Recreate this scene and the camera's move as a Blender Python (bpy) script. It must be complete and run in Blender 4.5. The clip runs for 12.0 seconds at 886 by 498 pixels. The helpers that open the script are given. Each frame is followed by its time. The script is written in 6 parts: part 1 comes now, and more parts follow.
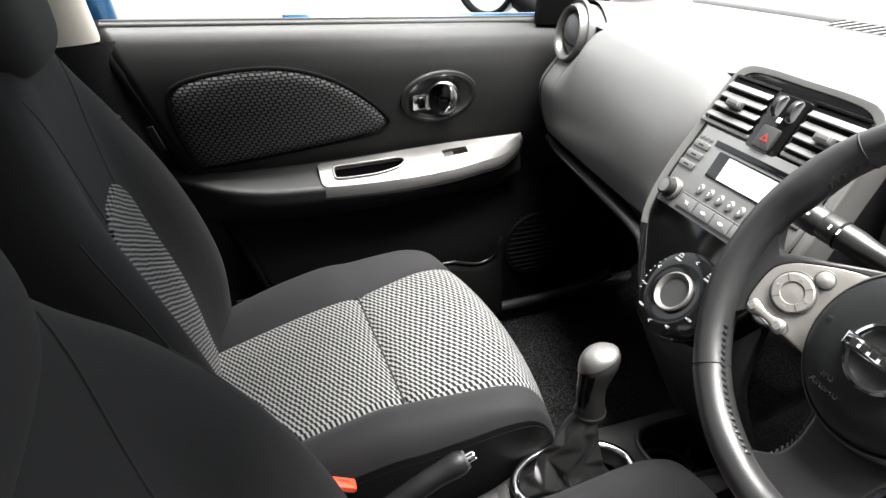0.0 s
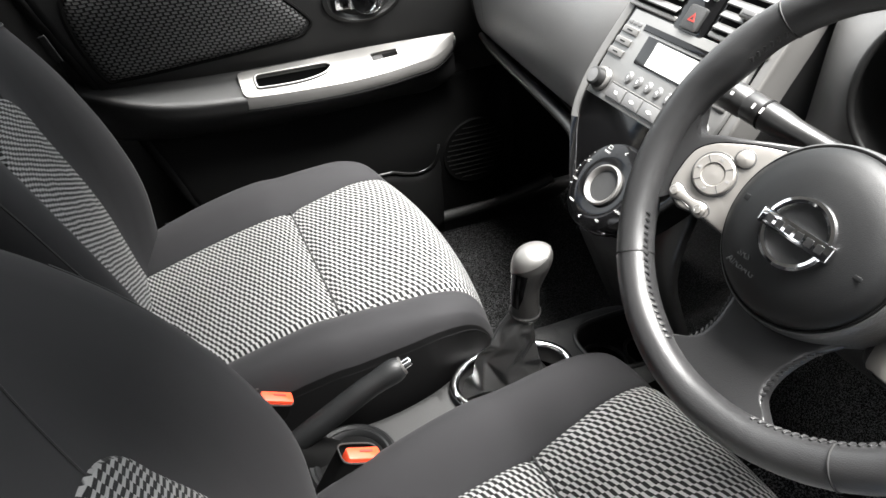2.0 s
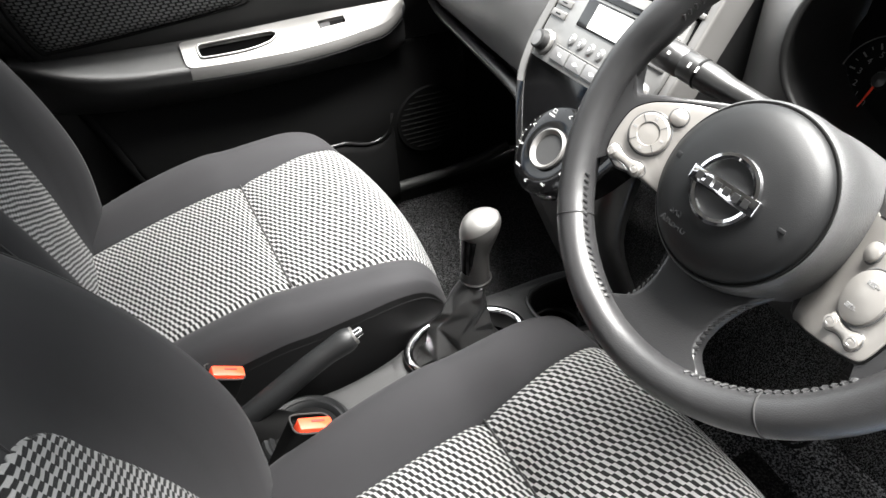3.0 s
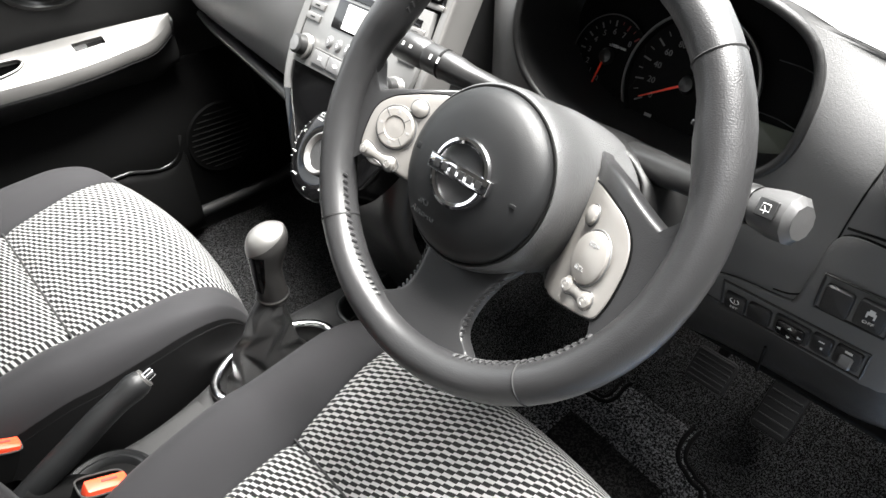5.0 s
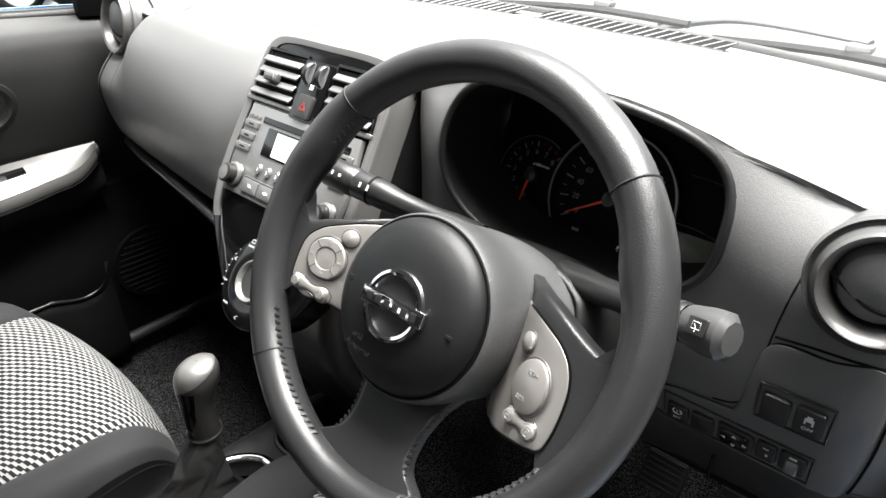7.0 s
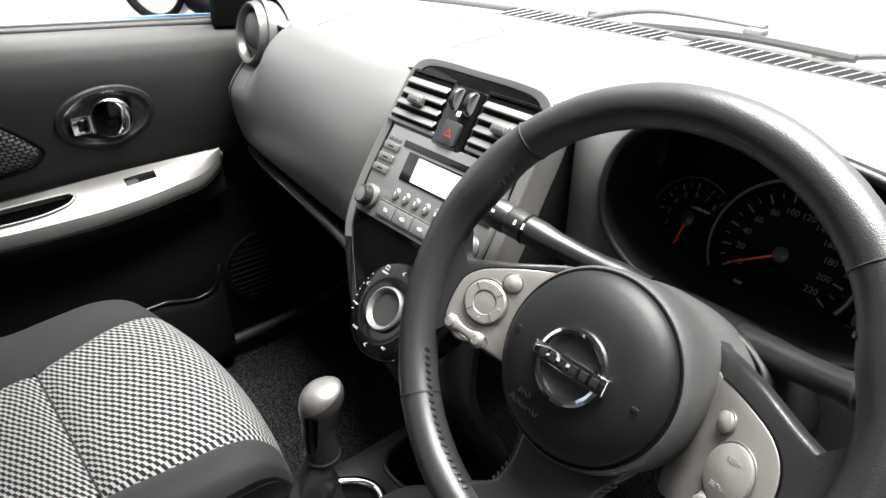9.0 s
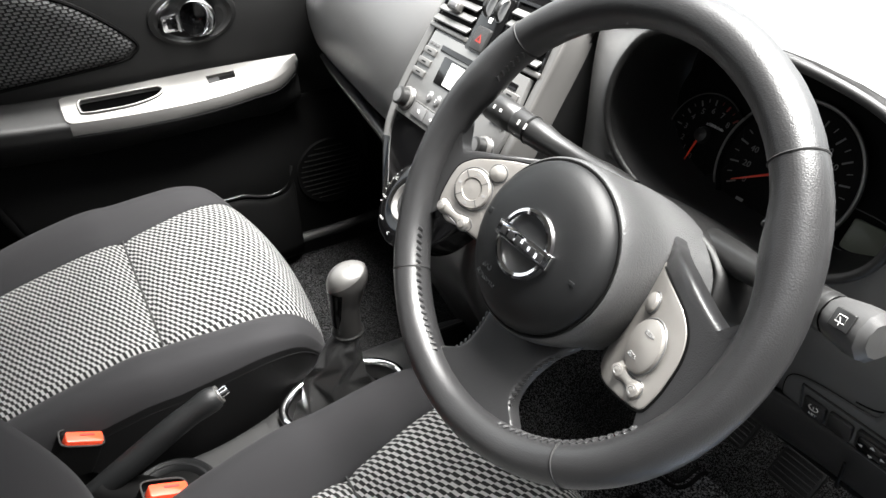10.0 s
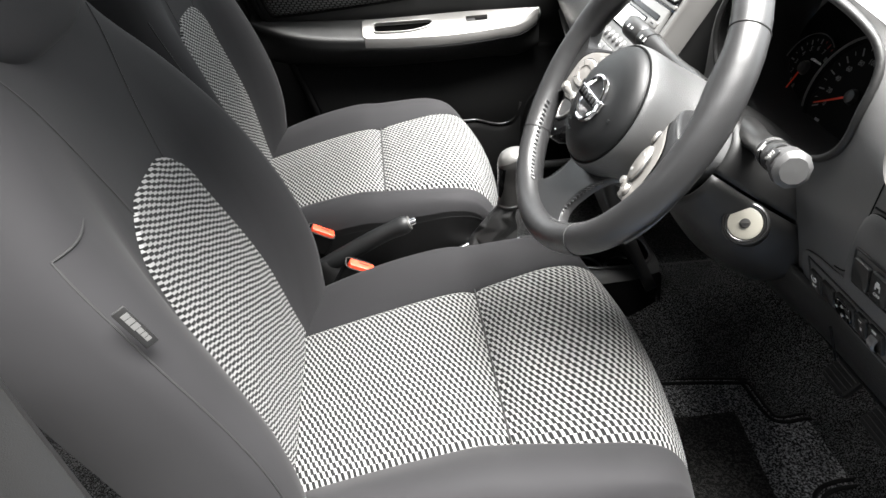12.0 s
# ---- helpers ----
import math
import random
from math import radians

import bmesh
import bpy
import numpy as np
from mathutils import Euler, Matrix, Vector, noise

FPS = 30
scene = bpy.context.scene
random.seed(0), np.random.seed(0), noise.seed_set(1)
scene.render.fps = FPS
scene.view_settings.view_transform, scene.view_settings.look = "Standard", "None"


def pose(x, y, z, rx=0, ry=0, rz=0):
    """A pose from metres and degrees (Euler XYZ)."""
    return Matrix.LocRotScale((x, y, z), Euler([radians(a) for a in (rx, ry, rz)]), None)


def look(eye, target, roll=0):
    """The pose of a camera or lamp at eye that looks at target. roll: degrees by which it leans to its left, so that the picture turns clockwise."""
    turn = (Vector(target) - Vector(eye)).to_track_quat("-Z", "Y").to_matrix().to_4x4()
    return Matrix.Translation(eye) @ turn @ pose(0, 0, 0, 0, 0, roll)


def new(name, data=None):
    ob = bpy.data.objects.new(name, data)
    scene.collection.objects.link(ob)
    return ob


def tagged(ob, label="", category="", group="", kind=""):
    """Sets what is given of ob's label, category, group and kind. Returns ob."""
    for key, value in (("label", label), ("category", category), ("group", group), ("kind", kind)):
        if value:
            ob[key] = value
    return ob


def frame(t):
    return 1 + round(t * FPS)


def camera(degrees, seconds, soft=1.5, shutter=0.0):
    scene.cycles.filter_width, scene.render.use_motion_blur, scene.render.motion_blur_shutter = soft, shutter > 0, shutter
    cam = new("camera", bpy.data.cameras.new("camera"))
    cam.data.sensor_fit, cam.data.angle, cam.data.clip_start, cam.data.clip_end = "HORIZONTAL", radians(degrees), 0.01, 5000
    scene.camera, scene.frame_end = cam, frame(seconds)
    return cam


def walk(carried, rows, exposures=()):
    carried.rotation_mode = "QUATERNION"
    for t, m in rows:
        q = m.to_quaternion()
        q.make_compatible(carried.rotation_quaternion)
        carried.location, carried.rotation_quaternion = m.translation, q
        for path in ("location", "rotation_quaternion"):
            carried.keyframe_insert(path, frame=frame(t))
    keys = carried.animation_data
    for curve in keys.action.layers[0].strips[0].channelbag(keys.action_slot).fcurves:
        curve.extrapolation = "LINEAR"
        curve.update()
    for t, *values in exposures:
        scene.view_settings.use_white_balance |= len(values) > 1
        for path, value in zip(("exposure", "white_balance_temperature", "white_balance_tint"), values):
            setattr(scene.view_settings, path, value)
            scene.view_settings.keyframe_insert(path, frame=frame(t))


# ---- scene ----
cam = camera(67.2, 12.0)
PATH = [
    (0, (-0.429, -0.553, 1.213), (0.15, 1.093, 0.236), -0.4),
    (0.5, (-0.417, -0.553, 1.205), (0.166, 1.065, 0.183), -1.1),
    (1, (-0.408, -0.549, 1.198), (0.183, 1.037, 0.133), -1.0),
    (1.5, (-0.4, -0.548, 1.189), (0.205, 0.988, 0.06), -1.1),
    (2, (-0.388, -0.552, 1.181), (0.257, 0.926, -0.002), -1.1),
    (2.5, (-0.38, -0.553, 1.176), (0.3, 0.876, -0.048), -0.7),
    (3, (-0.367, -0.564, 1.174), (0.342, 0.828, -0.075), -0.6),
    (3.5, (-0.352, -0.585, 1.168), (0.437, 0.743, -0.102), -0.1),
    (3.7, (-0.345, -0.593, 1.161), (0.51, 0.694, -0.109), 0.8),
    (5.3, (-0.297, -0.599, 1.166), (0.808, 0.534, -0.057), 1.2),
    (5.5, (-0.295, -0.598, 1.165), (0.83, 0.532, -0.041), 1.6),
    (6, (-0.286, -0.6, 1.165), (0.878, 0.518, -0.016), 1.3),
    (6.5, (-0.287, -0.61, 1.175), (0.937, 0.492, 0.04), 0.4),
    (7, (-0.284, -0.589, 1.181), (1.029, 0.552, 0.196), 0.8),
    (7.5, (-0.288, -0.503, 1.187), (1.012, 0.708, 0.267), 1.0),
    (7.7, (-0.287, -0.477, 1.189), (0.988, 0.768, 0.28), 1.2),
    (9.3, (-0.31, -0.528, 1.192), (0.784, 0.797, 0.168), 1.3),
    (9.5, (-0.307, -0.56, 1.19), (0.711, 0.789, 0.12), 1.4),
    (10, (-0.275, -0.614, 1.184), (0.603, 0.776, 0.045), 1.2),
    (10.5, (-0.231, -0.676, 1.187), (0.266, 0.896, 0.055), 1.3),
    (11, (-0.203, -0.751, 1.192), (0.066, 0.876, 0.06), 0.5),
    (11.5, (-0.207, -0.838, 1.192), (-0.029, 0.788, 0.041), -0.8),
    (12, (-0.234, -0.968, 1.19), (-0.083, 0.666, 0.047), -1.6),
]
walk(cam, [(t, look(eye, target, roll)) for t, eye, target, roll in PATH], exposures=[(0.0, 3.05), (1.5, 3.4), (2.5, 3.64), (3.5, 3.82), (5.5, 3.7), (6.5, 3.5), (7.0, 2.95), (7.5, 2.58), (9.5, 3.0), (10.5, 3.5), (12.0, 3.6)])

# ---- world, sun ----
world = bpy.data.worlds.new("world")
scene.world = world
world.use_nodes = True
wn, wl = world.node_tree.nodes, world.node_tree.links
sky = wn.new("ShaderNodeTexSky")
sky.sky_type, sky.sun_disc = "NISHITA", False
sky.sun_elevation, sky.sun_rotation = radians(76), radians(125)
sky.air_density, sky.dust_density = 1.0, 4.0
hue = wn.new("ShaderNodeHueSaturation")
hue.inputs["Saturation"].default_value = 0.12
wl.new(sky.outputs[0], hue.inputs["Color"])
wl.new(hue.outputs[0], wn["Background"].inputs[0])
wn["Background"].inputs[1].default_value = 0.08
sun = new("sun", bpy.data.lights.new("sun", "SUN"))
sun.data.energy, sun.data.angle, sun.data.color = 5.0, radians(50), (1.0, 0.98, 0.95)
sun.matrix_world = look((0.85, -0.6, 4.2), (0, 0, 0))


# ---- materials ----
def mat(name, color, rough=0.5, metal=0.0, bump=0.0, bscale=900.0, vary=0.12, vscale=25.0, spec=0.5, coat=0.0, wear=0.0, detail=3.0):
    """Colour with broad stains, grain in the roughness and a fine relief."""
    m = bpy.data.materials.new(name)
    m.use_nodes = True
    n, l = m.node_tree.nodes, m.node_tree.links
    b = n["Principled BSDF"]
    b.inputs["Metallic"].default_value = metal
    b.inputs["Specular IOR Level"].default_value = spec
    b.inputs["Coat Weight"].default_value = coat
    b.inputs["Coat Roughness"].default_value = 0.04
    co = n.new("ShaderNodeTexCoord")
    big = n.new("ShaderNodeTexNoise")
    big.inputs["Scale"].default_value, big.inputs["Detail"].default_value = vscale, 6
    l.new(co.outputs["Object"], big.inputs["Vector"])
    mix = n.new("ShaderNodeMixRGB")
    mix.inputs[1].default_value = tuple(c * (1 - vary) for c in color) + (1,)
    mix.inputs[2].default_value = tuple(min(1, c * (1 + vary)) for c in color) + (1,)
    l.new(big.outputs[0], mix.inputs[0])
    l.new(mix.outputs[0], b.inputs["Base Color"])
    rr = n.new("ShaderNodeMapRange")
    rr.inputs["To Min"].default_value, rr.inputs["To Max"].default_value = max(0.02, rough - 0.07 - wear), min(1, rough + 0.07)
    l.new(big.outputs[0], rr.inputs["Value"])
    l.new(rr.outputs[0], b.inputs["Roughness"])
    if bump:
        fine = n.new("ShaderNodeTexNoise")
        fine.inputs["Scale"].default_value, fine.inputs["Detail"].default_value = bscale, detail
        l.new(co.outputs["Object"], fine.inputs["Vector"])
        bp = n.new("ShaderNodeBump")
        bp.inputs["Strength"].default_value, bp.inputs["Distance"].default_value = bump, 0.001
        l.new(fine.outputs[0], bp.inputs["Height"])
        l.new(bp.outputs[0], b.inputs["Normal"])
    return m


def leather_mat(name, color, rough, scale, bump, spec=0.5):
    """Pebbled grain: cells of a Voronoi with soft creases."""
    m = mat(name, color, rough, vary=0.15, vscale=18, spec=spec)
    n, l = m.node_tree.nodes, m.node_tree.links
    co = n.new("ShaderNodeTexCoord")
    v = n.new("ShaderNodeTexVoronoi")
    v.feature = "SMOOTH_F1"
    v.inputs["Scale"].default_value = scale
    l.new(co.outputs["Object"], v.inputs["Vector"])
    bp = n.new("ShaderNodeBump")
    bp.inputs["Strength"].default_value, bp.inputs["Distance"].default_value = bump, 0.0012
    bp.invert = True
    l.new(v.outputs["Distance"], bp.inputs["Height"])
    l.new(bp.outputs[0], n["Principled BSDF"].inputs["Normal"])
    return m


def math_node(n, l, op, a, b=None):
    k = n.new("ShaderNodeMath")
    k.operation = op
    for i, v in enumerate((a, b)):
        if v is None:
            continue
        if isinstance(v, (int, float)):
            k.inputs[i].default_value = v
        else:
            l.new(v, k.inputs[i])
    return k.outputs[0]


def woven(name, light, dark, period, row, slant, duty, rough=0.9, relief=0.5, stagger=0.33, gap=0.0):
    """Rows of woven bars, each row moved along against the last. UV in metres."""
    m = bpy.data.materials.new(name)
    m.use_nodes = True
    n, l = m.node_tree.nodes, m.node_tree.links
    b = n["Principled BSDF"]
    b.inputs["Roughness"].default_value = rough
    b.inputs["Specular IOR Level"].default_value = 0.2
    b.inputs["Sheen Weight"].default_value = 0.03
    uv = n.new("ShaderNodeUVMap")
    wob = n.new("ShaderNodeTexNoise")
    wob.inputs["Scale"].default_value = 30
    l.new(uv.outputs[0], wob.inputs["Vector"])
    sep = n.new("ShaderNodeSeparateXYZ")
    l.new(uv.outputs[0], sep.inputs[0])
    jog = math_node(n, l, "MULTIPLY", wob.outputs[0], period * 0.5)
    v = math_node(n, l, "DIVIDE", math_node(n, l, "ADD", sep.outputs[1], jog), row)
    rown = math_node(n, l, "FLOOR", v)
    vf = math_node(n, l, "FRACT", v)
    u = math_node(n, l, "ADD", math_node(n, l, "DIVIDE", math_node(n, l, "ADD", sep.outputs[0], jog), period), math_node(n, l, "MULTIPLY", rown, slant + stagger))
    u = math_node(n, l, "ADD", u, math_node(n, l, "MULTIPLY", vf, slant))
    uf = math_node(n, l, "FRACT", u)
    tri = math_node(n, l, "ABSOLUTE", math_node(n, l, "SUBTRACT", uf, 0.5))
    # ends of the bars drawn in a little
    end = math_node(n, l, "MULTIPLY", math_node(n, l, "POWER", math_node(n, l, "ABSOLUTE", math_node(n, l, "SUBTRACT", vf, 0.5)), 4.0), 0.4)
    edge = math_node(n, l, "ADD", tri, end)
    ramp = n.new("ShaderNodeMapRange")
    ramp.interpolation_type = "SMOOTHSTEP"
    ramp.inputs["From Min"].default_value, ramp.inputs["From Max"].default_value = duty / 2 - 0.035, duty / 2 + 0.035
    l.new(edge, ramp.inputs["Value"])
    light_part = ramp.outputs[0]
    if gap:
        between = n.new("ShaderNodeMapRange")
        between.interpolation_type = "SMOOTHSTEP"
        between.inputs["From Min"].default_value, between.inputs["From Max"].default_value = 0.5 - gap - 0.08, 0.5 - gap + 0.08
        between.inputs["To Min"].default_value, between.inputs["To Max"].default_value = 1.0, 0.0
        l.new(math_node(n, l, "ABSOLUTE", math_node(n, l, "SUBTRACT", vf, 0.5)), between.inputs["Value"])
        light_part = math_node(n, l, "MULTIPLY", light_part, between.outputs[0])
    thread = n.new("ShaderNodeTexNoise")
    thread.inputs["Scale"].default_value = 1500
    l.new(uv.outputs[0], thread.inputs["Vector"])
    mix = n.new("ShaderNodeMixRGB")
    mix.inputs[1].default_value, mix.inputs[2].default_value = (*dark, 1), (*light, 1)
    l.new(light_part, mix.inputs[0])
    grain = n.new("ShaderNodeMixRGB")
    grain.blend_type = "MULTIPLY"
    grain.inputs[0].default_value = 0.45
    l.new(mix.outputs[0], grain.inputs[1])
    l.new(thread.outputs[0], grain.inputs[2])
    l.new(grain.outputs[0], b.inputs["Base Color"])
    bp = n.new("ShaderNodeBump")
    bp.inputs["Strength"].default_value, bp.inputs["Distance"].default_value = relief, 0.0012
    l.new(math_node(n, l, "ADD", light_part, math_node(n, l, "MULTIPLY", thread.outputs[0], 0.5)), bp.inputs["Height"])
    l.new(bp.outputs[0], b.inputs["Normal"])
    return m


def carpet_mat(name, dark, light, scale=700):
    m = mat(name, dark, 0.95, spec=0.1)
    n, l = m.node_tree.nodes, m.node_tree.links
    co = n.new("ShaderNodeTexCoord")
    f = n.new("ShaderNodeTexNoise")
    f.inputs["Scale"].default_value, f.inputs["Detail"].default_value, f.inputs["Roughness"].default_value = scale * 0.6, 4, 0.75
    l.new(co.outputs["Object"], f.inputs["Vector"])
    ramp = n.new("ShaderNodeMapRange")
    ramp.inputs["From Min"].default_value, ramp.inputs["From Max"].default_value = 0.49, 0.57
    l.new(f.outputs[0], ramp.inputs["Value"])
    broad = n.new("ShaderNodeTexNoise")
    broad.inputs["Scale"].default_value = 14
    l.new(co.outputs["Object"], broad.inputs["Vector"])
    mix = n.new("ShaderNodeMixRGB")
    mix.inputs[1].default_value, mix.inputs[2].default_value = (*dark, 1), (*light, 1)
    l.new(math_node(n, l, "MULTIPLY", ramp.outputs[0], math_node(n, l, "ADD", broad.outputs[0], 0.4)), mix.inputs[0])
    l.new(mix.outputs[0], n["Principled BSDF"].inputs["Base Color"])
    bp = n.new("ShaderNodeBump")
    bp.inputs["Strength"].default_value, bp.inputs["Distance"].default_value = 1.0, 0.005
    l.new(f.outputs[0], bp.inputs["Height"])
    l.new(bp.outputs[0], n["Principled BSDF"].inputs["Normal"])
    return m


def glass_mat(name, tint=(0.95, 0.98, 0.97)):
    m = bpy.data.materials.new(name)
    m.use_nodes = True
    n, l = m.node_tree.nodes, m.node_tree.links
    t = n.new("ShaderNodeBsdfTransparent")
    t.inputs[0].default_value = (*tint, 1)
    g = n.new("ShaderNodeBsdfGlossy")
    g.inputs["Roughness"].default_value = 0.02
    f = n.new("ShaderNodeFresnel")
    f.inputs[0].default_value = 1.3
    mx = n.new("ShaderNodeMixShader")
    l.new(f.outputs[0], mx.inputs[0])
    l.new(t.outputs[0], mx.inputs[1])
    l.new(g.outputs[0], mx.inputs[2])
    l.new(mx.outputs[0], n["Material Output"].inputs[0])
    return m


SEAT = mat("bolster_fabric", (0.0135, 0.0133, 0.0142), 0.82, bump=0.03, bscale=1100, vary=0.2, vscale=9, spec=0.12)
WEAVE = woven("woven_seat_fabric", (0.22, 0.22, 0.218), (0.005, 0.005, 0.0054), 0.0076, 0.0090, 0.34, 0.55)
SEAT.node_tree.nodes["Principled BSDF"].inputs["Sheen Weight"].default_value = 0.03
# Near-black version of the seat cloth: the shade on the sides as colour.
SKIRT = mat("shaded_seat_side_cloth", (0.003, 0.003, 0.0031), 0.6, bump=0.15, bscale=900, vary=0.2, spec=0.12)
DOORWEAVE = woven("woven_door_fabric", (0.085, 0.085, 0.086), (0.002, 0.002, 0.002), 0.0118, 0.0054, 0.10, 0.30, relief=1.0, stagger=0.5, gap=0.17)
THREAD = mat("thread", (0.004, 0.004, 0.0042), 0.8)
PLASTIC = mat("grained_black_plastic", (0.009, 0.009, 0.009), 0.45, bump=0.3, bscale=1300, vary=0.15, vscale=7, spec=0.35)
# Paler than DASHFRONT: the windscreen light on the top is in this colour.
DASHTOP = mat("grained_lit_dash_plastic", (0.085, 0.085, 0.085), 0.5, bump=0.3, bscale=1100, vary=0.12, vscale=6)
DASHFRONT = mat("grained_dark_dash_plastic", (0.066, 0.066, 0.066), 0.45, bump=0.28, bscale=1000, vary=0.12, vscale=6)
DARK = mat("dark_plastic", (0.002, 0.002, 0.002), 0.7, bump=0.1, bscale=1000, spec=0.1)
SMOOTH = mat("smooth_black_plastic", (0.012, 0.012, 0.012), 0.32, vary=0.2)
GLOSS = mat("gloss_black_panel", (0.003, 0.003, 0.0032), 0.1, vary=0.3, spec=0.35)
CONSOLE = mat("grey_console_plastic", (0.014, 0.014, 0.014), 0.5, bump=0.3, bscale=1200, vary=0.12)
LEATHER = leather_mat("black_leather", (0.019, 0.019, 0.0195), 0.38, 1150, 0.14)
# Far paler than the pad: light falling on the hub sides, held in colour.
HUB = leather_mat("lit_hub_plastic", (0.062, 0.0625, 0.063), 0.36, 900, 0.3)
PAD = leather_mat("airbag_pad", (0.005, 0.0053, 0.0056), 0.50, 1900, 0.13, spec=0.34)
BOOT = leather_mat("boot_leatherette", (0.018, 0.018, 0.018), 0.33, 1500, 0.2)
SILVER = mat("satin_silver_paint", (0.15, 0.147, 0.142), 0.38, metal=0.65, bump=0.04, bscale=1500, vary=0.06)
SPOKE = mat("warm_silver_paint", (0.33, 0.315, 0.295), 0.38, metal=0.6, bump=0.05, bscale=1500, vary=0.07)
RADIO = mat("grey_silver_radio", (0.16, 0.16, 0.157), 0.36, metal=0.55, bump=0.03, vary=0.06)
KEY = mat("radio_key_grey", (0.10, 0.10, 0.10), 0.4, metal=0.3, vary=0.1)
KNOB = mat("grey_knob_plastic", (0.045, 0.045, 0.045), 0.4, bump=0.1, bscale=1200, vary=0.12)
CHROME = mat("chrome", (0.85, 0.85, 0.86), 0.08, metal=1.0, vary=0.03)
LCD = mat("unlit_display", (0.42, 0.43, 0.41), 0.22, vary=0.05, coat=0.5)
LCDDARK = mat("dark_display", (0.09, 0.10, 0.075), 0.3, vary=0.1)
WHITE = mat("white_print", (0.75, 0.75, 0.74), 0.6, vary=0.05)
GAUGEPRINT = mat("gauge_print", (0.13, 0.13, 0.13), 0.6, vary=0.05)
DIALPRINT = mat("dial_print", (0.42, 0.42, 0.41), 0.6, vary=0.05)
GREYPRINT = mat("grey_print", (0.22, 0.22, 0.22), 0.6, vary=0.05)
RED = mat("red_needle", (0.75, 0.04, 0.01), 0.45, vary=0.08)
REDPRINT = mat("red_print", (0.17, 0.012, 0.008), 0.5, vary=0.05)
ORANGE = mat("orange_red_plastic", (0.62, 0.055, 0.02), 0.35, vary=0.06, bump=0.05)
CARPET = carpet_mat("dark_floor_carpet", (0.0012, 0.0012, 0.0012), (0.074, 0.074, 0.076))
MAT = carpet_mat("grey_mat_carpet", (0.008, 0.008, 0.0083), (0.20, 0.20, 0.206), 480)
HEEL = carpet_mat("worn_heel_pad_carpet", (0.004, 0.004, 0.004), (0.028, 0.027, 0.026), 420)
BEIGE = mat("pale_pillar_trim", (0.52, 0.49, 0.43), 0.6, bump=0.2, bscale=900, vary=0.06)
BLUE = mat("blue_car_paint", (0.01, 0.06, 0.14), 0.25, metal=0.3, coat=1.0, vary=0.1)
TITAN = mat("dark_titanium", (0.035, 0.034, 0.033), 0.34, metal=0.3, vary=0.1)
HEADLINER = mat("grey_headlining", (0.2, 0.195, 0.185), 0.95, bump=0.3, bscale=700, vary=0.06, spec=0.1)
RUBBER = mat("black_rubber", (0.012, 0.012, 0.012), 0.6, bump=0.2, bscale=700)
MIRROR = mat("mirror_glass", (0.9, 0.9, 0.9), 0.02, metal=1.0, vary=0.01)
GLASS = glass_mat("window_glass")
IVORY = mat("ivory_lock_trim", (0.22, 0.21, 0.18), 0.3, vary=0.08)
CONCRETE = mat("grey_asphalt", (0.055, 0.055, 0.054), 0.85, bump=0.5, bscale=60, vary=0.12, vscale=1.2)


# ---- mesh helpers ----
def curve(x, xs, ys):
    """Smooth curve through a few control values."""
    xs, ys = np.array(xs, float), np.array(ys, float)
    d = np.gradient(ys, xs)
    x = np.clip(x, xs[0], xs[-1])
    i = np.clip(np.searchsorted(xs, x) - 1, 0, len(xs) - 2)
    h = xs[i + 1] - xs[i]
    t = (x - xs[i]) / h
    return float((2 * t**3 - 3 * t**2 + 1) * ys[i] + (t**3 - 2 * t**2 + t) * h * d[i] + (-2 * t**3 + 3 * t**2) * ys[i + 1] + (t**3 - t**2) * h * d[i + 1])


def cr(points, n, closed=False):
    """n places on a smooth line through the points (Catmull-Rom)."""
    p = [Vector(q) for q in points]
    m = len(p)
    out = []
    for k in range(n):
        s = k / n * m if closed else k / (n - 1) * (m - 1)
        i = min(int(s), m - 1 if closed else m - 2)
        t = s - i
        a, b, c, d = (p[(i + j) % m] if closed else p[min(max(i + j, 0), m - 1)] for j in (-1, 0, 1, 2))
        out.append(0.5 * (2 * b + (c - a) * t + (2 * a - 5 * b + 4 * c - d) * t * t + (3 * b - a - 3 * c + d) * t**3))
    return out


def finish(me, smooth=40):
    if smooth:
        me.polygons.foreach_set("use_smooth", [True] * len(me.polygons))
        me.set_sharp_from_angle(angle=radians(smooth))
    me.update()
    return me


def grid(f, us, vs, cu=False, cv=False, uv=None, smooth=40, flip=False):
    """A sheet of f(u, v)."""
    us, vs = list(us), list(vs)
    nu, nv = len(us), len(vs)
    verts = [tuple(f(u, v)) for u in us for v in vs]
    faces, corners = [], []
    for i in range(nu if cu else nu - 1):
        for j in range(nv if cv else nv - 1):
            q = [(i, j), ((i + 1) % nu, j), ((i + 1) % nu, (j + 1) % nv), (i, (j + 1) % nv)]
            if flip:
                q.reverse()
            faces.append([a * nv + b for a, b in q])
            corners += q
    me = bpy.data.meshes.new("sheet")
    me.from_pydata(verts, [], faces)
    if uv:
        layer = me.uv_layers.new(name="UVMap")
        for k, (i, j) in enumerate(corners):
            layer.data[k].uv = uv(us[i], vs[j])
    return finish(me, smooth)


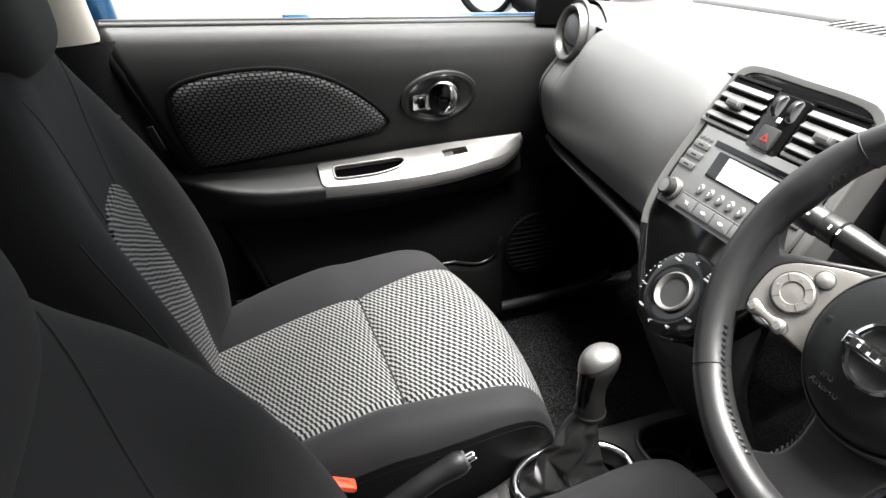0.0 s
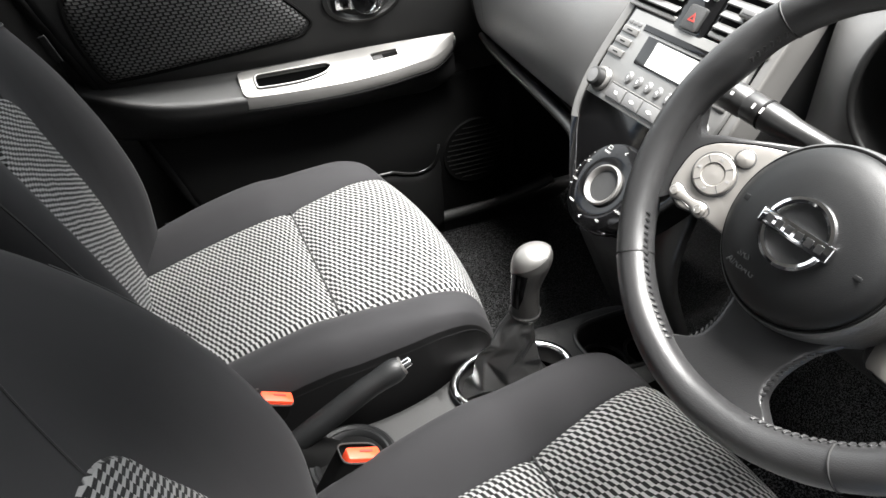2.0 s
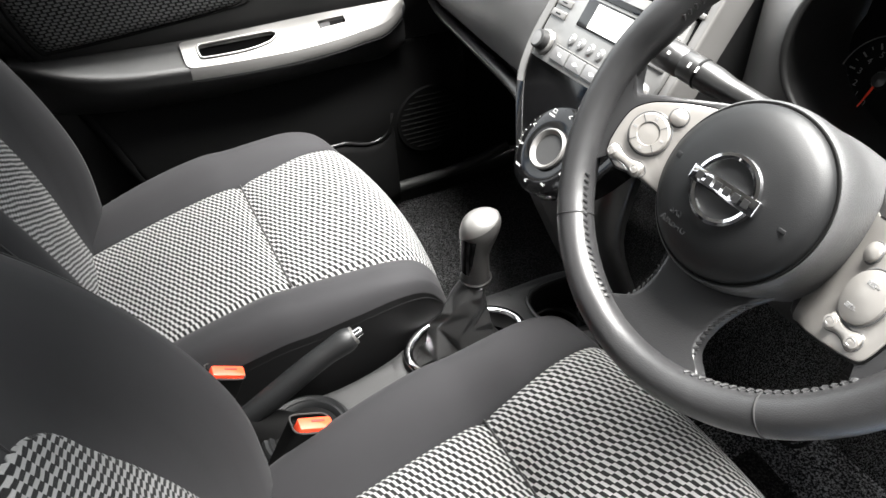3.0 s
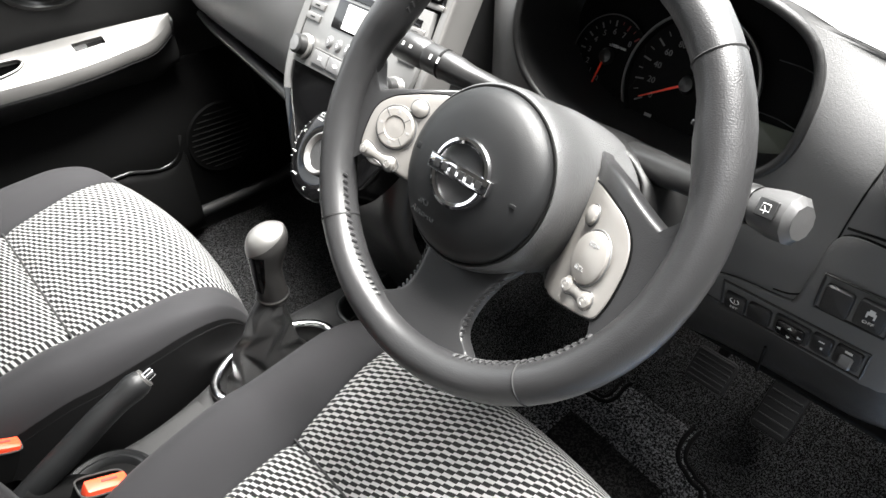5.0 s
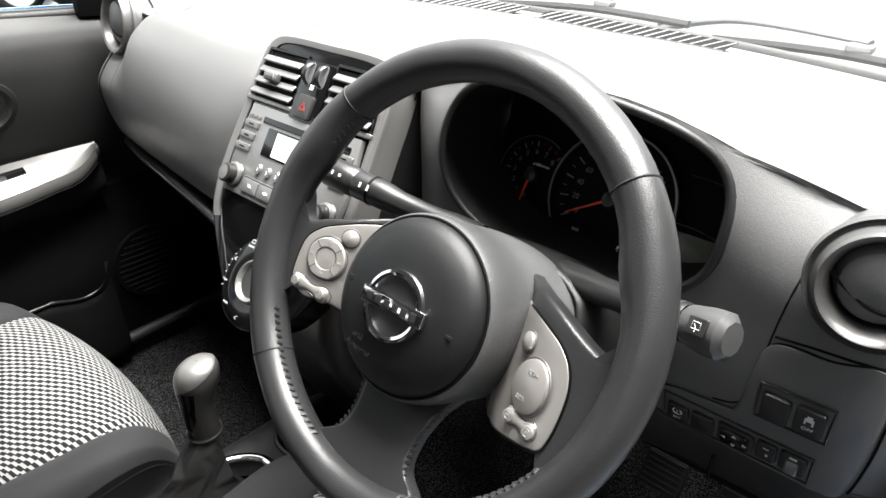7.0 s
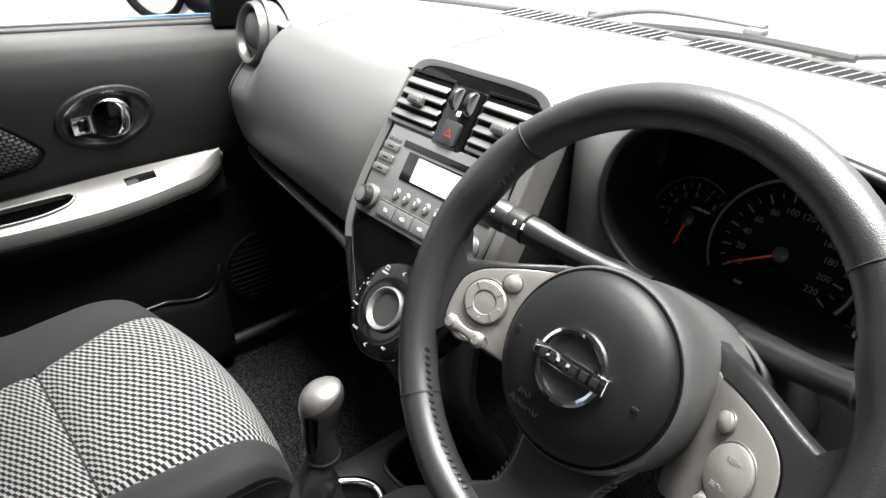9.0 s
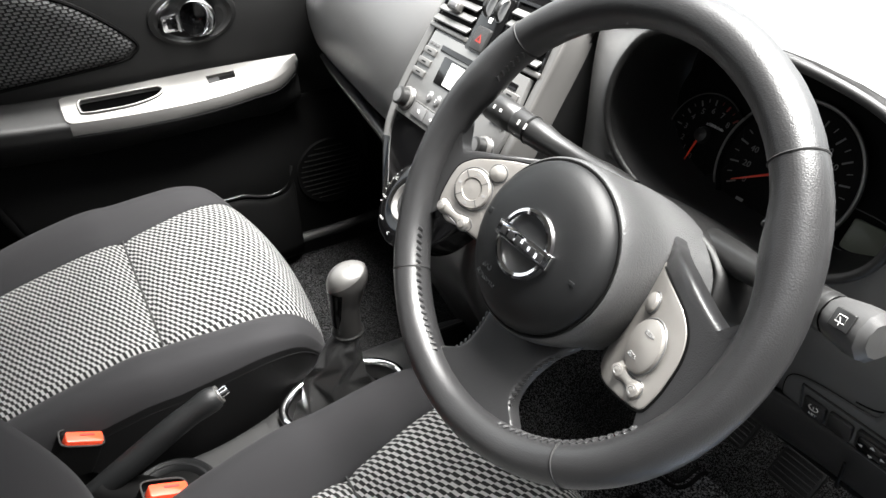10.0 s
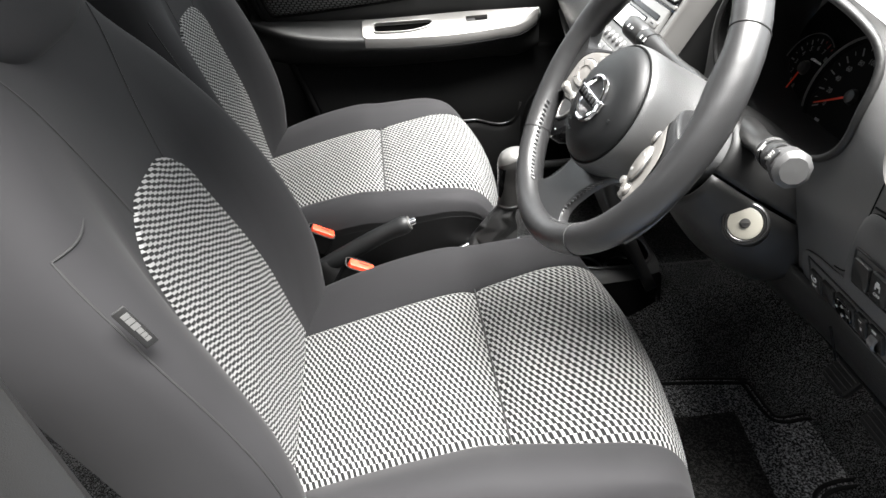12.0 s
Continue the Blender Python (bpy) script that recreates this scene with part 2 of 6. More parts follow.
def tube(points, radius, seg=12, closed=False, cap=True, squash=1.0, smooth=50):
    """A round bar along points; radius: a number or a function of 0..1; squash: its flatness across."""
    p = [Vector(q) for q in points]
    n = len(p)
    rad = radius if callable(radius) else (lambda s: radius)
    verts, faces = [], []
    ref = None
    for i, c in enumerate(p):
        d = (p[(i + 1) % n] - p[i - 1]) if closed else (p[min(i + 1, n - 1)] - p[max(i - 1, 0)])
        d.normalize()
        if ref is None:
            ref = d.orthogonal() if abs(d.z) > 0.95 else d.cross(Vector((0, 0, 1)))
        ref = (ref - d * ref.dot(d)).normalized()
        other = d.cross(ref)
        r = rad(i / max(1, n - 1))
        for k in range(seg):
            a = 2 * math.pi * k / seg
            verts.append(c + r * (math.cos(a) * ref + squash * math.sin(a) * other))
    for i in range(n if closed else n - 1):
        for k in range(seg):
            j = (i + 1) % n
            faces.append([i * seg + k, i * seg + (k + 1) % seg, j * seg + (k + 1) % seg, j * seg + k])
    if cap and not closed:
        faces.append(list(range(seg))[::-1])
        faces.append([(n - 1) * seg + k for k in range(seg)])
    me = bpy.data.meshes.new("tube")
    me.from_pydata([tuple(v) for v in verts], [], faces)
    return finish(me, smooth)


def rev(profile, seg=40, smooth=35, ex=1.0, ey=1.0):
    """A turned shape: (radius, height) pairs about z."""
    profile = [(1e-5 if a < 0.0015 else a, b) for a, b in profile]
    us = range(len(profile))
    f = lambda u, v: (profile[u][0] * math.cos(v) * ex, profile[u][0] * math.sin(v) * ey, profile[u][1])
    return grid(f, us, [2 * math.pi * k / seg for k in range(seg)], cv=True, smooth=smooth, flip=True)


def prism(outline, h, bevel=0.0, z0=0.0, smooth=35, seg=2, holes=()):
    """An outline (x, y) raised from z0 by h, its upper edge rounded."""
    bm = bmesh.new()
    rings = []
    for ring in (outline, *holes):
        vs = [bm.verts.new((x, y, z0)) for x, y in ring]
        rings.append(vs)
    if holes:
        edges = [bm.edges.new((r[i], r[(i + 1) % len(r)])) for r in rings for i in range(len(r))]
        bmesh.ops.triangle_fill(bm, use_beauty=True, edges=edges)
    else:
        bm.faces.new(rings[0])
    bmesh.ops.recalc_face_normals(bm, faces=bm.faces)
    base = list(bm.faces)
    up = bmesh.ops.extrude_face_region(bm, geom=base)
    top = [g for g in up["geom"] if isinstance(g, bmesh.types.BMVert)]
    bmesh.ops.translate(bm, vec=(0, 0, h), verts=top)
    bmesh.ops.recalc_face_normals(bm, faces=bm.faces)
    if bevel:
        tops = set(top)
        edges = [e for e in bm.edges if e.verts[0] in tops and e.verts[1] in tops and any(abs(f.normal.z) < 0.5 for f in e.link_faces)]
        bmesh.ops.bevel(bm, geom=edges, offset=bevel, segments=seg, profile=0.5, affect="EDGES", clamp_overlap=True)
    me = bpy.data.meshes.new("prism")
    bm.to_mesh(me)
    bm.free()
    return finish(me, smooth)


def block(sx, sy, sz, bevel=0.003, seg=3, at=(0, 0, 0), smooth=35):
    bm = bmesh.new()
    bmesh.ops.create_cube(bm, size=1, matrix=Matrix.Translation(at) @ Matrix.Diagonal((sx, sy, sz, 1)))
    if bevel:
        bmesh.ops.bevel(bm, geom=list(bm.edges), offset=bevel, segments=seg, profile=0.5, affect="EDGES", clamp_overlap=True)
    me = bpy.data.meshes.new("block")
    bm.to_mesh(me)
    bm.free()
    return finish(me, smooth)


def moved(me, m):
    me.transform(m)
    if m.determinant() < 0:
        me.flip_normals()
    return me


def joined(*meshes):
    bm = bmesh.new()
    for me in meshes:
        bm.from_mesh(me)
    out = bpy.data.meshes.new("joined")
    bm.to_mesh(out)
    bm.free()
    return finish(out, 40)


def part(name, me, material, parent=None, label="", thick=0.0, offset=-1.0):
    ob = new(name, me)
    me.name = name
    me.materials.append(material)
    if parent:
        ob.parent = parent
    if label:
        tagged(ob, label)
    if thick:
        mod = ob.modifiers.new("thickness", "SOLIDIFY")
        mod.thickness, mod.offset = thick, offset
    return ob


def thing(name, label, category, m=None, group="", kind=""):
    ob = new(name)
    ob.empty_display_size = 0.05
    if m is not None:
        ob.matrix_world = m
    return tagged(ob, label, category, group, kind)


def frame_at(origin, x, y):
    """A pose from an origin and two axes."""
    x, y = Vector(x).normalized(), Vector(y).normalized()
    z = x.cross(y)
    return Matrix.Translation(origin) @ Matrix((x, y, z)).transposed().to_4x4()


def oval(a, b, n=40, p=2.0, cx=0.0, cy=0.0):
    out = []
    for k in range(n):
        t = 2 * math.pi * k / n
        c, s = math.cos(t), math.sin(t)
        out.append((cx + a * math.copysign(abs(c) ** (2 / p), c), cy + b * math.copysign(abs(s) ** (2 / p), s)))
    return out


def rrect(w, h, r, cx=0.0, cy=0.0, n=4):
    out = []
    for qx, qy, a0 in ((1, 1, 0), (-1, 1, 90), (-1, -1, 180), (1, -1, 270)):
        for k in range(n + 1):
            a = radians(a0 + 90 * k / n)
            out.append((cx + qx * (w / 2 - r) + r * math.cos(a), cy + qy * (h / 2 - r) + r * math.sin(a)))
    return out


def words(name, text, size, material, parent, m, depth=0.0002, label=""):
    """Raised print in the built-in font."""
    cu = bpy.data.curves.new(name, "FONT")
    cu.body, cu.size, cu.align_x, cu.align_y, cu.extrude, cu.resolution_u = text, size, "CENTER", "CENTER", depth, 2
    ob = bpy.data.objects.new(name, cu)
    scene.collection.objects.link(ob)
    me = bpy.data.meshes.new_from_object(ob.evaluated_get(bpy.context.evaluated_depsgraph_get()))
    bpy.data.objects.remove(ob)
    me.transform(m)
    return part(name, me, material, parent, label)


def T(x, y, z=0.0):
    return Matrix.Translation((x, y, z))


def lin(a, b, n):
    return [a + (b - a) * k / (n - 1) for k in range(n)]


def ogrid(hole, outer, rings, f, uv=None, smooth=40, power=1.0, flip=False):
    """A sheet between a hole's outline and an outer outline (as many places on each), laid on f(a, b)."""
    n = len(hole)

    def at(r, k):
        t = (r / (rings - 1)) ** power
        return f(hole[k][0] + (outer[k][0] - hole[k][0]) * t, hole[k][1] + (outer[k][1] - hole[k][1]) * t)

    return grid(at, range(rings), range(n), cv=True, smooth=smooth, flip=flip)


def box_outline(hole, x0, x1, y0, y1):
    """Places on a rectangle in the directions of the hole's places."""
    cx, cy = sum(p[0] for p in hole) / len(hole), sum(p[1] for p in hole) / len(hole)
    hx, hy = max(abs(p[0] - cx) for p in hole), max(abs(p[1] - cy) for p in hole)
    out = []
    for x, y in hole:
        dx, dy = (x - cx) / hx, (y - cy) / hy
        k = 1 / max(abs(dx), abs(dy), 1e-6)
        dx, dy = dx * k, dy * k
        out.append((cx + (x1 - cx) * dx if dx > 0 else cx + (cx - x0) * dx, cy + (y1 - cy) * dy if dy > 0 else cy + (cy - y0) * dy))
    return out


FLOOR = 0.27


def sill_z(x):
    return 0.9763 - 0.0553 * x


# ---- ground and car shell ----
tagged(part("ground", grid(lambda u, v: (u, v, 0), lin(-60, 60, 13), lin(-60, 60, 13)), CONCRETE), "grey asphalt yard under the parked car", "ground", kind="structure")


# Unseen wall, added only to hold back low light from the open door.
tagged(part("wall_light_block", moved(block(9.0, 0.2, 2.6, 0.02), T(-0.5, -2.0, 1.299)), CONCRETE), "unseen dark wall added to block low light from the driver's side", "wall", kind="structure")


def floor_point(u, v):
    """Cabin floor with the tunnel in the middle and the toe board in front."""
    x, y = u, v
    z = FLOOR + 0.13 * math.exp(-((y / 0.12) ** 4)) + max(0, x - 0.42) ** 1.3 * 1.1
    return x, y, z


tagged(part("floor", grid(floor_point, lin(-1.1, 0.8, 39), lin(-0.70, 0.70, 57)), CARPET), "dark speckled loop carpet of the cabin floor", "floor", kind="structure")
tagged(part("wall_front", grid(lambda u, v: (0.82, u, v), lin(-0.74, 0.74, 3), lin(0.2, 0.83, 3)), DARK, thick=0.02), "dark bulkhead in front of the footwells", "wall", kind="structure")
tagged(part("wall_rear", grid(lambda u, v: (-1.7 - 0.25 * (1 - v), u, 0.25 + 0.95 * v), lin(-0.72, 0.72, 5), lin(0, 1, 7)), SEAT, thick=0.03), "dark rear wall of the cabin behind the seats", "wall", kind="structure")
tagged(part("floor_rear", grid(lambda u, v: (u, v, 0.275), lin(-1.95, -1.09, 3), lin(-0.70, 0.70, 3)), CARPET), "dark carpet behind the front seats", "floor", kind="structure")


def roof_point(u, v):
    return u, v, 1.50 - 0.06 * (v / 0.6) ** 2 - 0.10 * max(0, (u - 0.0) / 0.35) ** 2 - 0.05 * max(0, (-0.9 - u)) ** 2


tagged(part("ceiling", grid(roof_point, lin(-1.8, 0.02, 15), lin(-0.60, 0.60, 13)), HEADLINER, thick=0.03, offset=1), "pale fabric headlining under the roof", "ceiling", kind="structure")


def pillar(name, pts, r, squash, label, material=BEIGE):
    ob = part(name, tube(cr(pts, 14), r, 14, squash=squash), material)
    return tagged(ob, label, "pillar", kind="structure")


pillar("trim", [(0.53, 0.665, 0.955), (0.34, 0.66, 1.13), (0.15, 0.625, 1.30), (0.0, 0.58, 1.45)], 0.05, 0.6, "pale plastic trim of the windscreen pillar")
pillar("trim", [(0.53, -0.665, 0.955), (0.34, -0.66, 1.13), (0.15, -0.625, 1.30), (0.0, -0.58, 1.45)], 0.05, 0.6, "pale plastic trim of the windscreen pillar")


def bpillar(side, name, z0, z1, material, lab, xo=0.0, w=0.06, yb=0.0):
    def f(u, v):
        z = z0 + (z1 - z0) * u
        x = -0.66 - 0.13 * (z - 0.95) + xo + w * math.cos(v)
        y = side * (0.672 + yb - 0.09 * max(0, z - 0.95) + 0.035 * math.sin(v))
        return x, y, z
    ob = part(name, grid(f, lin(0, 1, 9), lin(0, 2 * math.pi, 25)[:-1], cv=True), material)
    return tagged(ob, lab, "pillar", kind="structure")


for s in (1, -1):
    bpillar(s, "trim", 0.985, 1.47, BEIGE, "pale plastic trim of the door pillar", w=0.085)
    bpillar(s, "trim", 0.25, 0.984, PLASTIC, "black lower trim of the door pillar", xo=0.022 if s > 0 else 0.06, w=0.088 if s > 0 else 0.13)
    bpillar(s, "trim", 0.965, 1.45, BLUE, "dark blue painted outer door pillar", xo=0.04, w=0.075, yb=0.055)
    # door sills with their trim
    ob = part("trim", moved(block(1.3, 0.10, 0.12, 0.02), T(0.0, s * 0.70, 0.26)), PLASTIC)
    tagged(ob, "black plastic cover of the door sill", "sill", kind="structure")
    ob = part("trim", moved(block(2.4, 0.08, 0.16, 0.03), T(-0.2, s * 0.79, 0.24)), BLUE)
    tagged(ob, "dark blue painted sill under the doorway", "sill", kind="structure")
tagged(part("trim", tube(cr([(-0.15, 0.640, 0.315), (0.1, 0.642, 0.318), (0.30, 0.645, 0.322), (0.42, 0.63, 0.36)], 24), 0.013, 10), RUBBER), "black rubber seal along the door opening", "seal", kind="structure")

# side wall behind the passenger door and its quarter glass
tagged(part("wall_left", grid(lambda u, v: (u, 0.69, v), lin(-1.75, -0.72, 4), lin(0.25, 0.99, 4)), PLASTIC, thick=0.03), "black trim of the rear passenger door", "wall", kind="structure")
tagged(part("wall_right", grid(lambda u, v: (u, -0.69, v), lin(-1.75, -0.74, 4), lin(0.25, 0.99, 4)), PLASTIC, thick=0.03, offset=1), "black trim of the rear door behind the driver", "wall", kind="structure")

tagged(part("wall_left", grid(lambda u, v: (u, 0.706, v), lin(-0.73, -0.2, 4), lin(0.25, 0.96, 4)), PLASTIC, thick=0.02, offset=1), "black inner side of the door pillar", "wall", kind="structure")
for s, nm in ((1, "wall_left"), (-1, "wall_right")):
    tagged(part(nm, moved(block(0.50, 0.03, 0.62, 0.008), T(0.57, s * 0.695, 0.555)), DARK), "black kick panel beside the footwell", "wall", kind="structure")

# windscreen
ws = part("window_1", grid(lambda u, v: (0.70 - 0.37 * v * v * 0.9 - 0.66 * u + 0.10 * u * u, v * (1 - 0.12 * u), 0.965 + 0.46 * u), lin(0, 1, 9), lin(-0.68, 0.68, 17)), GLASS)
ws.visible_shadow = False
tagged(ws, "clear raked windscreen glass", "windscreen", kind="structure")
# Pale grey instead of black: strong daylight on the cowl, put into its colour.
cowl = part("trim", grid(lambda u, v: (0.705 - 0.34 * v * v + 0.16 * u, v, 0.955 - 0.10 * u), lin(0.03, 1, 6), lin(-0.68, 0.68, 25)), KEY, thick=0.01)
tagged(cowl, "plastic cowl below the windscreen, coloured pale as if sunlit", "cowl", kind="structure")
tagged(part("trim", tube([(0.694 - 0.34 * v * v, v, 0.980) for v in lin(-0.70, 0.70, 40)], 0.008, 8), RUBBER), "black rubber edge of the windscreen", "seal", kind="structure")
bonnet = part("bonnet", grid(lambda u, v: (0.86 - 0.28 * v * v + 0.62 * u, v * (1 - 0.1 * u), 0.85 - 0.16 * u * u - 0.03 * u - 0.05 * v * v), lin(0, 1, 10), lin(-0.72, 0.72, 17)), BLUE, thick=0.02)
tagged(bonnet, "dark blue painted bonnet of the car", "bonnet", kind="structure")


def wiper(root, tip, lab):
    w = thing("wiper", lab, "wiper", T(*root), "windscreen wipers")
    d = Vector(tip) - Vector(root)
    # arm, joint and cap carry the same daylight in their grey
    part("arm", tube(cr([(0, 0, 0), d * 0.3 + Vector((0, 0, 0.028)), d * 0.72 + Vector((-0.01, 0, 0.026))], 12), lambda s: 0.011 - 0.005 * s, 8, squash=0.6), KEY, w)
    part("blade", tube(cr([d * 0.25 + Vector((-0.03, 0, 0.004)), d * 0.65 + Vector((-0.03, 0, 0.012)), d + Vector((-0.02, 0, 0.004))], 16), 0.006, 6), RUBBER, w)
    part("joint", moved(block(0.022, 0.03, 0.010, 0.003), T(*(d * 0.7)) @ T(-0.02, 0, 0.020)), KEY, w)
    part("cap", rev([(0.001, 0.014), (0.008, 0.012), (0.010, 0.0), (0.012, -0.02)], 16), KEY, w)


wiper((0.79, 0.30, 0.965), (0.715, -0.20, 0.990), "windscreen wiper at the foot of the glass, black blade, arm coloured pale as if sunlit")
wiper((0.79, -0.12, 0.965), (0.63, -0.56, 0.990), "windscreen wiper at the foot of the glass, black blade, arm coloured pale as if sunlit")


# ---- passenger door ----
def door_y(x, z):
    base = curve(z, [0.28, 0.40, 0.50, 0.60, 0.68, 0.75, 0.80, 0.88, 0.93, 0.96, 0.98, 0.992, 1.0], [0.655, 0.645, 0.64, 0.662, 0.672, 0.648, 0.639, 0.634, 0.640, 0.650, 0.662, 0.675, 0.692])
    return base + 0.012 * max(0, (x - 0.05) / 0.25) ** 2


def door_rear(z):
    return -0.585 + 0.40 * (1.0 - z)


def door_point(u, v):
    zz = 0.28 + 0.72 * v
    z = 0.28 + (sill_z(0) - 0.28) * v
    x = door_rear(zz) + (0.32 - door_rear(zz)) * u
    z = 0.28 + (sill_z(x) - 0.28) * v
    return x, door_y(x, zz), z


door = thing("passenger_door", "closed black-trimmed passenger door with silver armrest plate", "car door", T(-0.15, 0.68, 0.28))
dinv = T(-0.15, 0.68, 0.28).inverted()


def dpart(name, me, material, label="", parent=None, **k):
    return part(name, moved(me, dinv), material, parent or door, label, **k)


dpart("trim_panel", grid(door_point, lin(0, 1, 60), lin(0.54, 1, 70)), PLASTIC, "grained black plastic trim panel", thick=0.02, offset=-1)
# Same trim below the armrest; its shade is painted in with DARK.
dpart("lower_panel", grid(door_point, lin(0, 1, 60), lin(0, 0.54, 32)), DARK, "lower door panel, coloured darker for the shade under the armrest", thick=0.02, offset=-1)
dpart("rear_edge", tube([(door_rear(z) - 0.004, door_y(-0.5, z) + 0.01, 0.28 + (sill_z(-0.55) - 0.28) * (z - 0.28) / 0.72) for z in lin(0.3, 1.0, 20)], 0.012, 8), DARK, "black rubber door edge")
dpart("waist_seal", tube([(x, 0.697, sill_z(x) + 0.001) for x in lin(-0.58, 0.32, 24)], 0.0035, 8), RUBBER, "black rubber seal at the window")
dpart("sill_cap", grid(lambda u, v: (u, 0.688 + 0.009 * math.sin(v), sill_z(u) - 0.007 + 0.009 * math.cos(v)), lin(-0.58, 0.30, 12), lin(-1.5, 1.4, 12)), PLASTIC, "smooth rounded window ledge")
pane = dpart("window_pane", grid(lambda u, v: (u, 0.702 - 0.10 * v, sill_z(u) - 0.02 + 0.48 * v), lin(-0.60, 0.33, 8), lin(0, 1, 8)), GLASS, "clear side window")
pane.visible_shadow = False
dpart("window_frame", tube(cr([(-0.60, 0.685, 0.99), (-0.655, 0.645, 1.25), (-0.62, 0.60, 1.43), (-0.2, 0.585, 1.47), (0.06, 0.60, 1.42), (0.24, 0.655, 1.15), (0.36, 0.685, 0.97)], 50), 0.018, 8), DARK, "black window surround")
dpart("mirror_sail", moved(prism([(0.20, 0.955), (0.36, 0.945), (0.36, 0.99), (0.245, 1.12), (0.215, 1.12)], 0.02, 0.004), Matrix(((1, 0, 0, 0), (0, 0, -1, 0.685), (0, 1, 0, 0), (0, 0, 0, 1)))), DARK, "black corner panel behind the mirror")
dpart("outer_skin", grid(lambda u, v: (u, 0.75 + 0.035 * math.sin(math.pi * v), 0.26 + (sill_z(u) - 0.26) * v), lin(-0.28, 0.42, 10), lin(0, 1, 10)), BLUE, "dark blue painted outside", thick=0.004)

# armrest
arm_zA = lambda x: curve(x, [-0.52, -0.47, -0.26, -0.10, 0.05, 0.12, 0.165], [0.744, 0.730, 0.7055, 0.7065, 0.713, 0.716, 0.735])
arm_zB = lambda x: curve(x, [-0.52, -0.26, 0.0, 0.17], [0.745, 0.7365, 0.7445, 0.745])
arm_y = lambda x: curve(x, [-0.52, -0.45, -0.26, 0.05, 0.12, 0.165], [0.65, 0.608, 0.585, 0.585, 0.608, 0.632])


def arm_point(u, v):
    x = u
    a, zA, zB = arm_y(x), arm_zA(x), arm_zB(x)
    pts = [(0.668, zB + 0.004), (0.645, zB), (a + 0.02, zA + 0.012), (a + 0.003, zA + 0.004), (a, zA - 0.008), (a + 0.008, zA - 0.03), (0.64, zA - 0.075), (0.675, zA - 0.09)]
    p = cr([(q[0], q[1], 0) for q in pts], 57)[v]
    # the hollow of the pull pocket
    t = (p[0] - a) / (0.637 - a) if a < 0.63 else 0
    dip = max(0, min(1, (0.070 - abs(x + 0.168)) / 0.006)) * max(0, min(1, (t - 0.16) / 0.06, (0.93 - t) / 0.06)) * (1 if p[1] > zA - 0.002 else 0)
    dip2 = max(0, min(1, (0.030 - abs(x - 0.007)) / 0.005)) * max(0, min(1, (t - 0.40) / 0.06, (0.76 - t) / 0.06)) * (1 if p[1] > zA - 0.002 else 0)
    return x, p[0], p[1] - 0.032 * dip - 0.03 * dip2


dpart("armrest", grid(arm_point, lin(-0.52, 0.165, 160), range(57)), PLASTIC, "soft black armrest")


def plate_point(s, t, lift=0.0035):
    a, zA, zB = arm_y(s), arm_zA(s), arm_zB(s)
    A, B = Vector((s, a + 0.001, zA + 0.002)), Vector((s, 0.637, zB + 0.001))
    return A + (B - A) * t + Vector((0, -0.3 * lift, lift + 0.004 * math.sin(math.pi * min(max(t, 0), 1))))


pocket = [(q.x, q.y) for q in cr([(a, b, 0) for a, b in ((-0.231, 0.255), (-0.19, 0.245), (-0.150, 0.270), (-0.114, 0.37), (-0.099, 0.53), (-0.102, 0.64), (-0.112, 0.69), (-0.17, 0.71), (-0.222, 0.71), (-0.2335, 0.66), (-0.2365, 0.48), (-0.2355, 0.34))], 48, closed=True)]
switch = rrect(0.052, 0.26, 0.006, 0.007, 0.56, 5)


def carved(me, *cutters):
    """The mesh with the cutters' bodies taken out of it."""
    ob = new("carving", me)
    tools = []
    for c in cutters:
        t = new("cutter", c)
        tools.append(t)
        mod = ob.modifiers.new("cut", "BOOLEAN")
        mod.operation, mod.solver, mod.object = "DIFFERENCE", "EXACT", t
    out = bpy.data.meshes.new_from_object(ob.evaluated_get(bpy.context.evaluated_depsgraph_get()))
    for o in (ob, *tools):
        bpy.data.objects.remove(o)
    return finish(out, 40)


def slab_point(u, v):
    """A closed slab round the plate: v runs over the top and back below."""
    e = min(1, max(0, (-0.250 - u) / 0.012))
    round_ = 0.16 * (1 - math.sqrt(1 - e * e))
    lo, hi = 0.02 + round_, 0.98 - round_
    n = 21
    t = lo + (hi - lo) * (v / (n - 1)) if v < n else hi - (hi - lo) * ((v - n) / (n - 1))
    return plate_point(u, t, 0.0035 if v < n else -0.002)


slab = grid(slab_point, [-0.262, -0.2618, -0.2612, -0.260, -0.258, -0.255] + lin(-0.250, 0.160, 78), range(42), cv=True, flip=True)
bmx = bmesh.new()
bmx.from_mesh(slab)
bmesh.ops.holes_fill(bmx, edges=[e for e in bmx.edges if e.is_boundary])
bmesh.ops.recalc_face_normals(bmx, faces=bmx.faces)
bmx.to_mesh(slab)
bmx.free()


def plug(outline):
    me = grid(lambda r, k: plate_point(*outline[k]) + Vector((0, 0, -0.03 + 0.06 * r)), lin(0, 1, 2), range(len(outline)), cv=True)
    b = bmesh.new()
    b.from_mesh(me)
    bmesh.ops.holes_fill(b, edges=[e for e in b.edges if e.is_boundary])
    bmesh.ops.recalc_face_normals(b, faces=b.faces)
    b.to_mesh(me)
    b.free()
    return me


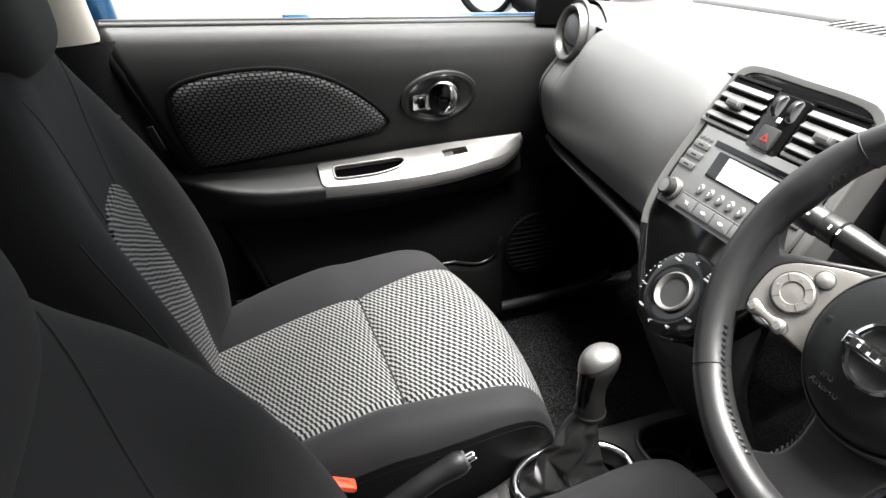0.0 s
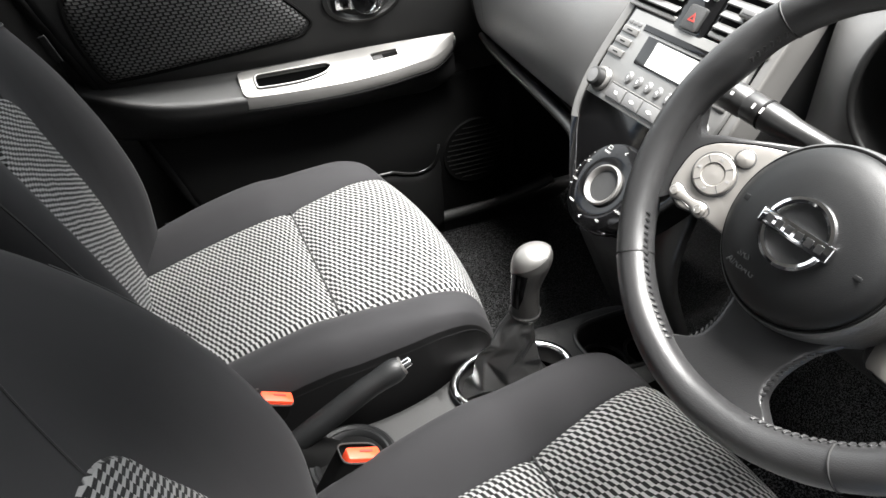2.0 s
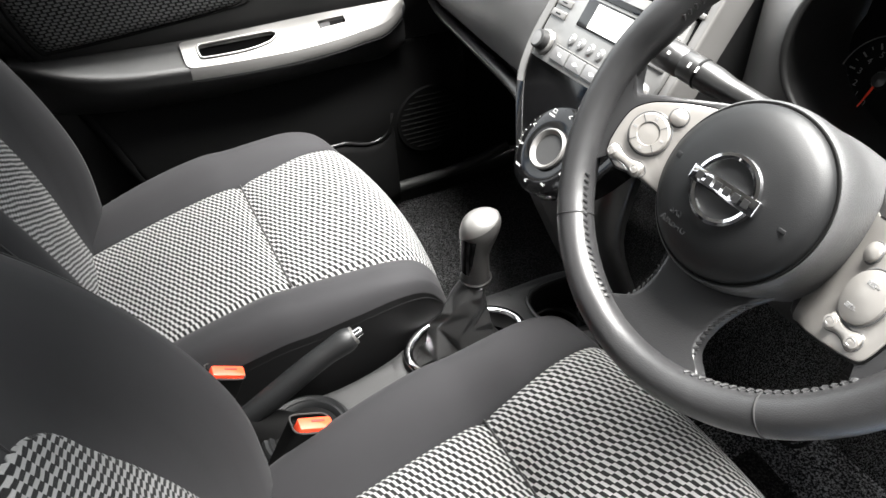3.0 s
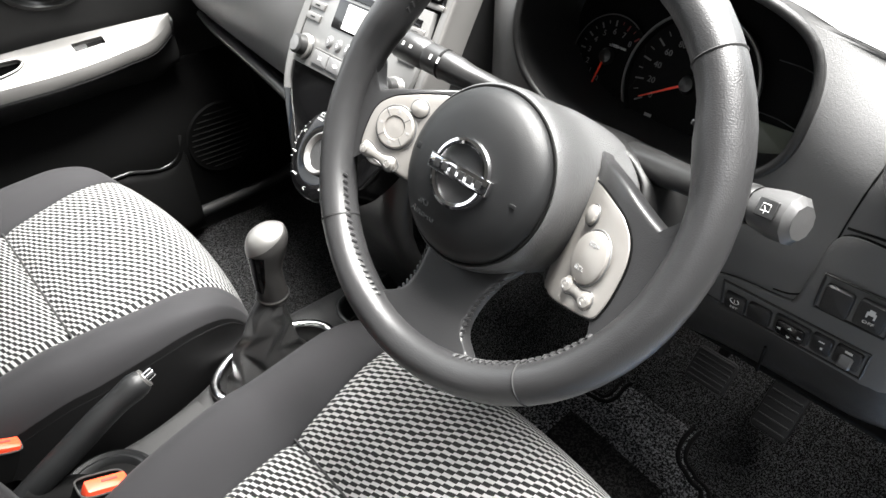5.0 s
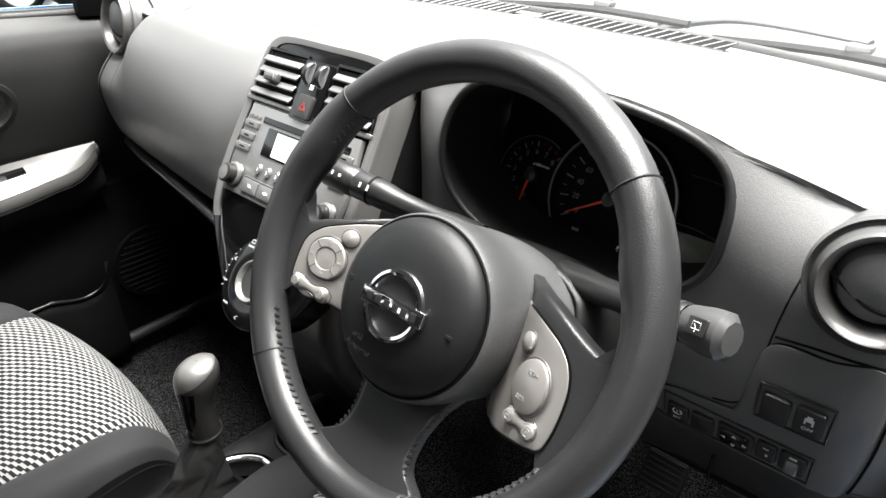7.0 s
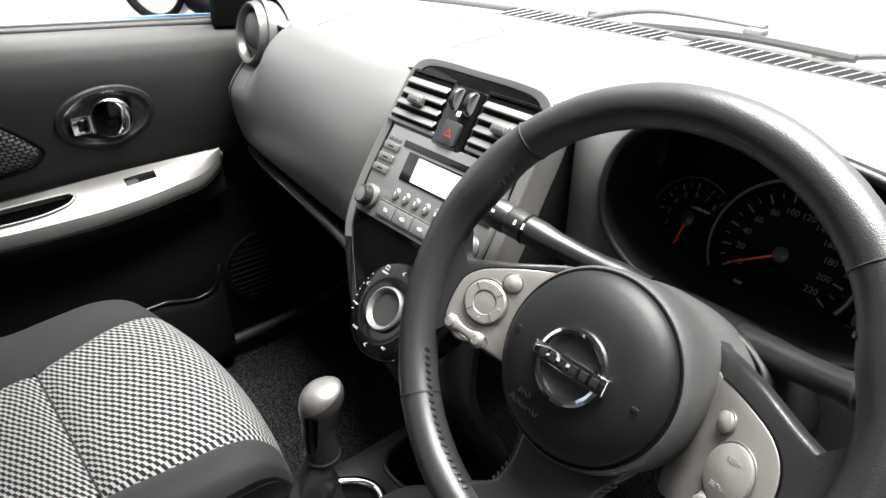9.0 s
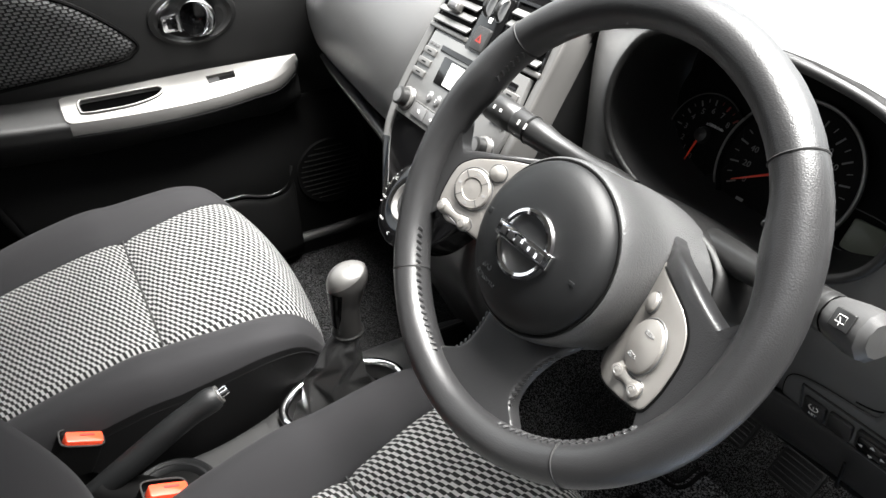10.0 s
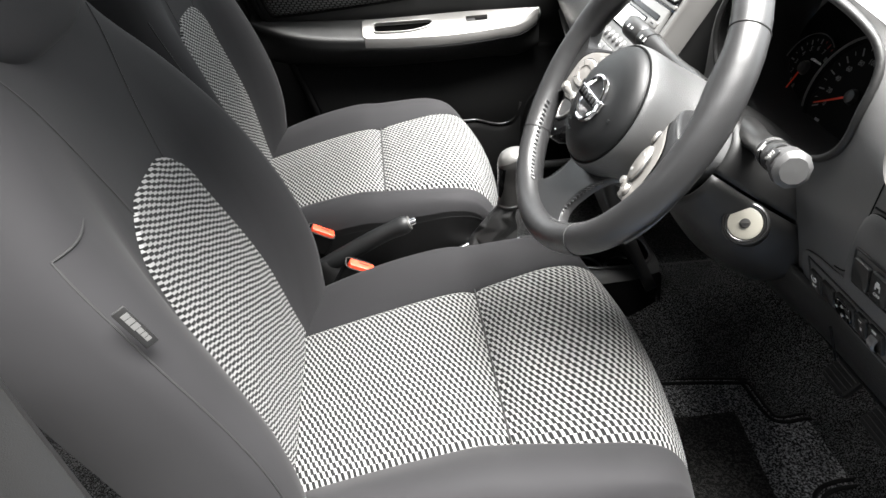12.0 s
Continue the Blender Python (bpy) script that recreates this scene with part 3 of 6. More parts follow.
dpart("armrest_plate", carved(slab, plug(pocket), plug(switch)), SILVER, "satin silver plate with pull pocket")
dpart("plate_bevel", grid(lambda s, v: plate_point(s, 0.02 - 0.02 * v, 0.0030) + Vector((0, -0.004 * math.sin(math.pi * v / 2) + 0.004 * v * v, -0.020 * v)), lin(-0.258, 0.156, 60), lin(0, 1, 8)), SILVER, "rounded silver lower edge of the plate")
dpart("plate_edge", tube([plate_point(s, 0.0, 0.001) + Vector((0, 0.0, -0.0215)) for s in lin(-0.262, 0.155, 40)], 0.0016, 6), DARK, "dark joint under the plate")
dpart("pocket_rim", tube([plate_point(x, y, 0.0045) for x, y in pocket], 0.0024, 8, closed=True), SILVER, "rounded lip of the pull pocket")
dpart("pull_pocket", grid(lambda r, k: plate_point(*pocket[k]) + Vector((0, 0.002, -0.032 * r)), lin(0, 1, 5), range(48), cv=True), DARK, "deep black pull pocket")
dpart("pocket_floor", grid(lambda u, v: plate_point(u, v, -0.026), lin(-0.236, -0.10, 4), lin(0.22, 0.76, 4)), DARK)
sw = dpart("window_switch", grid(lambda r, k: plate_point(*switch[k]) + Vector((0, 0, -0.012 * r)), lin(0, 1, 3), range(len(switch)), cv=True), SMOOTH, "black window switch in the armrest")
rock = [(-0.007 + 0.010 * math.copysign(abs(math.cos(a)) ** 0.4, math.cos(a)), 0.57 + 0.075 * math.copysign(abs(math.sin(a)) ** 0.4, math.sin(a))) for a in lin(0, 2 * math.pi, 21)[:-1]]
dpart("rocker", grid(lambda r, k: plate_point(-0.007 + (rock[k][0] + 0.007) * min(1, r), 0.57 + (rock[k][1] - 0.57) * min(1, r)) + Vector((0, 0, -0.003 if r <= 1 else -0.012)), [0.01, 0.5, 1.0, 1.01], range(20), cv=True), SMOOTH, "black rocker", sw)

# fabric field
field = cr([(-0.500, 0.872, 0), (-0.470, 0.915, 0), (-0.330, 0.925, 0), (-0.215, 0.893, 0), (-0.125, 0.822, 0), (-0.128, 0.794, 0), (-0.165, 0.782, 0), (-0.32, 0.766, 0), (-0.44, 0.757, 0), (-0.474, 0.768, 0)], 90, closed=True)
fc = Vector((-0.32, 0.84, 0))


def field_point(r, k):
    p = fc + (field[k] - fc) * min(r, 1.0)
    off = 0.004 if r < 0.985 else -0.002
    return p.x, door_y(p.x, p.y) - off - (0.004 if r < 0.9 else 0), p.y


dpart("fabric_insert", grid(field_point, [0.001, 0.2, 0.4, 0.6, 0.75, 0.88, 0.95, 0.985, 1.0], range(90), cv=True, uv=lambda r, k: tuple((fc + (field[k] - fc) * r).xy)), DOORWEAVE, "dark wave-woven fabric insert")
dpart("insert_border", tube([(p.x, door_y(p.x, p.y) - 0.001, p.y) for p in field], 0.0035, 6, closed=True), DARK, "dark border of the fabric")

# inner handle
hc = Vector((-0.018, 0.0, 0.845))
hm = frame_at((hc.x, door_y(hc.x, hc.z) - 0.001, hc.z), (1, 0, 0.06), (-0.06, -0.12, 1))
bez = dpart("handle_bezel", moved(rev([(0.078, -0.002), (0.076, 0.004), (0.068, 0.006), (0.062, 0.003), (0.05, -0.004), (0.02, -0.008), (0.001, -0.008)], 56, ex=1.0, ey=0.64), hm), PLASTIC, "oval dished bezel of the handle")
dpart("dish", moved(rev([(0.060, 0.0035), (0.052, -0.001), (0.03, -0.004), (0.001, -0.004)], 48, ex=1.0, ey=0.64), hm), SMOOTH, "", bez)
lens = oval(0.0225, 0.0300, 48, 2.0, -0.002, 0.0)
cup_edge = oval(0.0350, 0.0345, 48, 2.2, 0.0085, 0.0)


def cup_point(i, k):
    """The chrome pull: thin beside the tab, a broad crescent at the other end."""
    t = i / 10
    x, y = (a + (b - a) * t for a, b in zip(lens[k], cup_edge[k]))
    wide = math.hypot(cup_edge[k][0] - lens[k][0], cup_edge[k][1] - lens[k][1])
    return x, y, 0.008 + 0.55 * wide * math.sin(math.pi * min(1, t * 0.92 + 0.08)) - 0.010 * t ** 4


dpart("inner_handle", moved(grid(cup_point, range(11), range(48), cv=True, flip=True), hm), CHROME, "polished chrome door handle", bez)
dpart("handle_cup", moved(grid(lambda r, k: (-0.002 + (lens[k][0] + 0.002) * r, lens[k][1] * r, 0.0075 - 0.006 * (1 - r * r)), lin(0.01, 1, 9), range(48), cv=True, flip=True), hm), GLOSS, "gloss black hollow of the handle", bez)
dpart("lock_tab", moved(prism(rrect(0.030, 0.030, 0.004), 0.008, 0.002), hm @ T(-0.041, -0.001, 0.004)), CHROME, "chrome lock lever", bez)
dpart("tab_hinge", moved(tube([(-0.027, -0.016, 0.012), (-0.027, 0.014, 0.012)], 0.0042, 10), hm), CHROME, "", bez)
dpart("tab_face", moved(prism(rrect(0.013, 0.019, 0.002), 0.002, 0.0008), hm @ T(-0.041, -0.001, 0.0112)), GLOSS, "", bez)
# map pocket low on the door
POCKET_EDGE = ((-0.45, 0.468), (-0.03, 0.468), (0.013, 0.468), (0.045, 0.458), (0.072, 0.452), (0.095, 0.455), (0.110, 0.465), (0.121, 0.484), (0.128, 0.508))
pocket_z = lambda x: curve(x, [q[0] for q in POCKET_EDGE], [q[1] for q in POCKET_EDGE])
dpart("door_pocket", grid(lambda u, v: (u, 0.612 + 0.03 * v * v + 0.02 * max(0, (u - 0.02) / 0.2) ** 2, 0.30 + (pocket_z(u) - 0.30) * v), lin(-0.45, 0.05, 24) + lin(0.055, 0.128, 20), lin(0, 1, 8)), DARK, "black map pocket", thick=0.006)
dpart("pocket_lip", tube([(q.x, 0.639 + 0.02 * max(0, (q.x - 0.02) / 0.2) ** 2, q.z) for q in cr([(x, 0, z) for x, z in POCKET_EDGE], 70)], 0.0036, 8), SMOOTH, "smooth black lip of the pocket")
# loudspeaker grille low in the door
SPK = frame_at((0.215, door_y(0.215, 0.475) - 0.002, 0.475), (1, 0, 0), (0, 0, 1))
grille = dpart("speaker_grille", moved(rev([(0.001, 0.005), (0.05, 0.0045), (0.070, 0.003), (0.076, 0.0035), (0.080, 0.0)], 48), SPK), DARK, "round black loudspeaker grille")
for k in range(11):
    w = math.sqrt(0.068 ** 2 - (-0.060 + 0.012 * k) ** 2)
    dpart("grille_rib", moved(tube([(x, -0.060 + 0.012 * k, 0.0056 - 0.6 * (x * x + (-0.060 + 0.012 * k) ** 2)) for x in lin(-w, w, 12)], 0.0014, 5), SPK), PLASTIC, "", grille)

# outside mirror
mir = thing("door_mirror", "blue-backed door mirror with a black edge outside the window", "mirror", T(0.215, 0.80, 0.90))
mface = frame_at((-0.02, 0.115, 0.118), (0.22, -1, 0), (0.05, 0, 1)) @ Matrix.Scale(1.18, 4)
part("housing", moved(rev([(0.001, -0.075), (0.05, -0.068), (0.085, -0.04), (0.1, -0.005), (0.1, 0.006), (0.094, 0.008)], 48, ex=1.0, ey=0.74), mface), BLUE, mir, "blue painted housing")
part("glass", moved(rev([(0.001, 0.004), (0.092, 0.004)], 48, ex=1.0, ey=0.72), mface), MIRROR, mir, "mirror glass")
part("glass_rim", moved(tube([(0.094 * math.cos(a), 0.069 * math.sin(a), 0.006) for a in lin(0, 2 * math.pi, 49)[:-1]], 0.006, 8, closed=True), mface), DARK, mir, "black rim")
part("foot", tube(cr([(0.03, 0.04, 0.09), (0.06, -0.02, 0.06), (0.08, -0.07, 0.05)], 8), 0.045, 14, squash=0.7), DARK, mir, "black foot")


# ---- seats ----
SPINE = cr([(-0.34, 0, -0.085), (-0.26, 0, -0.058), (-0.15, 0, -0.026), (-0.05, 0, -0.003), (0.0, 0, 0.0), (0.06, 0, 0.008), (0.115, 0, 0.014), (0.16, 0, 0.004), (0.190, 0, -0.03), (0.203, 0, -0.075), (0.200, 0, -0.125), (0.185, 0, -0.165)], 133)
seat_hw = lambda x: curve(x, [-0.34, -0.1, 0.0, 0.1, 0.2], [0.144, 0.146, 0.150, 0.172, 0.184])
seat_W = lambda x: curve(x, [-0.34, -0.2, 0.0, 0.15, 0.21], [0.225, 0.240, 0.250, 0.248, 0.234])
seat_hb = lambda x: curve(x, [-0.34, -0.2, 0.0, 0.12, 0.2], [0.02, 0.034, 0.030, 0.016, 0.003])


def nose(x, y):
    k = min(max((x - 0.02) / 0.15, 0), 1)
    return 0.034 * k * k * (3 - 2 * k) * (1 - (y / 0.25) ** 2)


def cushion_panel(i, v):
    p = SPINE[i]
    hw = seat_hw(p.x)
    y = v * hw
    groove = 0.0055 * math.exp(-((p.x / 0.010) ** 2))
    edge = 0.007 * max(0, (abs(v) - 0.9) / 0.1) ** 2
    puff = 0.004 * (1 - v * v) * min(1, abs(p.x) / 0.06)
    return p.x + nose(p.x, y), y, p.z + 0.004 + puff - groove - edge


def cushion_side(sgn):
    def f(i, k):
        p = SPINE[i]
        hw, W, hb = seat_hw(p.x), seat_W(p.x), seat_hb(p.x)
        low = -0.18
        zs = p.z
        pts = [(hw - 0.004, zs - 0.008), (hw + 0.004, zs + 0.002), (hw + 0.4 * (W - hw), zs + hb * 0.85), (hw + 0.72 * (W - hw), zs + hb), (W - 0.008, zs + hb * 0.35), (W, min(zs - 0.03, zs)), (W + 0.002, 0.5 * (min(zs, 0.0) - 0.03) + 0.5 * low), (W - 0.012, min(low, zs - 0.05))]
        q = cr([(a, b, 0) for a, b in pts], 29)[k]
        y = sgn * q[0]
        return p.x + nose(p.x, min(q[0], 0.25)), y, q[1]
    return f


BZ = [-0.09, 0.0, 0.05, 0.15, 0.2, 0.28, 0.38, 0.46, 0.52, 0.55]
back_face = lambda z: -0.266 - 0.21 * (z + 0.015) + 0.010 * math.exp(-(((z - 0.10) / 0.12) ** 2))
back_W = lambda z: curve(z, BZ, [0.22, 0.240, 0.248, 0.252, 0.252, 0.247, 0.218, 0.160, 0.126, 0.11])
back_bol = lambda z: curve(z, BZ, [0.029, 0.046, 0.054, 0.058, 0.056, 0.044, 0.016, 0.0, -0.006, -0.012])
back_hw = lambda z: curve(z, BZ, [0.150, 0.148, 0.144, 0.132, 0.126, 0.112, 0.092, 0.08, 0.07, 0.06])


def back_x(y, z):
    hw, W, b = back_hw(z), back_W(z), back_bol(z)
    return back_face(z) + curve(min(abs(y), W - 0.012), [0, 0.6 * hw, hw, hw + 0.45 * (W - hw), W - 0.03, W - 0.010], [0, 0.001, 0.003, b * 0.8 + 0.002, b, b - 0.014])


def back_shell(i, k):
    z = -0.10 + 0.62 * min(i, 44) / 44
    W, b = back_W(z), back_bol(z)
    top = max(0, i - 44)
    front = [(v * (W - 0.010), back_x(v * (W - 0.010), z)) for v in lin(0, 1, 15)]
    xf = back_face(z)
    side = [(W - 0.002, xf + b - 0.035), (W, xf + b * 0.5 - 0.06), (W - 0.006, xf - 0.085), (W - 0.04, xf - 0.115), (W * 0.5, xf - 0.125), (0.0, xf - 0.127)]
    half = front + side
    loop = half + [(-y, x) for y, x in half[-2:0:-1]]
    y, x = loop[k]
    if top:
        c = xf - 0.06
        s = (0.93, 0.75, 0.45, 0.02)[top - 1]
        x, y = c + (x - c) * s, y * (0.6 + 0.4 * s)
        z += (0.012, 0.026, 0.036, 0.039)[top - 1]
    return x, y, z


NB = 2 * 21 - 2


def panel_hw(z):
    if z <= 0.245:
        return curve(z, [-0.05, 0.0, 0.1, 0.2, 0.245], [0.150, 0.147, 0.139, 0.123, 0.112])
    return 0.112 * math.sqrt(max(0.0, 1 - ((z - 0.245) / 0.078) ** 2))


def back_panel(z, v):
    hw = panel_hw(z)
    y = v * hw
    rim = max(0, (abs(v) - 0.9) / 0.1) ** 2
    if z > 0.311:
        rim = max(rim, (z - 0.311) / 0.012)
    return back_x(y, z) + 0.004 - 0.008 * rim, y, z


def make_seat(name, cx, cy, side, label, back=0.0, head=0.0, rise=0.0):
    """A front seat; side: +1 where the door is on its left."""
    zc = 0.545
    st = thing(name, label, "car seat", T(cx - 0.08, cy, FLOOR), "front seats")
    up = T(0.08, 0, zc - FLOOR)

    ba = hd = tg = None
    lean = T(-0.26, 0, -0.05) @ pose(0, 0, 0, 0, back, 0) @ T(0.26, 0, 0.05)
    if back:
        lean = T(-0.012, 0, 0) @ lean

    def p(n, me, m, lab="", parent=None, **k):
        rear = n in ("backrest", "headrest") or (parent is not None and parent in (ba, hd, tg))
        return part(n, moved(me, up @ lean if rear else up), m, parent or st, lab, **k)

    cu = p("cushion", joined(grid(cushion_side(1), range(133), range(19), flip=True), grid(cushion_side(-1), range(133), range(19))), SEAT, "charcoal cloth seat cushion")
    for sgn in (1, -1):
        # below the seam the shade is put into the colour
        p("side_skirt", grid(cushion_side(sgn), range(133), range(18, 29), flip=sgn > 0), SKIRT, "cushion side, coloured black for the shade on it", cu)
    arc = [0.0]
    for a, b in zip(SPINE, SPINE[1:]):
        arc.append(arc[-1] + (b - a).length)
    vs = lin(-1, 1, 31)
    p("cushion_panel", grid(cushion_panel, range(133), vs, uv=lambda i, v: (arc[i], v * seat_hw(SPINE[i].x)), flip=True), WEAVE, "black and white wave-woven panel", cu)
    p("cross_seam", tube([(0.0, v * 0.148, -0.0005) for v in lin(-1, 1, 20)], 0.0014, 6), THREAD, "dark stitched cross seam", cu)
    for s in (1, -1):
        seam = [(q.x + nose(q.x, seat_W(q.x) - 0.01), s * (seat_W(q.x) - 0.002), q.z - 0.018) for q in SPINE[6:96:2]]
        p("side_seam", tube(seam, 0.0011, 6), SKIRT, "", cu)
    p("cushion_core", moved(block(0.46, 0.44, 0.10, 0.03), T(-0.06, 0, -0.125)), DARK, "", cu)
    ba = p("backrest", grid(back_shell, range(49), range(NB), cv=True), SEAT, "charcoal cloth backrest with side bolsters")
    zs = lin(-0.05, 0.245, 34) + [0.245 + 0.078 * math.sin(a) for a in lin(0.1, math.pi / 2 - 0.02, 14)]
    p("back_panel", grid(back_panel, zs, lin(-1, 1, 27), uv=lambda z, v: (z * 1.02, v * panel_hw(z))), WEAVE, "black and white wave-woven panel", ba)
    for s in (1, -1):
        line = [(s * (0.062 + 0.030 * t + 0.02 * t * t), 0.305 + 0.17 * t) for t in lin(0, 1, 16)]
        p("shoulder_seam", tube([(back_x(y, z) + 0.0002, y, z) for y, z in line], 0.0010, 6), THREAD, "", ba)
        edge = [(back_x(s * (back_W(z) - 0.014), z), s * (back_W(z) - 0.012), z) for z in lin(0.0, 0.36, 24)]
        p("bolster_seam", tube(edge, 0.0012, 6), THREAD, "", ba)
    # cloth tag sewn into the outer seam
    z0 = 0.306
    tz = Vector((0.45, side * 0.9, 0.1)).normalized()
    tx = Vector((0.35, 0, -1))
    tx = (tx - tz * tx.dot(tz)).normalized()
    tagm = frame_at((back_x(side * 0.23, z0) + 0.024, side * (back_W(z0) - 0.001), z0), tx, tz.cross(tx))
    tg = p("airbag_tag", moved(block(0.042, 0.0115, 0.0024, 0.0008), tagm), PLASTIC, "small black cloth tag with white print", ba)
    for a, w in ((-0.0130, 0.0045), (-0.0075, 0.0050), (-0.0015, 0.0050), (0.0040, 0.0045), (0.0090, 0.0040), (0.0135, 0.0035)):
        p("print", moved(block(w, 0.0062 if a < 0 else 0.0045, 0.0006, 0), tagm @ T(a, 0.0012, 0.0014)), RADIO, "", tg)
    w0 = back_W(0.36)
    p("tag_seam", tube([(back_x(side * (w0 - 0.014 - 0.055 * t), 0.36 + 0.004 * t) + 0.0002, side * (w0 - 0.012 - 0.055 * t), 0.36 + 0.004 * t) for t in lin(0, 1, 12)], 0.0011, 6), THREAD, "", ba)
    # head restraint on two posts
    hx, hz = back_face(0.50) + 0.012 - head, 0.552 + rise

    def hr(u, v):
        c, s = math.cos(u), math.sin(u)
        ce, se = math.cos(v), math.sin(v)
        pw = lambda q, e: math.copysign(abs(q) ** e, q)
        return hx - 0.02 * pw(se, 0.6) + 0.056 * pw(ce, 0.55) * pw(c, 0.7), 0.124 * pw(ce, 0.55) * pw(s, 0.55), hz + 0.092 * pw(se, 0.6)

    hd = p("headrest", grid(hr, lin(-math.pi, math.pi, 49)[:-1], lin(-math.pi / 2, math.pi / 2, 25), cu=True), SEAT, "charcoal cloth head restraint")
    for s in (1, -1):
        p("post", tube([(hx, s * 0.06, 0.57), (hx, s * 0.06, hz)], 0.006, 10), CHROME, "", hd)
    # base: side shields, rails and the height lever
    bs = p("seat_base", moved(block(0.44, 0.40, 0.10, 0.02), T(-0.07, 0, -0.215)), DARK, "black seat base")
    for s in (1, -1):
        p("rail", moved(block(0.50, 0.035, 0.035, 0.006), T(-0.08, s * 0.17, -0.257)), SMOOTH, "", bs)
        p("side_shield", moved(prism([(-0.30, -0.15), (0.05, -0.15), (0.10, -0.17), (0.09, -0.21), (-0.02, -0.235), (-0.30, -0.235), (-0.34, -0.2)], 0.022, 0.006), frame_at((0, s * 0.237 + 0.011, 0), (1, 0, 0), (0, 0, 1))), PLASTIC, "black plastic side shield")
    p("recliner", moved(block(0.07, 0.02, 0.08, 0.01), T(-0.27, side * 0.245, -0.13)), SMOOTH, "", bs)
    p("front_latch", moved(rev([(0.001, 0.008), (0.009, 0.006), (0.011, 0)], 16), frame_at((0.155, -side * 0.21, -0.20), (1, 0, 0), (0, 0, 1))), CHROME, "bright bolt at the front of the base", bs)
    return st


make_seat("passenger_seat", -0.238, 0.31, 1, "empty charcoal cloth seat with black-and-white woven panels beside the passenger door", 0.0, 0.05, 0.022)
make_seat("driver_seat", -0.112, -0.31, -1, "empty charcoal cloth seat with black-and-white woven panels behind the steering wheel", -5.0, 0.055)


# ---- seat belt buckles ----
def buckle(x, y, z, lean, lab):
    b = thing("seat_belt_buckle", lab, "buckle", T(x - 0.05, y, 0.42), "seat belt buckles")
    m = T(0.05, 0, z - 0.42) @ frame_at((0, 0, 0), (math.cos(lean), 0, -math.sin(lean)), (0, 1, 0))
    sq = lambda q: math.copysign(abs(q) ** 0.45, q)
    top = [(0.0245 * sq(math.cos(a)), 0.0150 * sq(math.sin(a))) for a in lin(0, 2 * math.pi, 41)[:-1]]

    def shell(u, k):
        x, y = top[k]
        f = 1 + 0.05 * math.sin(math.pi * u) - 0.22 * u ** 3
        return x * f - 0.010 * u * u, y * f, -0.115 * u

    part("housing", moved(grid(shell, lin(0, 1, 12), range(40), cv=True), m), DARK, b, "black plastic buckle housing")
    part("stalk", tube([(-0.03, 0, -0.02), (0.02, 0, z - 0.52)], 0.012, 8, squash=0.5), DARK, b)
    part("rim", moved(tube([(x, y, 0.0) for x, y in top], 0.0011, 6, closed=True), m), TITAN, b, "thin grey edge of the housing")
    part("slot", moved(prism([(x * 0.96, y * 0.94) for x, y in top], 0.003, 0.0005), m @ T(0, 0, -0.009)), GLOSS, b, "dark slot for the tongue")
    part("release_button", moved(prism(rrect(0.0415, 0.0165, 0.003, 0.001, -0.0048), 0.016, 0.0018), m @ T(0, 0, -0.008) @ pose(0, 0, 0, 5, 0, 0)), ORANGE, b, "bright orange-red release button")
    part("print", moved(block(0.016, 0.0025, 0.0005, 0), m @ T(0.004, -0.0042, 0.0082) @ pose(0, 0, 0, 5, 0, 0)), REDPRINT, b)


buckle(-0.289, -0.076, 0.546, 0.46, "black seat belt buckle with orange-red button beside the driver seat")
buckle(-0.3585, 0.062, 0.531, 0.50, "black seat belt buckle with orange-red button beside the passenger seat")


# ---- dashboard ----
SY = 0.014  # middle of the centre stack
SS, SC = math.sin(radians(31)), math.cos(radians(31))
STACK = frame_at((0.118, SY, 0.845), (0, -1, 0), (SS, 0, SC))
dash = thing("dashboard", "grained black and grey plastic dashboard below the windscreen", "dashboard", T(0.4, 0, 0.70))
ainv = T(0.4, 0, 0.70).inverted()


def apart(name, me, material, label="", parent=None, **k):
    return part(name, moved(me, ainv), material, parent or dash, label, **k)


def bumpf(y, c, w, p=4):
    return math.exp(-(abs((y - c) / w) ** p))


def rear_x(y):
    x = 0.238 - 0.022 * bumpf(y, SY, 0.15) + 0.03 * max(0, (abs(y) - 0.5) / 0.15)
    return x - 0.055 * bumpf(y, -0.318, 0.15)


def rear_z(y):
    return 0.985 + 0.022 * bumpf(y, SY, 0.13) + 0.052 * bumpf(y, -0.318, 0.15, 3) - 0.02 * max(0, (-y - 0.42) / 0.15) - 0.02 * max(0, (abs(y) - 0.55) / 0.1)


def top_point(u, v):
    y = v
    xf = 0.684 - 0.34 * y * y
    xr = rear_x(y)
    x = xr + (xf - xr) * u
    k = (1 - u) ** 1.5
    z = 0.980 + (rear_z(y) - 0.980) * k + 0.018 * math.sin(math.pi * u) - 0.012 * (1 - u) ** 14
    return x, y, z


apart("upper_pad", grid(top_point, [0, 0.004, 0.012, 0.025] + lin(0.05, 1, 34), lin(-0.69, 0.69, 111), flip=True), DASHTOP, "grained grey dashboard top, coloured paler for the skylight on it")
# airbag lid outline on the top
lid = cr([(0.27, 0.44, 0), (0.42, 0.42, 0), (0.44, 0.30, 0), (0.42, 0.18, 0), (0.30, 0.165, 0)], 50)


def on_top(x, y, up=0.0006):
    xf, xr = 0.684 - 0.34 * y * y, rear_x(y)
    q = top_point((x - xr) / (xf - xr), y)
    return q[0], q[1], q[2] + up


apart("airbag_lid_seam", tube([on_top(q.x, q.y, 0.0) for q in lid], 0.0006, 5), DARK, "fine seam of the airbag lid")
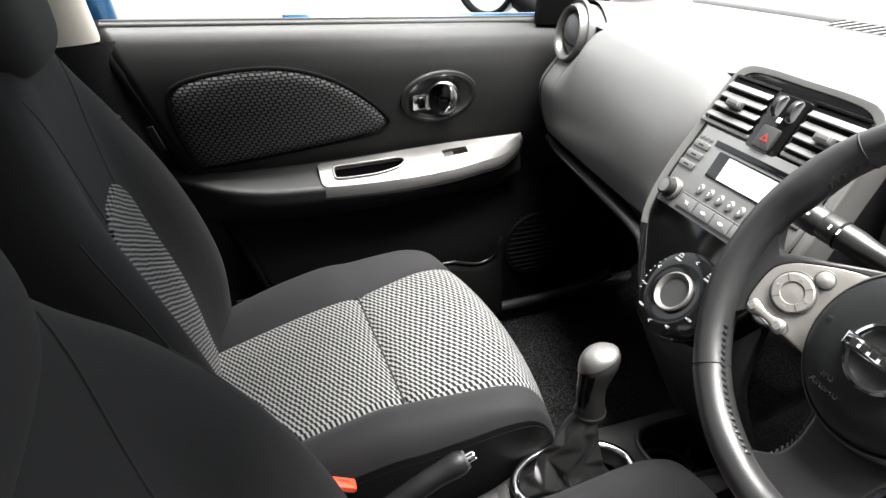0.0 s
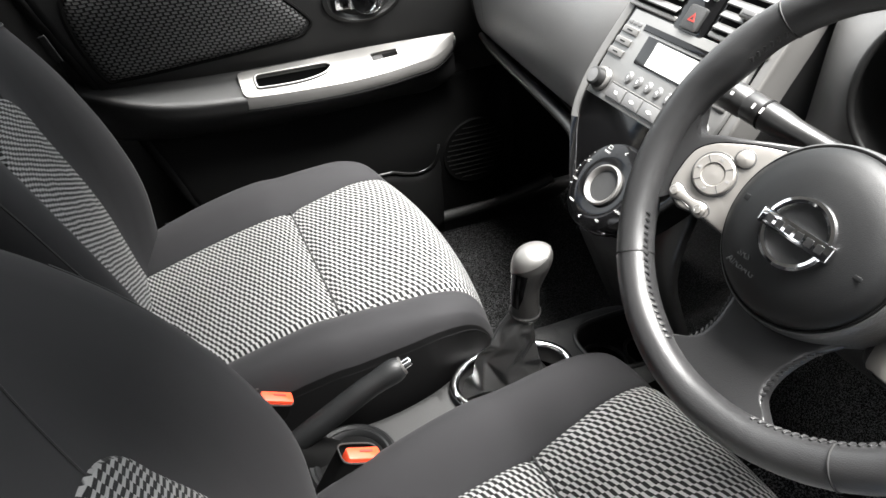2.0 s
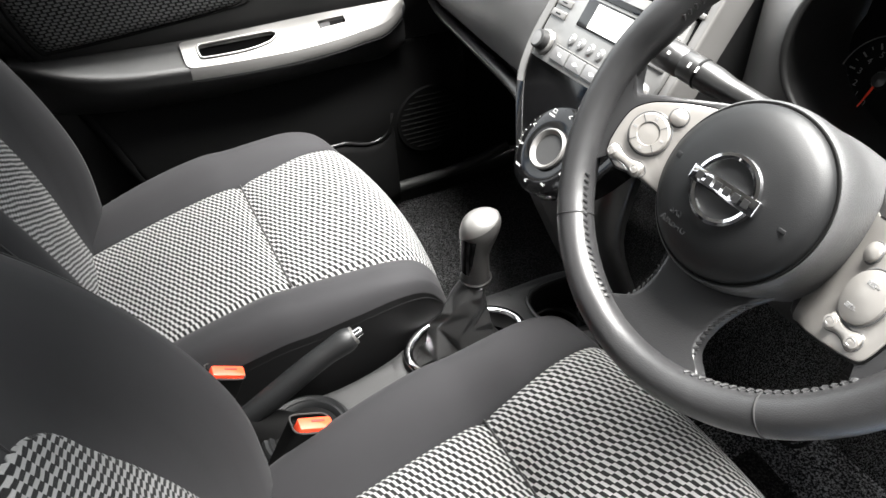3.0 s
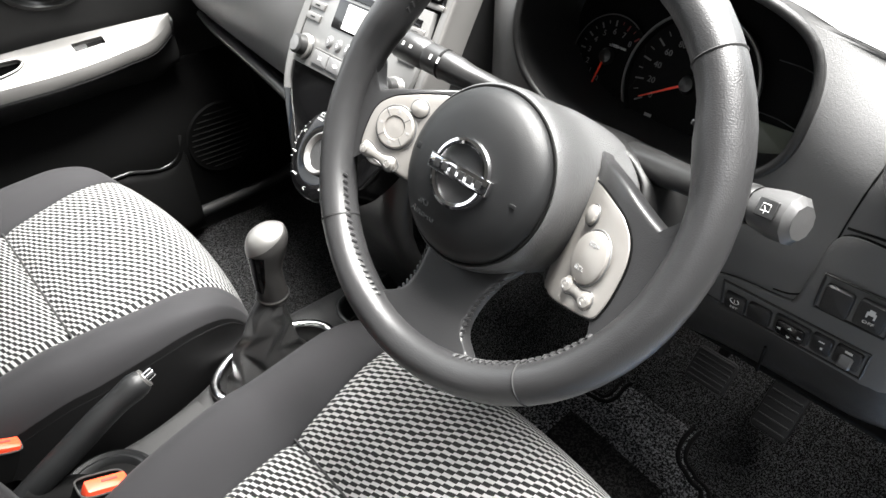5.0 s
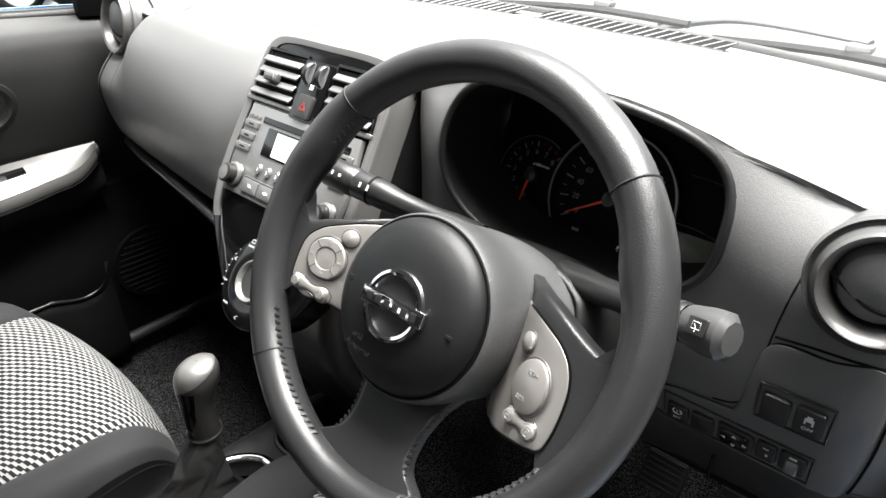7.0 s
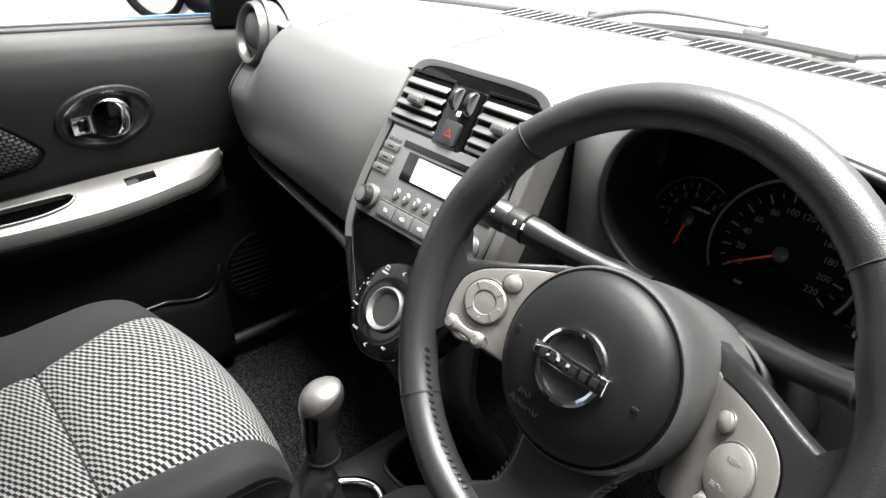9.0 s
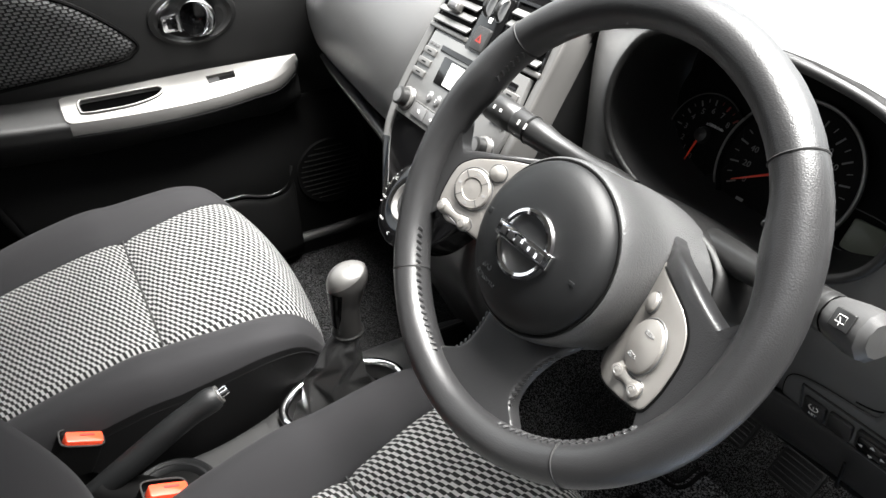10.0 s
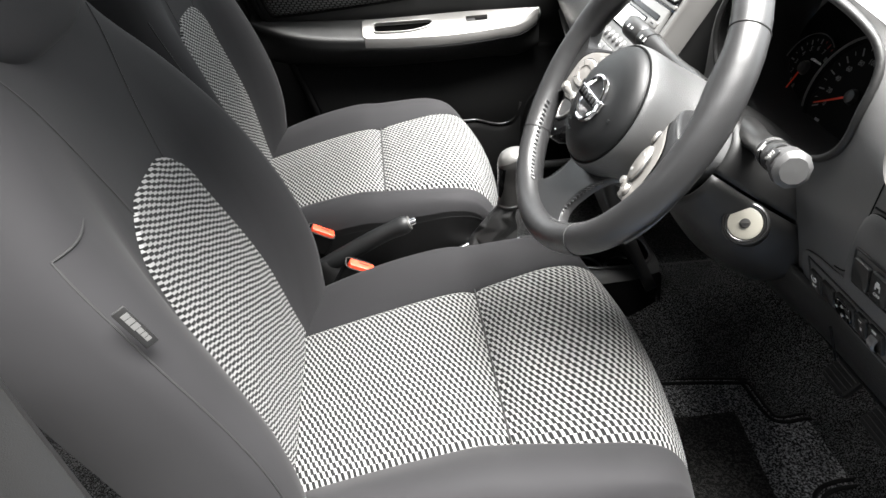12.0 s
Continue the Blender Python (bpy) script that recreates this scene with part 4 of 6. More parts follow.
# defroster grilles along the glass
gx = lambda y: 0.592 - 0.34 * y * y
for y0, y1 in ((0.31, 0.022), (-0.018, -0.31)):
    gr = apart("defroster_grille", grid(lambda u, v: on_top(gx(v) - 0.022 + 0.044 * u, v, 0.001 + 0.010 * u), lin(0, 1, 4), lin(y0, y1, 30)), DARK, "black slotted defroster grille")
    n = int(abs(y1 - y0) / 0.0155)
    for k in range(n):
        y = y0 + (y1 - y0) * (k + 0.5) / n
        a, b = Vector(on_top(gx(y) - 0.022, y + 0.005, 0.0012)), Vector(on_top(gx(y) + 0.022, y - 0.007, 0.0112))
        apart("slat", tube([a, b], 0.0011, 4), DASHTOP, "", gr)
    for d in (-0.023, 0.023):
        apart("grille_edge", tube([on_top(gx(y) + d, y, 0.0005 if d < 0 else 0.0112) for y in lin(y0, y1, 20)], 0.0014, 5), DASHTOP, "", gr)

# passenger side: rounded glovebox front
def barrel(u, v):
    w = u
    y = SY + 0.128 + (0.60 - SY - 0.128) * w
    prof = [(rear_x(y) + 0.002, rear_z(y) - 0.004), (0.206 + 0.014 * w, 0.976 - 0.006 * w), (0.168 + 0.028 * w, 0.948), (0.138 + 0.044 * w, 0.905), (0.122 + 0.054 * w, 0.855), (0.119 + 0.064 * w, 0.812 - 0.008 * w), (0.130 + 0.073 * w, 0.780 - 0.022 * w), (0.17 + 0.075 * w, 0.765 - 0.028 * w)]
    x, z, _ = cr([(a, b, 0) for a, b in prof], 41)[v]
    # the inner edge runs along the frame of the centre stack
    y0 = SY + curve(z, [0.76, 0.80, 0.845, 0.89, 0.935, 0.975, 1.0], [0.085, 0.104, 0.115, 0.115, 0.1085, 0.106, 0.100])
    y += (y0 - SY - 0.128) * max(0, 1 - w / 0.4) ** 2
    x += 0.024 * math.exp(-w / 0.06) * min(1, max(0, (z - 0.78) / 0.06))
    # hollowed behind the round vent, rolled away at the door
    hollow = min(1, max(0, (z - 0.855) / 0.085)) * min(1, max(0, (w - 0.70) / 0.17))
    k = max(0, (w - 0.985) / 0.085)
    return x + 0.042 * hollow * hollow * (3 - 2 * hollow) + 0.03 * k ** 2, y, z


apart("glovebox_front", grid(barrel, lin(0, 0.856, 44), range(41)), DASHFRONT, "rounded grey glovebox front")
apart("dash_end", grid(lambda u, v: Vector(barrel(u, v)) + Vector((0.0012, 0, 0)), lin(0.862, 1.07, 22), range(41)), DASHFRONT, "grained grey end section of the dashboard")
apart("end_seam", tube([Vector(barrel(0.859, v)) + Vector((0.002, 0, 0)) for v in range(3, 41)], 0.0017, 6), DARK, "dark curved joint at the end of the glovebox")
apart("end_groove", tube([Vector(barrel(0.975, v)) + Vector((0.0006, 0, 0)) for v in range(9, 40)], 0.0011, 6), DARK, "fine groove along the dashboard end")
apart("top_seam", tube([(rear_x(y) - 0.001, y, rear_z(y) - 0.010) for y in lin(SY + 0.12, 0.52, 30)], 0.0018, 6), DARK, "dark joint above the glovebox")
apart("glovebox_lip", tube(cr([(0.210, 0.60, 0.748), (0.200, 0.53, 0.738), (0.164, 0.34, 0.748), (0.130, 0.17, 0.756), (0.11, 0.12, 0.75)], 30), 0.011, 10, squash=0.7), SMOOTH, "smooth black lip below the glovebox")
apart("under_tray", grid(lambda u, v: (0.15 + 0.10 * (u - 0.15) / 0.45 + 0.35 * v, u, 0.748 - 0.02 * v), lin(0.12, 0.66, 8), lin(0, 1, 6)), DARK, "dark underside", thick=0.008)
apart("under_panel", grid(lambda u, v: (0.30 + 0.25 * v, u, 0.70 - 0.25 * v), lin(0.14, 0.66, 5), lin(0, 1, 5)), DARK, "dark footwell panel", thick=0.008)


def side_vent(cx, cy, cz, yaw, R, lab):
    ax = Vector((-math.cos(yaw), math.sin(yaw), 0.20)).normalized()
    m = frame_at((cx, cy, cz), ax.cross(Vector((0, 0, 1))) * -1, (Vector((0, 0, 1)) - ax * ax.z))
    if (m.to_3x3() @ Vector((0, 0, 1))).dot(ax) < 0:
        m = frame_at((cx, cy, cz), ax.cross(Vector((0, 0, 1))), (Vector((0, 0, 1)) - ax * ax.z))
    vt = apart("side_vent", moved(rev([(R * 1.10, -0.10), (R * 1.10, -0.02), (R * 1.07, 0.0), (R * 1.0, 0.008), (R * 0.92, 0.006), (R * 0.84, -0.008), (R * 0.80, -0.03)], 56), m), DASHFRONT, lab)
    apart("recess", moved(rev([(R * 1.00, 0.004), (R * 1.06, -0.003), (R * 1.12, -0.004), (R * 1.19, 0.000), (R * 1.23, -0.006)], 56), m), DASHFRONT, "hollow round the ring", vt)
    apart("ring", moved(rev([(R * 1.01, 0.004), (R * 1.00, 0.0095), (R * 0.96, 0.0125), (R * 0.88, 0.0105), (R * 0.80, 0.003), (R * 0.77, -0.006)], 56), m), SILVER, "satin silver ring", vt)
    apart("flap", moved(rev([(0.001, 0.006), (R * 0.4, 0.005), (R * 0.64, 0.000), (R * 0.74, -0.008), (R * 0.76, -0.022)], 48), m @ pose(0, 0, 0.003, 8, 0, 0)), DASHFRONT, "round grey air flap", vt)
    apart("flap_edge", moved(tube(cr([(-R * 0.78, R * 0.05, 0.0), (-R * 0.35, -R * 0.22, 0.005), (R * 0.05, -R * 0.38, 0.006), (R * 0.6, -R * 0.40, 0.002)], 18), 0.0016, 6), m), DARK, "dark edge of the flap", vt)
    return m


side_vent(0.222, 0.566, 0.957, 0.08, 0.050, "round side air vent with a silver ring")
side_vent(0.179, -0.564, 0.949, -0.10, 0.0385, "round side air vent with a silver ring")
# shoulder that carries the passenger vent
apart("vent_shoulder", grid(lambda u, v: (0.26 + 0.24 * u, 0.565 + 0.058 * math.cos(v) * (1 - 0.25 * u) + 0.02 * u, 0.955 + (0.058 - 0.02 * u) * math.sin(v) - 0.01 * u), lin(0, 1, 8), lin(0, 2 * math.pi, 33)[:-1], cv=True), DASHFRONT, "rounded shoulder behind the vent")
apart("end_cap", grid(lambda u, v: (0.235 + 0.10 * u + 0.02 * math.sin(math.pi * v), 0.60 + 0.05 * u ** 0.5, 0.74 + 0.20 * v), lin(0, 1, 6), lin(0, 1, 10)), PLASTIC, "black end of the dashboard")


# ---- centre stack ----
st = apart("stack_frame", bpy.data.meshes.new("empty_frame"), SILVER, "satin silver frame of the centre stack")
contour = [(0.0, 0.188), (0.06, 0.188), (0.096, 0.184), (0.112, 0.170), (0.118, 0.14), (0.120, 0.09), (0.122, 0.04), (0.122, -0.01), (0.117, -0.045), (0.104, -0.080), (0.084, -0.115), (0.056, -0.138), (0.022, -0.146), (-0.012, -0.138), (-0.044, -0.114), (-0.070, -0.086), (-0.093, -0.060), (-0.110, -0.034), (-0.118, 0.0), (-0.119, 0.04), (-0.115, 0.09), (-0.111, 0.14), (-0.106, 0.170), (-0.092, 0.184), (-0.058, 0.188)]
ring = cr([(a, b, 0) for a, b in contour], 96, closed=True)
outer = [(p.x, p.y) for p in ring]
inner = [(p.x * 0.895, p.y * 0.955 + 0.001) for p in ring]
def band(keep):
    """The ring's face and outer wall, over the stretch of it that keep() picks."""
    ks = [k for k in range(96) if keep(outer[k][1])]
    start = next(i for i, k in enumerate(ks) if (k - 1) % 96 not in ks) if len(ks) < 96 else 0
    ks = ks[start:] + ks[:start]
    ks.append((ks[-1] + 1) % 96)
    prof = [(0.0, 0.0), (0.0, 0.004), (0.1, 0.0052), (0.3, 0.0052), (1, 0.004), (1.06, -0.004)]
    def f(i, k):
        if i < len(prof):
            t, z = prof[::-1][i]
            return outer[k][0] + (inner[k][0] - outer[k][0]) * t, outer[k][1] + (inner[k][1] - outer[k][1]) * t, z
        r = (i - len(prof) + 1) / 5
        return outer[k][0] * (1 + 0.03 * r), outer[k][1] * (1 + 0.01 * r), -0.030 * r
    return grid(f, range(len(prof) + 5), ks, smooth=50)


bm_frame = band(lambda v: v > -0.055)
bm_frame.transform(ainv @ STACK)
bm_frame.materials.append(SILVER)
st.data = bm_frame
bm_frame.name = "stack_frame"


def spart(name, me, material, label="", parent=None, **k):
    return apart(name, moved(me, STACK), material, label, parent, **k)


spart("lower_frame", band(lambda v: v <= -0.055), GLOSS, "gloss black lower frame")
spart("gloss_panel", prism([(x * 1.004, y) for x, y in inner], 0.006, 0.0015, z0=-0.003), GLOSS, "gloss black centre panel")
apart("stack_pedestal", grid(lambda u, v: (curve(u, [0.44, 0.55, 0.66, 0.78], [0.21, 0.155, 0.11, 0.12]), SY + v * (0.085 + 0.02 * u), u), lin(0.44, 0.78, 12), lin(-1, 1, 6)), SMOOTH, "black foot of the centre stack", thick=0.02)

for e in (-1, 1):
    spart("side_panel", grid(lambda u, v: (e * (0.119 + 0.004 * v), -0.06 + 0.24 * u, -0.026 - 0.14 * v), lin(0, 1, 6), lin(0, 1, 4)), PLASTIC, "black side of the centre stack")
# vents in the middle
for s in (-1, 1):
    quad = [(s * 0.026, 0.168), (s * 0.098, 0.168), (s * 0.107, 0.104), (s * 0.026, 0.104)]
    vt = spart("air_vent", joined(*[tube([(*a, 0.004), (*b, 0.004)], 0.0025, 6) for a, b in zip(quad, quad[1:] + quad[:1])]), GLOSS, "slatted air vent in the dashboard")
    spart("cavity", prism([(s * 0.028, 0.164), (s * 0.097, 0.166), (s * 0.105, 0.106), (s * 0.028, 0.106)], 0.0006, z0=0.0035), DARK, "", vt)
    for k in range(4):
        v = 0.1145 + 0.0135 * k
        x1 = 0.105 - 0.008 * (v - 0.106) / 0.058
        spart("slat", moved(block(x1 - 0.029, 0.0092, 0.0028, 0.001), T(s * (0.029 + x1) / 2, v, 0.0085) @ pose(0, 0, 0, -32, 0, 0)), RADIO, "satin grey slat", vt)
    spart("sill", moved(block(0.084, 0.006, 0.004, 0.0015), T(s * 0.068, 0.1045, 0.006)), SILVER, "", vt)
    tb = spart("slider", moved(block(0.024, 0.012, 0.010, 0.003), T(s * 0.068, 0.1345, 0.0135)), SILVER, "silver vent slider", vt)
    spart("slider_face", moved(block(0.016, 0.006, 0.002, 0.001), T(s * 0.068, 0.135, 0.0185)), KEY, "", tb)
strip = spart("vent_wheel_panel", prism(rrect(0.048, 0.072, 0.004, 0, 0.130), 0.006, 0.0015, z0=0.003), GLOSS, "gloss strip between the vents")
for s in (-1, 1):
    spart("thumb_wheel", moved(rev([(0.012, -0.0035), (0.0135, -0.002), (0.0135, 0.002), (0.012, 0.0035)], 28), T(s * 0.0115, 0.1505, 0.0065) @ pose(0, 0, 0, 0, 90, 0)), SMOOTH, "black thumb wheel", strip)
    spart("wheel_slot", prism(rrect(0.013, 0.028, 0.006, s * 0.0115, 0.150), 0.0007, z0=0.0088), KEY, "", strip)
spart("indicator", moved(block(0.006, 0.006, 0.001, 0.0003), T(0, 0.1355, 0.0095)), WHITE, "", strip)
hz = spart("hazard_switch", prism(rrect(0.026, 0.028, 0.003, 0, 0.112), 0.005, 0.0015, z0=0.008), CONSOLE, "grey hazard switch with red triangle", strip)
tri = [(0.0065 * math.cos(radians(90 + 120 * k)), 0.111 + 0.0065 * math.sin(radians(90 + 120 * k))) for k in range(3)]
tri2 = [(0.0030 * math.cos(radians(90 + 120 * k)), 0.111 + 0.0030 * math.sin(radians(90 + 120 * k))) for k in range(3)]
spart("triangle", prism(tri, 0.0004, z0=0.013, holes=(tri2,)), REDPRINT, "", hz)

# radio
rad = thing("car_radio", "silver-grey car radio with a round volume knob and unlit display", "radio", STACK @ T(0.004, 0.038, 0.003) @ Matrix.Diagonal((0.93, 1, 1, 1)))


def rpart(name, me, material, label="", parent=None):
    return part(name, moved(me, T(0, -0.038, -0.003)), material, parent or rad, label)


rpart("face", prism([(-0.103, 0.0985), (0.105, 0.0985), (0.1105, 0.06), (0.112, 0.03), (0.109, -0.012), (-0.108, -0.012), (-0.110, 0.03), (-0.1075, 0.06)], 0.006, 0.0018, z0=0.003), RADIO, "silver-grey radio face")
rpart("cd_slot", moved(block(0.165, 0.0075, 0.002, 0.0008), T(0.012, 0.0835, 0.0092)), GLOSS, "dark disc slot")
for k in range(3):
    rpart("slot_mark", moved(block(0.007, 0.004, 0.0012, 0.0004), T(-0.098 + 0.009 * k, 0.0835, 0.0095)), KEY, "", rad)
dsp = rpart("display_window", prism(rrect(0.118, 0.034, 0.002, 0.004, 0.0595), 0.0012, 0.0004, z0=0.009), GLOSS, "dark window of the display")
rpart("display", prism(rrect(0.094, 0.029, 0.001, 0.013, 0.0595), 0.0008, 0.0, z0=0.0102), LCD, "pale unlit display", dsp)
for k in range(3):
    for s in (-1, 1):
        b = rpart("button", moved(block(0.029, 0.0088, 0.003, 0.0012), T(s * (0.0895 + 0.002 * k), 0.0735 - 0.0145 * k, 0.0100)), SILVER, "")
        rpart("print", moved(block(0.010, 0.0016, 0.0003, 0), T(s * (0.0895 + 0.002 * k), 0.0735 - 0.0145 * k, 0.0117)), DARK, "", b)
for k in range(6):
    b = rpart("preset_button", moved(rev([(0.001, 0.0035), (0.0045, 0.003), (0.0058, 0.0012), (0.0062, 0)], 20, ey=1.25), T(-0.0475 + 0.0190 * k, 0.0255, 0.009)), KEY, "round grey preset button")
    words("number", str(k + 1), 0.0058, WHITE, b, T(0, -0.038, -0.003) @ T(-0.0475 + 0.0190 * k, 0.0255, 0.0124))
for k, txt in enumerate(("TA", "", "", "SETUP")):
    x = -0.052 + 0.0335 * k
    b = rpart("key", prism(rrect(0.032, 0.0165, 0.0015, x, 0.003), 0.003, 0.0008, z0=0.009), KEY, "flat grey key")
    if txt:
        words("print", txt, 0.0058, WHITE, b, T(0, -0.038, -0.003) @ T(x, 0.003, 0.0121))
    else:
        for s in (-1, 1):
            rpart("print", prism([(x + s * 0.003 - 0.0025 * s, 0.001), (x + s * 0.003 - 0.0025 * s, 0.005), (x + s * 0.003 + 0.002 * s, 0.003)], 0.0002, z0=0.012), WHITE, "", b)
rpart("key_strip", moved(block(0.135, 0.0016, 0.002, 0.0005), T(-0.002, 0.0128, 0.0095)), SILVER, "")
for s, lab in ((-1, "volume_knob"), (1, "tuning_knob")):
    kb = rpart(lab, moved(rev([(0.001, 0.017), (0.0095, 0.0168), (0.0115, 0.0155), (0.0125, 0.004), (0.0155, 0.002), (0.0165, 0.0)], 36), T(s * 0.091, 0.0085, 0.009)), SMOOTH, "round black knob with a silver collar")
    rpart("collar", moved(rev([(0.0128, 0.006), (0.0152, 0.0045), (0.016, 0.0)], 36), T(s * 0.091, 0.0085, 0.009)), SILVER, "", kb)
    rpart("face_disc", moved(rev([(0.001, 0.0178), (0.0088, 0.0174)], 28), T(s * 0.091, 0.0085, 0.009)), KEY, "", kb)
words("print", "TUNE/MENU", 0.0052, WHITE, rad, T(0, -0.038, -0.003) @ T(0.080, -0.005, 0.0092))

# round climate panel
CLIM = STACK @ T(0.024, -0.094, 0.008) @ Matrix.Scale(0.77, 4) @ pose(0, 0, 0, -8, 0, 0)
clim = thing("climate_panel", "round gloss black climate control panel with a silver-ringed display", "climate control", CLIM)
part("disc", rev([(0.072, -0.02), (0.072, 0.004), (0.069, 0.009), (0.060, 0.013), (0.044, 0.0145), (0.036, 0.012), (0.032, 0.012)], 72), GLOSS, clim, "gloss black ring of buttons")
part("ring", rev([(0.0335, 0.012), (0.033, 0.0165), (0.0305, 0.018), (0.0265, 0.0155), (0.0245, 0.011)], 60), SILVER, clim, "satin silver ring")
part("display", rev([(0.001, 0.0115), (0.027, 0.0115)], 48), CONSOLE, clim, "grey unlit display")
for k in range(10):
    a = radians(90 + 36 * k)
    part("joint", tube([(0.049 * math.cos(a + 0.31), 0.049 * math.sin(a + 0.31), 0.0142), (0.067 * math.cos(a + 0.31), 0.067 * math.sin(a + 0.31), 0.0103)], 0.0006, 4), DARK, clim)
    m = T(0.0575 * math.cos(a), 0.0575 * math.sin(a), 0.0136)
    if k in (1, 9):
        words("print", ("FRONT", "REAR")[k == 9], 0.0044, DIALPRINT, clim, m @ T(0, -0.002, 0))
        part("icon", moved(tube([(-0.004, 0.004, 0), (0.004, 0.004, 0), (0.003, 0.009, 0), (-0.003, 0.009, 0)], 0.0005, 4, closed=True), m), DIALPRINT, clim)
    elif k == 6:
        words("print", "A/C", 0.0050, DIALPRINT, clim, m)
    elif k == 7:
        words("print", "AUTO", 0.0047, DIALPRINT, clim, m)
    elif k == 4:
        words("print", "MODE", 0.0044, DIALPRINT, clim, m)
    elif k == 3:
        words("print", "OFF", 0.0044, DIALPRINT, clim, m)
    else:
        part("icon", joined(moved(block(0.006, 0.0007, 0.0004, 0), m @ pose(0, 0.0015, 0, 0, 0, 30)), moved(block(0.0045, 0.0007, 0.0004, 0), m @ pose(0, -0.0015, 0, 0, 0, -20))), DIALPRINT, clim)
for k in range(7):
    a = radians(150 + 9 * k)
    part("scale_mark", moved(block(0.0010 + 0.0005 * k, 0.0010, 0.0004, 0), T(0.0655 * math.cos(a), 0.0655 * math.sin(a), 0.0115) @ pose(0, 0, 0, 0, 0, math.degrees(a))), DIALPRINT, clim)


# ---- driver side: hood, instruments, fascia ----
OPEN = [(a, b) for a, b in oval(0.140, 0.086, 72, 2.5, -0.318, 0.946)]


def fascia_x(y, z):
    x = curve(z, [0.60, 0.69, 0.75, 0.83, 0.88, 0.95, 1.04], [0.262, 0.238, 0.216, 0.190, 0.189, 0.186, 0.180])
    x += 0.02 * max(0, (-0.56 - y) / 0.06) ** 2 + 0.03 * max(0, (y + 0.17) / 0.05) ** 1.5
    # rolls over into the dashboard top
    t = min(1, max(0, (z - rear_z(y) + 0.075) / 0.07))
    return x + (rear_x(y) + 0.003 - x) * t * t


fout = []
for y, z in box_outline(OPEN, -0.64, -0.115, 0.70, 1.06):
    top = rear_z(y) - 0.004
    fout.append((y, min(z, top)))


def fascia_point(y, z):
    return fascia_x(y, z), y, z


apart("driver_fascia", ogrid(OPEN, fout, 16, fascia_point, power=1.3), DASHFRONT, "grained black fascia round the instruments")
apart("hood_lip", tube([(fascia_x(y, z) - 0.001 - 0.012 * min(1, max(0, (z - 0.95) / 0.08)) ** 2, y, z) for y, z in OPEN], 0.0040, 10, closed=True), PLASTIC, "rounded lip of the instrument hood")
apart("hood_tunnel", grid(lambda r, k: (fascia_x(*OPEN[k]) + (0.33 - fascia_x(*OPEN[k])) * r - 0.004, -0.318 + (OPEN[k][0] + 0.318) * (1 + (0.14 if OPEN[k][1] < 0.99 else 0.14 - 0.35 * min(1, (OPEN[k][1] - 0.99) / 0.04)) * r), 0.938 + (OPEN[k][1] - 0.946) * (1 + (0.06 if OPEN[k][1] < 0.946 else -0.22) * r) + 0.008 * (1 - r)), lin(0, 1, 8), range(72), cv=True), CONSOLE, "grained black inside of the hood")
GA = radians(22)
CL = frame_at((0.290, -0.314, 0.893), (0, -1, 0), (math.sin(GA), 0, math.cos(GA)))
cl = thing("instrument_cluster", "dark instrument cluster with red needles and white numbers", "instruments", CL)
part("backing", prism(oval(0.160, 0.095, 60, 3, 0.008, 0.02), 0.004, 0, z0=-0.012), DARK, cl, "matt black backing")
sp = part("speedometer", rev([(0.001, -0.002), (0.064, -0.002), (0.066, 0.002), (0.0675, 0.002)], 72), DARK, cl, "dark speedometer face")
ta = part("rev_counter", moved(rev([(0.001, -0.004), (0.041, -0.004), (0.043, -0.001)], 60), T(-0.096, 0.0, 0)), DARK, cl, "dark rev counter face")


def dial(parent, cx, cy, R, a0, a1, n, sub, texts, size, z):
    for k in range(n * sub + 1):
        a = radians(a0 + (a1 - a0) * k / (n * sub))
        L = R * (0.15 if k % sub == 0 else 0.08)
        c = (cx + (R * 0.93 - L / 2) * math.cos(a), cy + (R * 0.93 - L / 2) * math.sin(a), z)
        red = parent is ta and k >= 6.4 * sub
        part("tick", moved(block(L, 0.0016 if k % sub == 0 else 0.0008, 0.0004, 0), T(*c) @ pose(0, 0, 0, 0, 0, math.degrees(a))), REDPRINT if red else GAUGEPRINT, parent)
    for k, s in enumerate(texts):
        a = radians(a0 + (a1 - a0) * k / n)
        words("number", s, size, GAUGEPRINT, parent, T(cx + R * 0.64 * math.cos(a), cy + R * 0.64 * math.sin(a), z))


dial(sp, 0, 0, 0.062, 212, -32, 11, 2, [str(20 * k) for k in range(12)], 0.0085, -0.0012)
dial(ta, -0.096, 0.0, 0.040, 258, 45, 8, 2, [str(k) for k in range(9)], 0.0085, -0.0032)
words("print", "x1000r/min", 0.0045, WHITE, ta, T(-0.090, 0.012, -0.0032))
for cx, cy, ang, L, par in ((0, 0, 211, 0.050, sp), (-0.096, 0.0, 262, 0.034, ta)):
    m = T(cx, cy, 0.004) @ pose(0, 0, 0, 0, 0, ang)
    part("needle", moved(prism([(-0.004, -0.0014), (L, -0.0005), (L, 0.0005), (-0.004, 0.0014)], 0.001), m), RED, par, "red pointer")
    part("needle_cap", moved(rev([(0.001, 0.006), (0.007, 0.005), (0.009, 0.0)], 24), T(cx, cy, 0.001)), SMOOTH, par)
arc = [(0.0685 * math.cos(a), 0.0685 * math.sin(a), 0.003) for a in lin(radians(-28), radians(212), 60)]
part("speedo_arc", tube(arc, lambda s: 0.0024 - 0.0012 * s, 6), SILVER, cl, "silver arc round the speedometer")
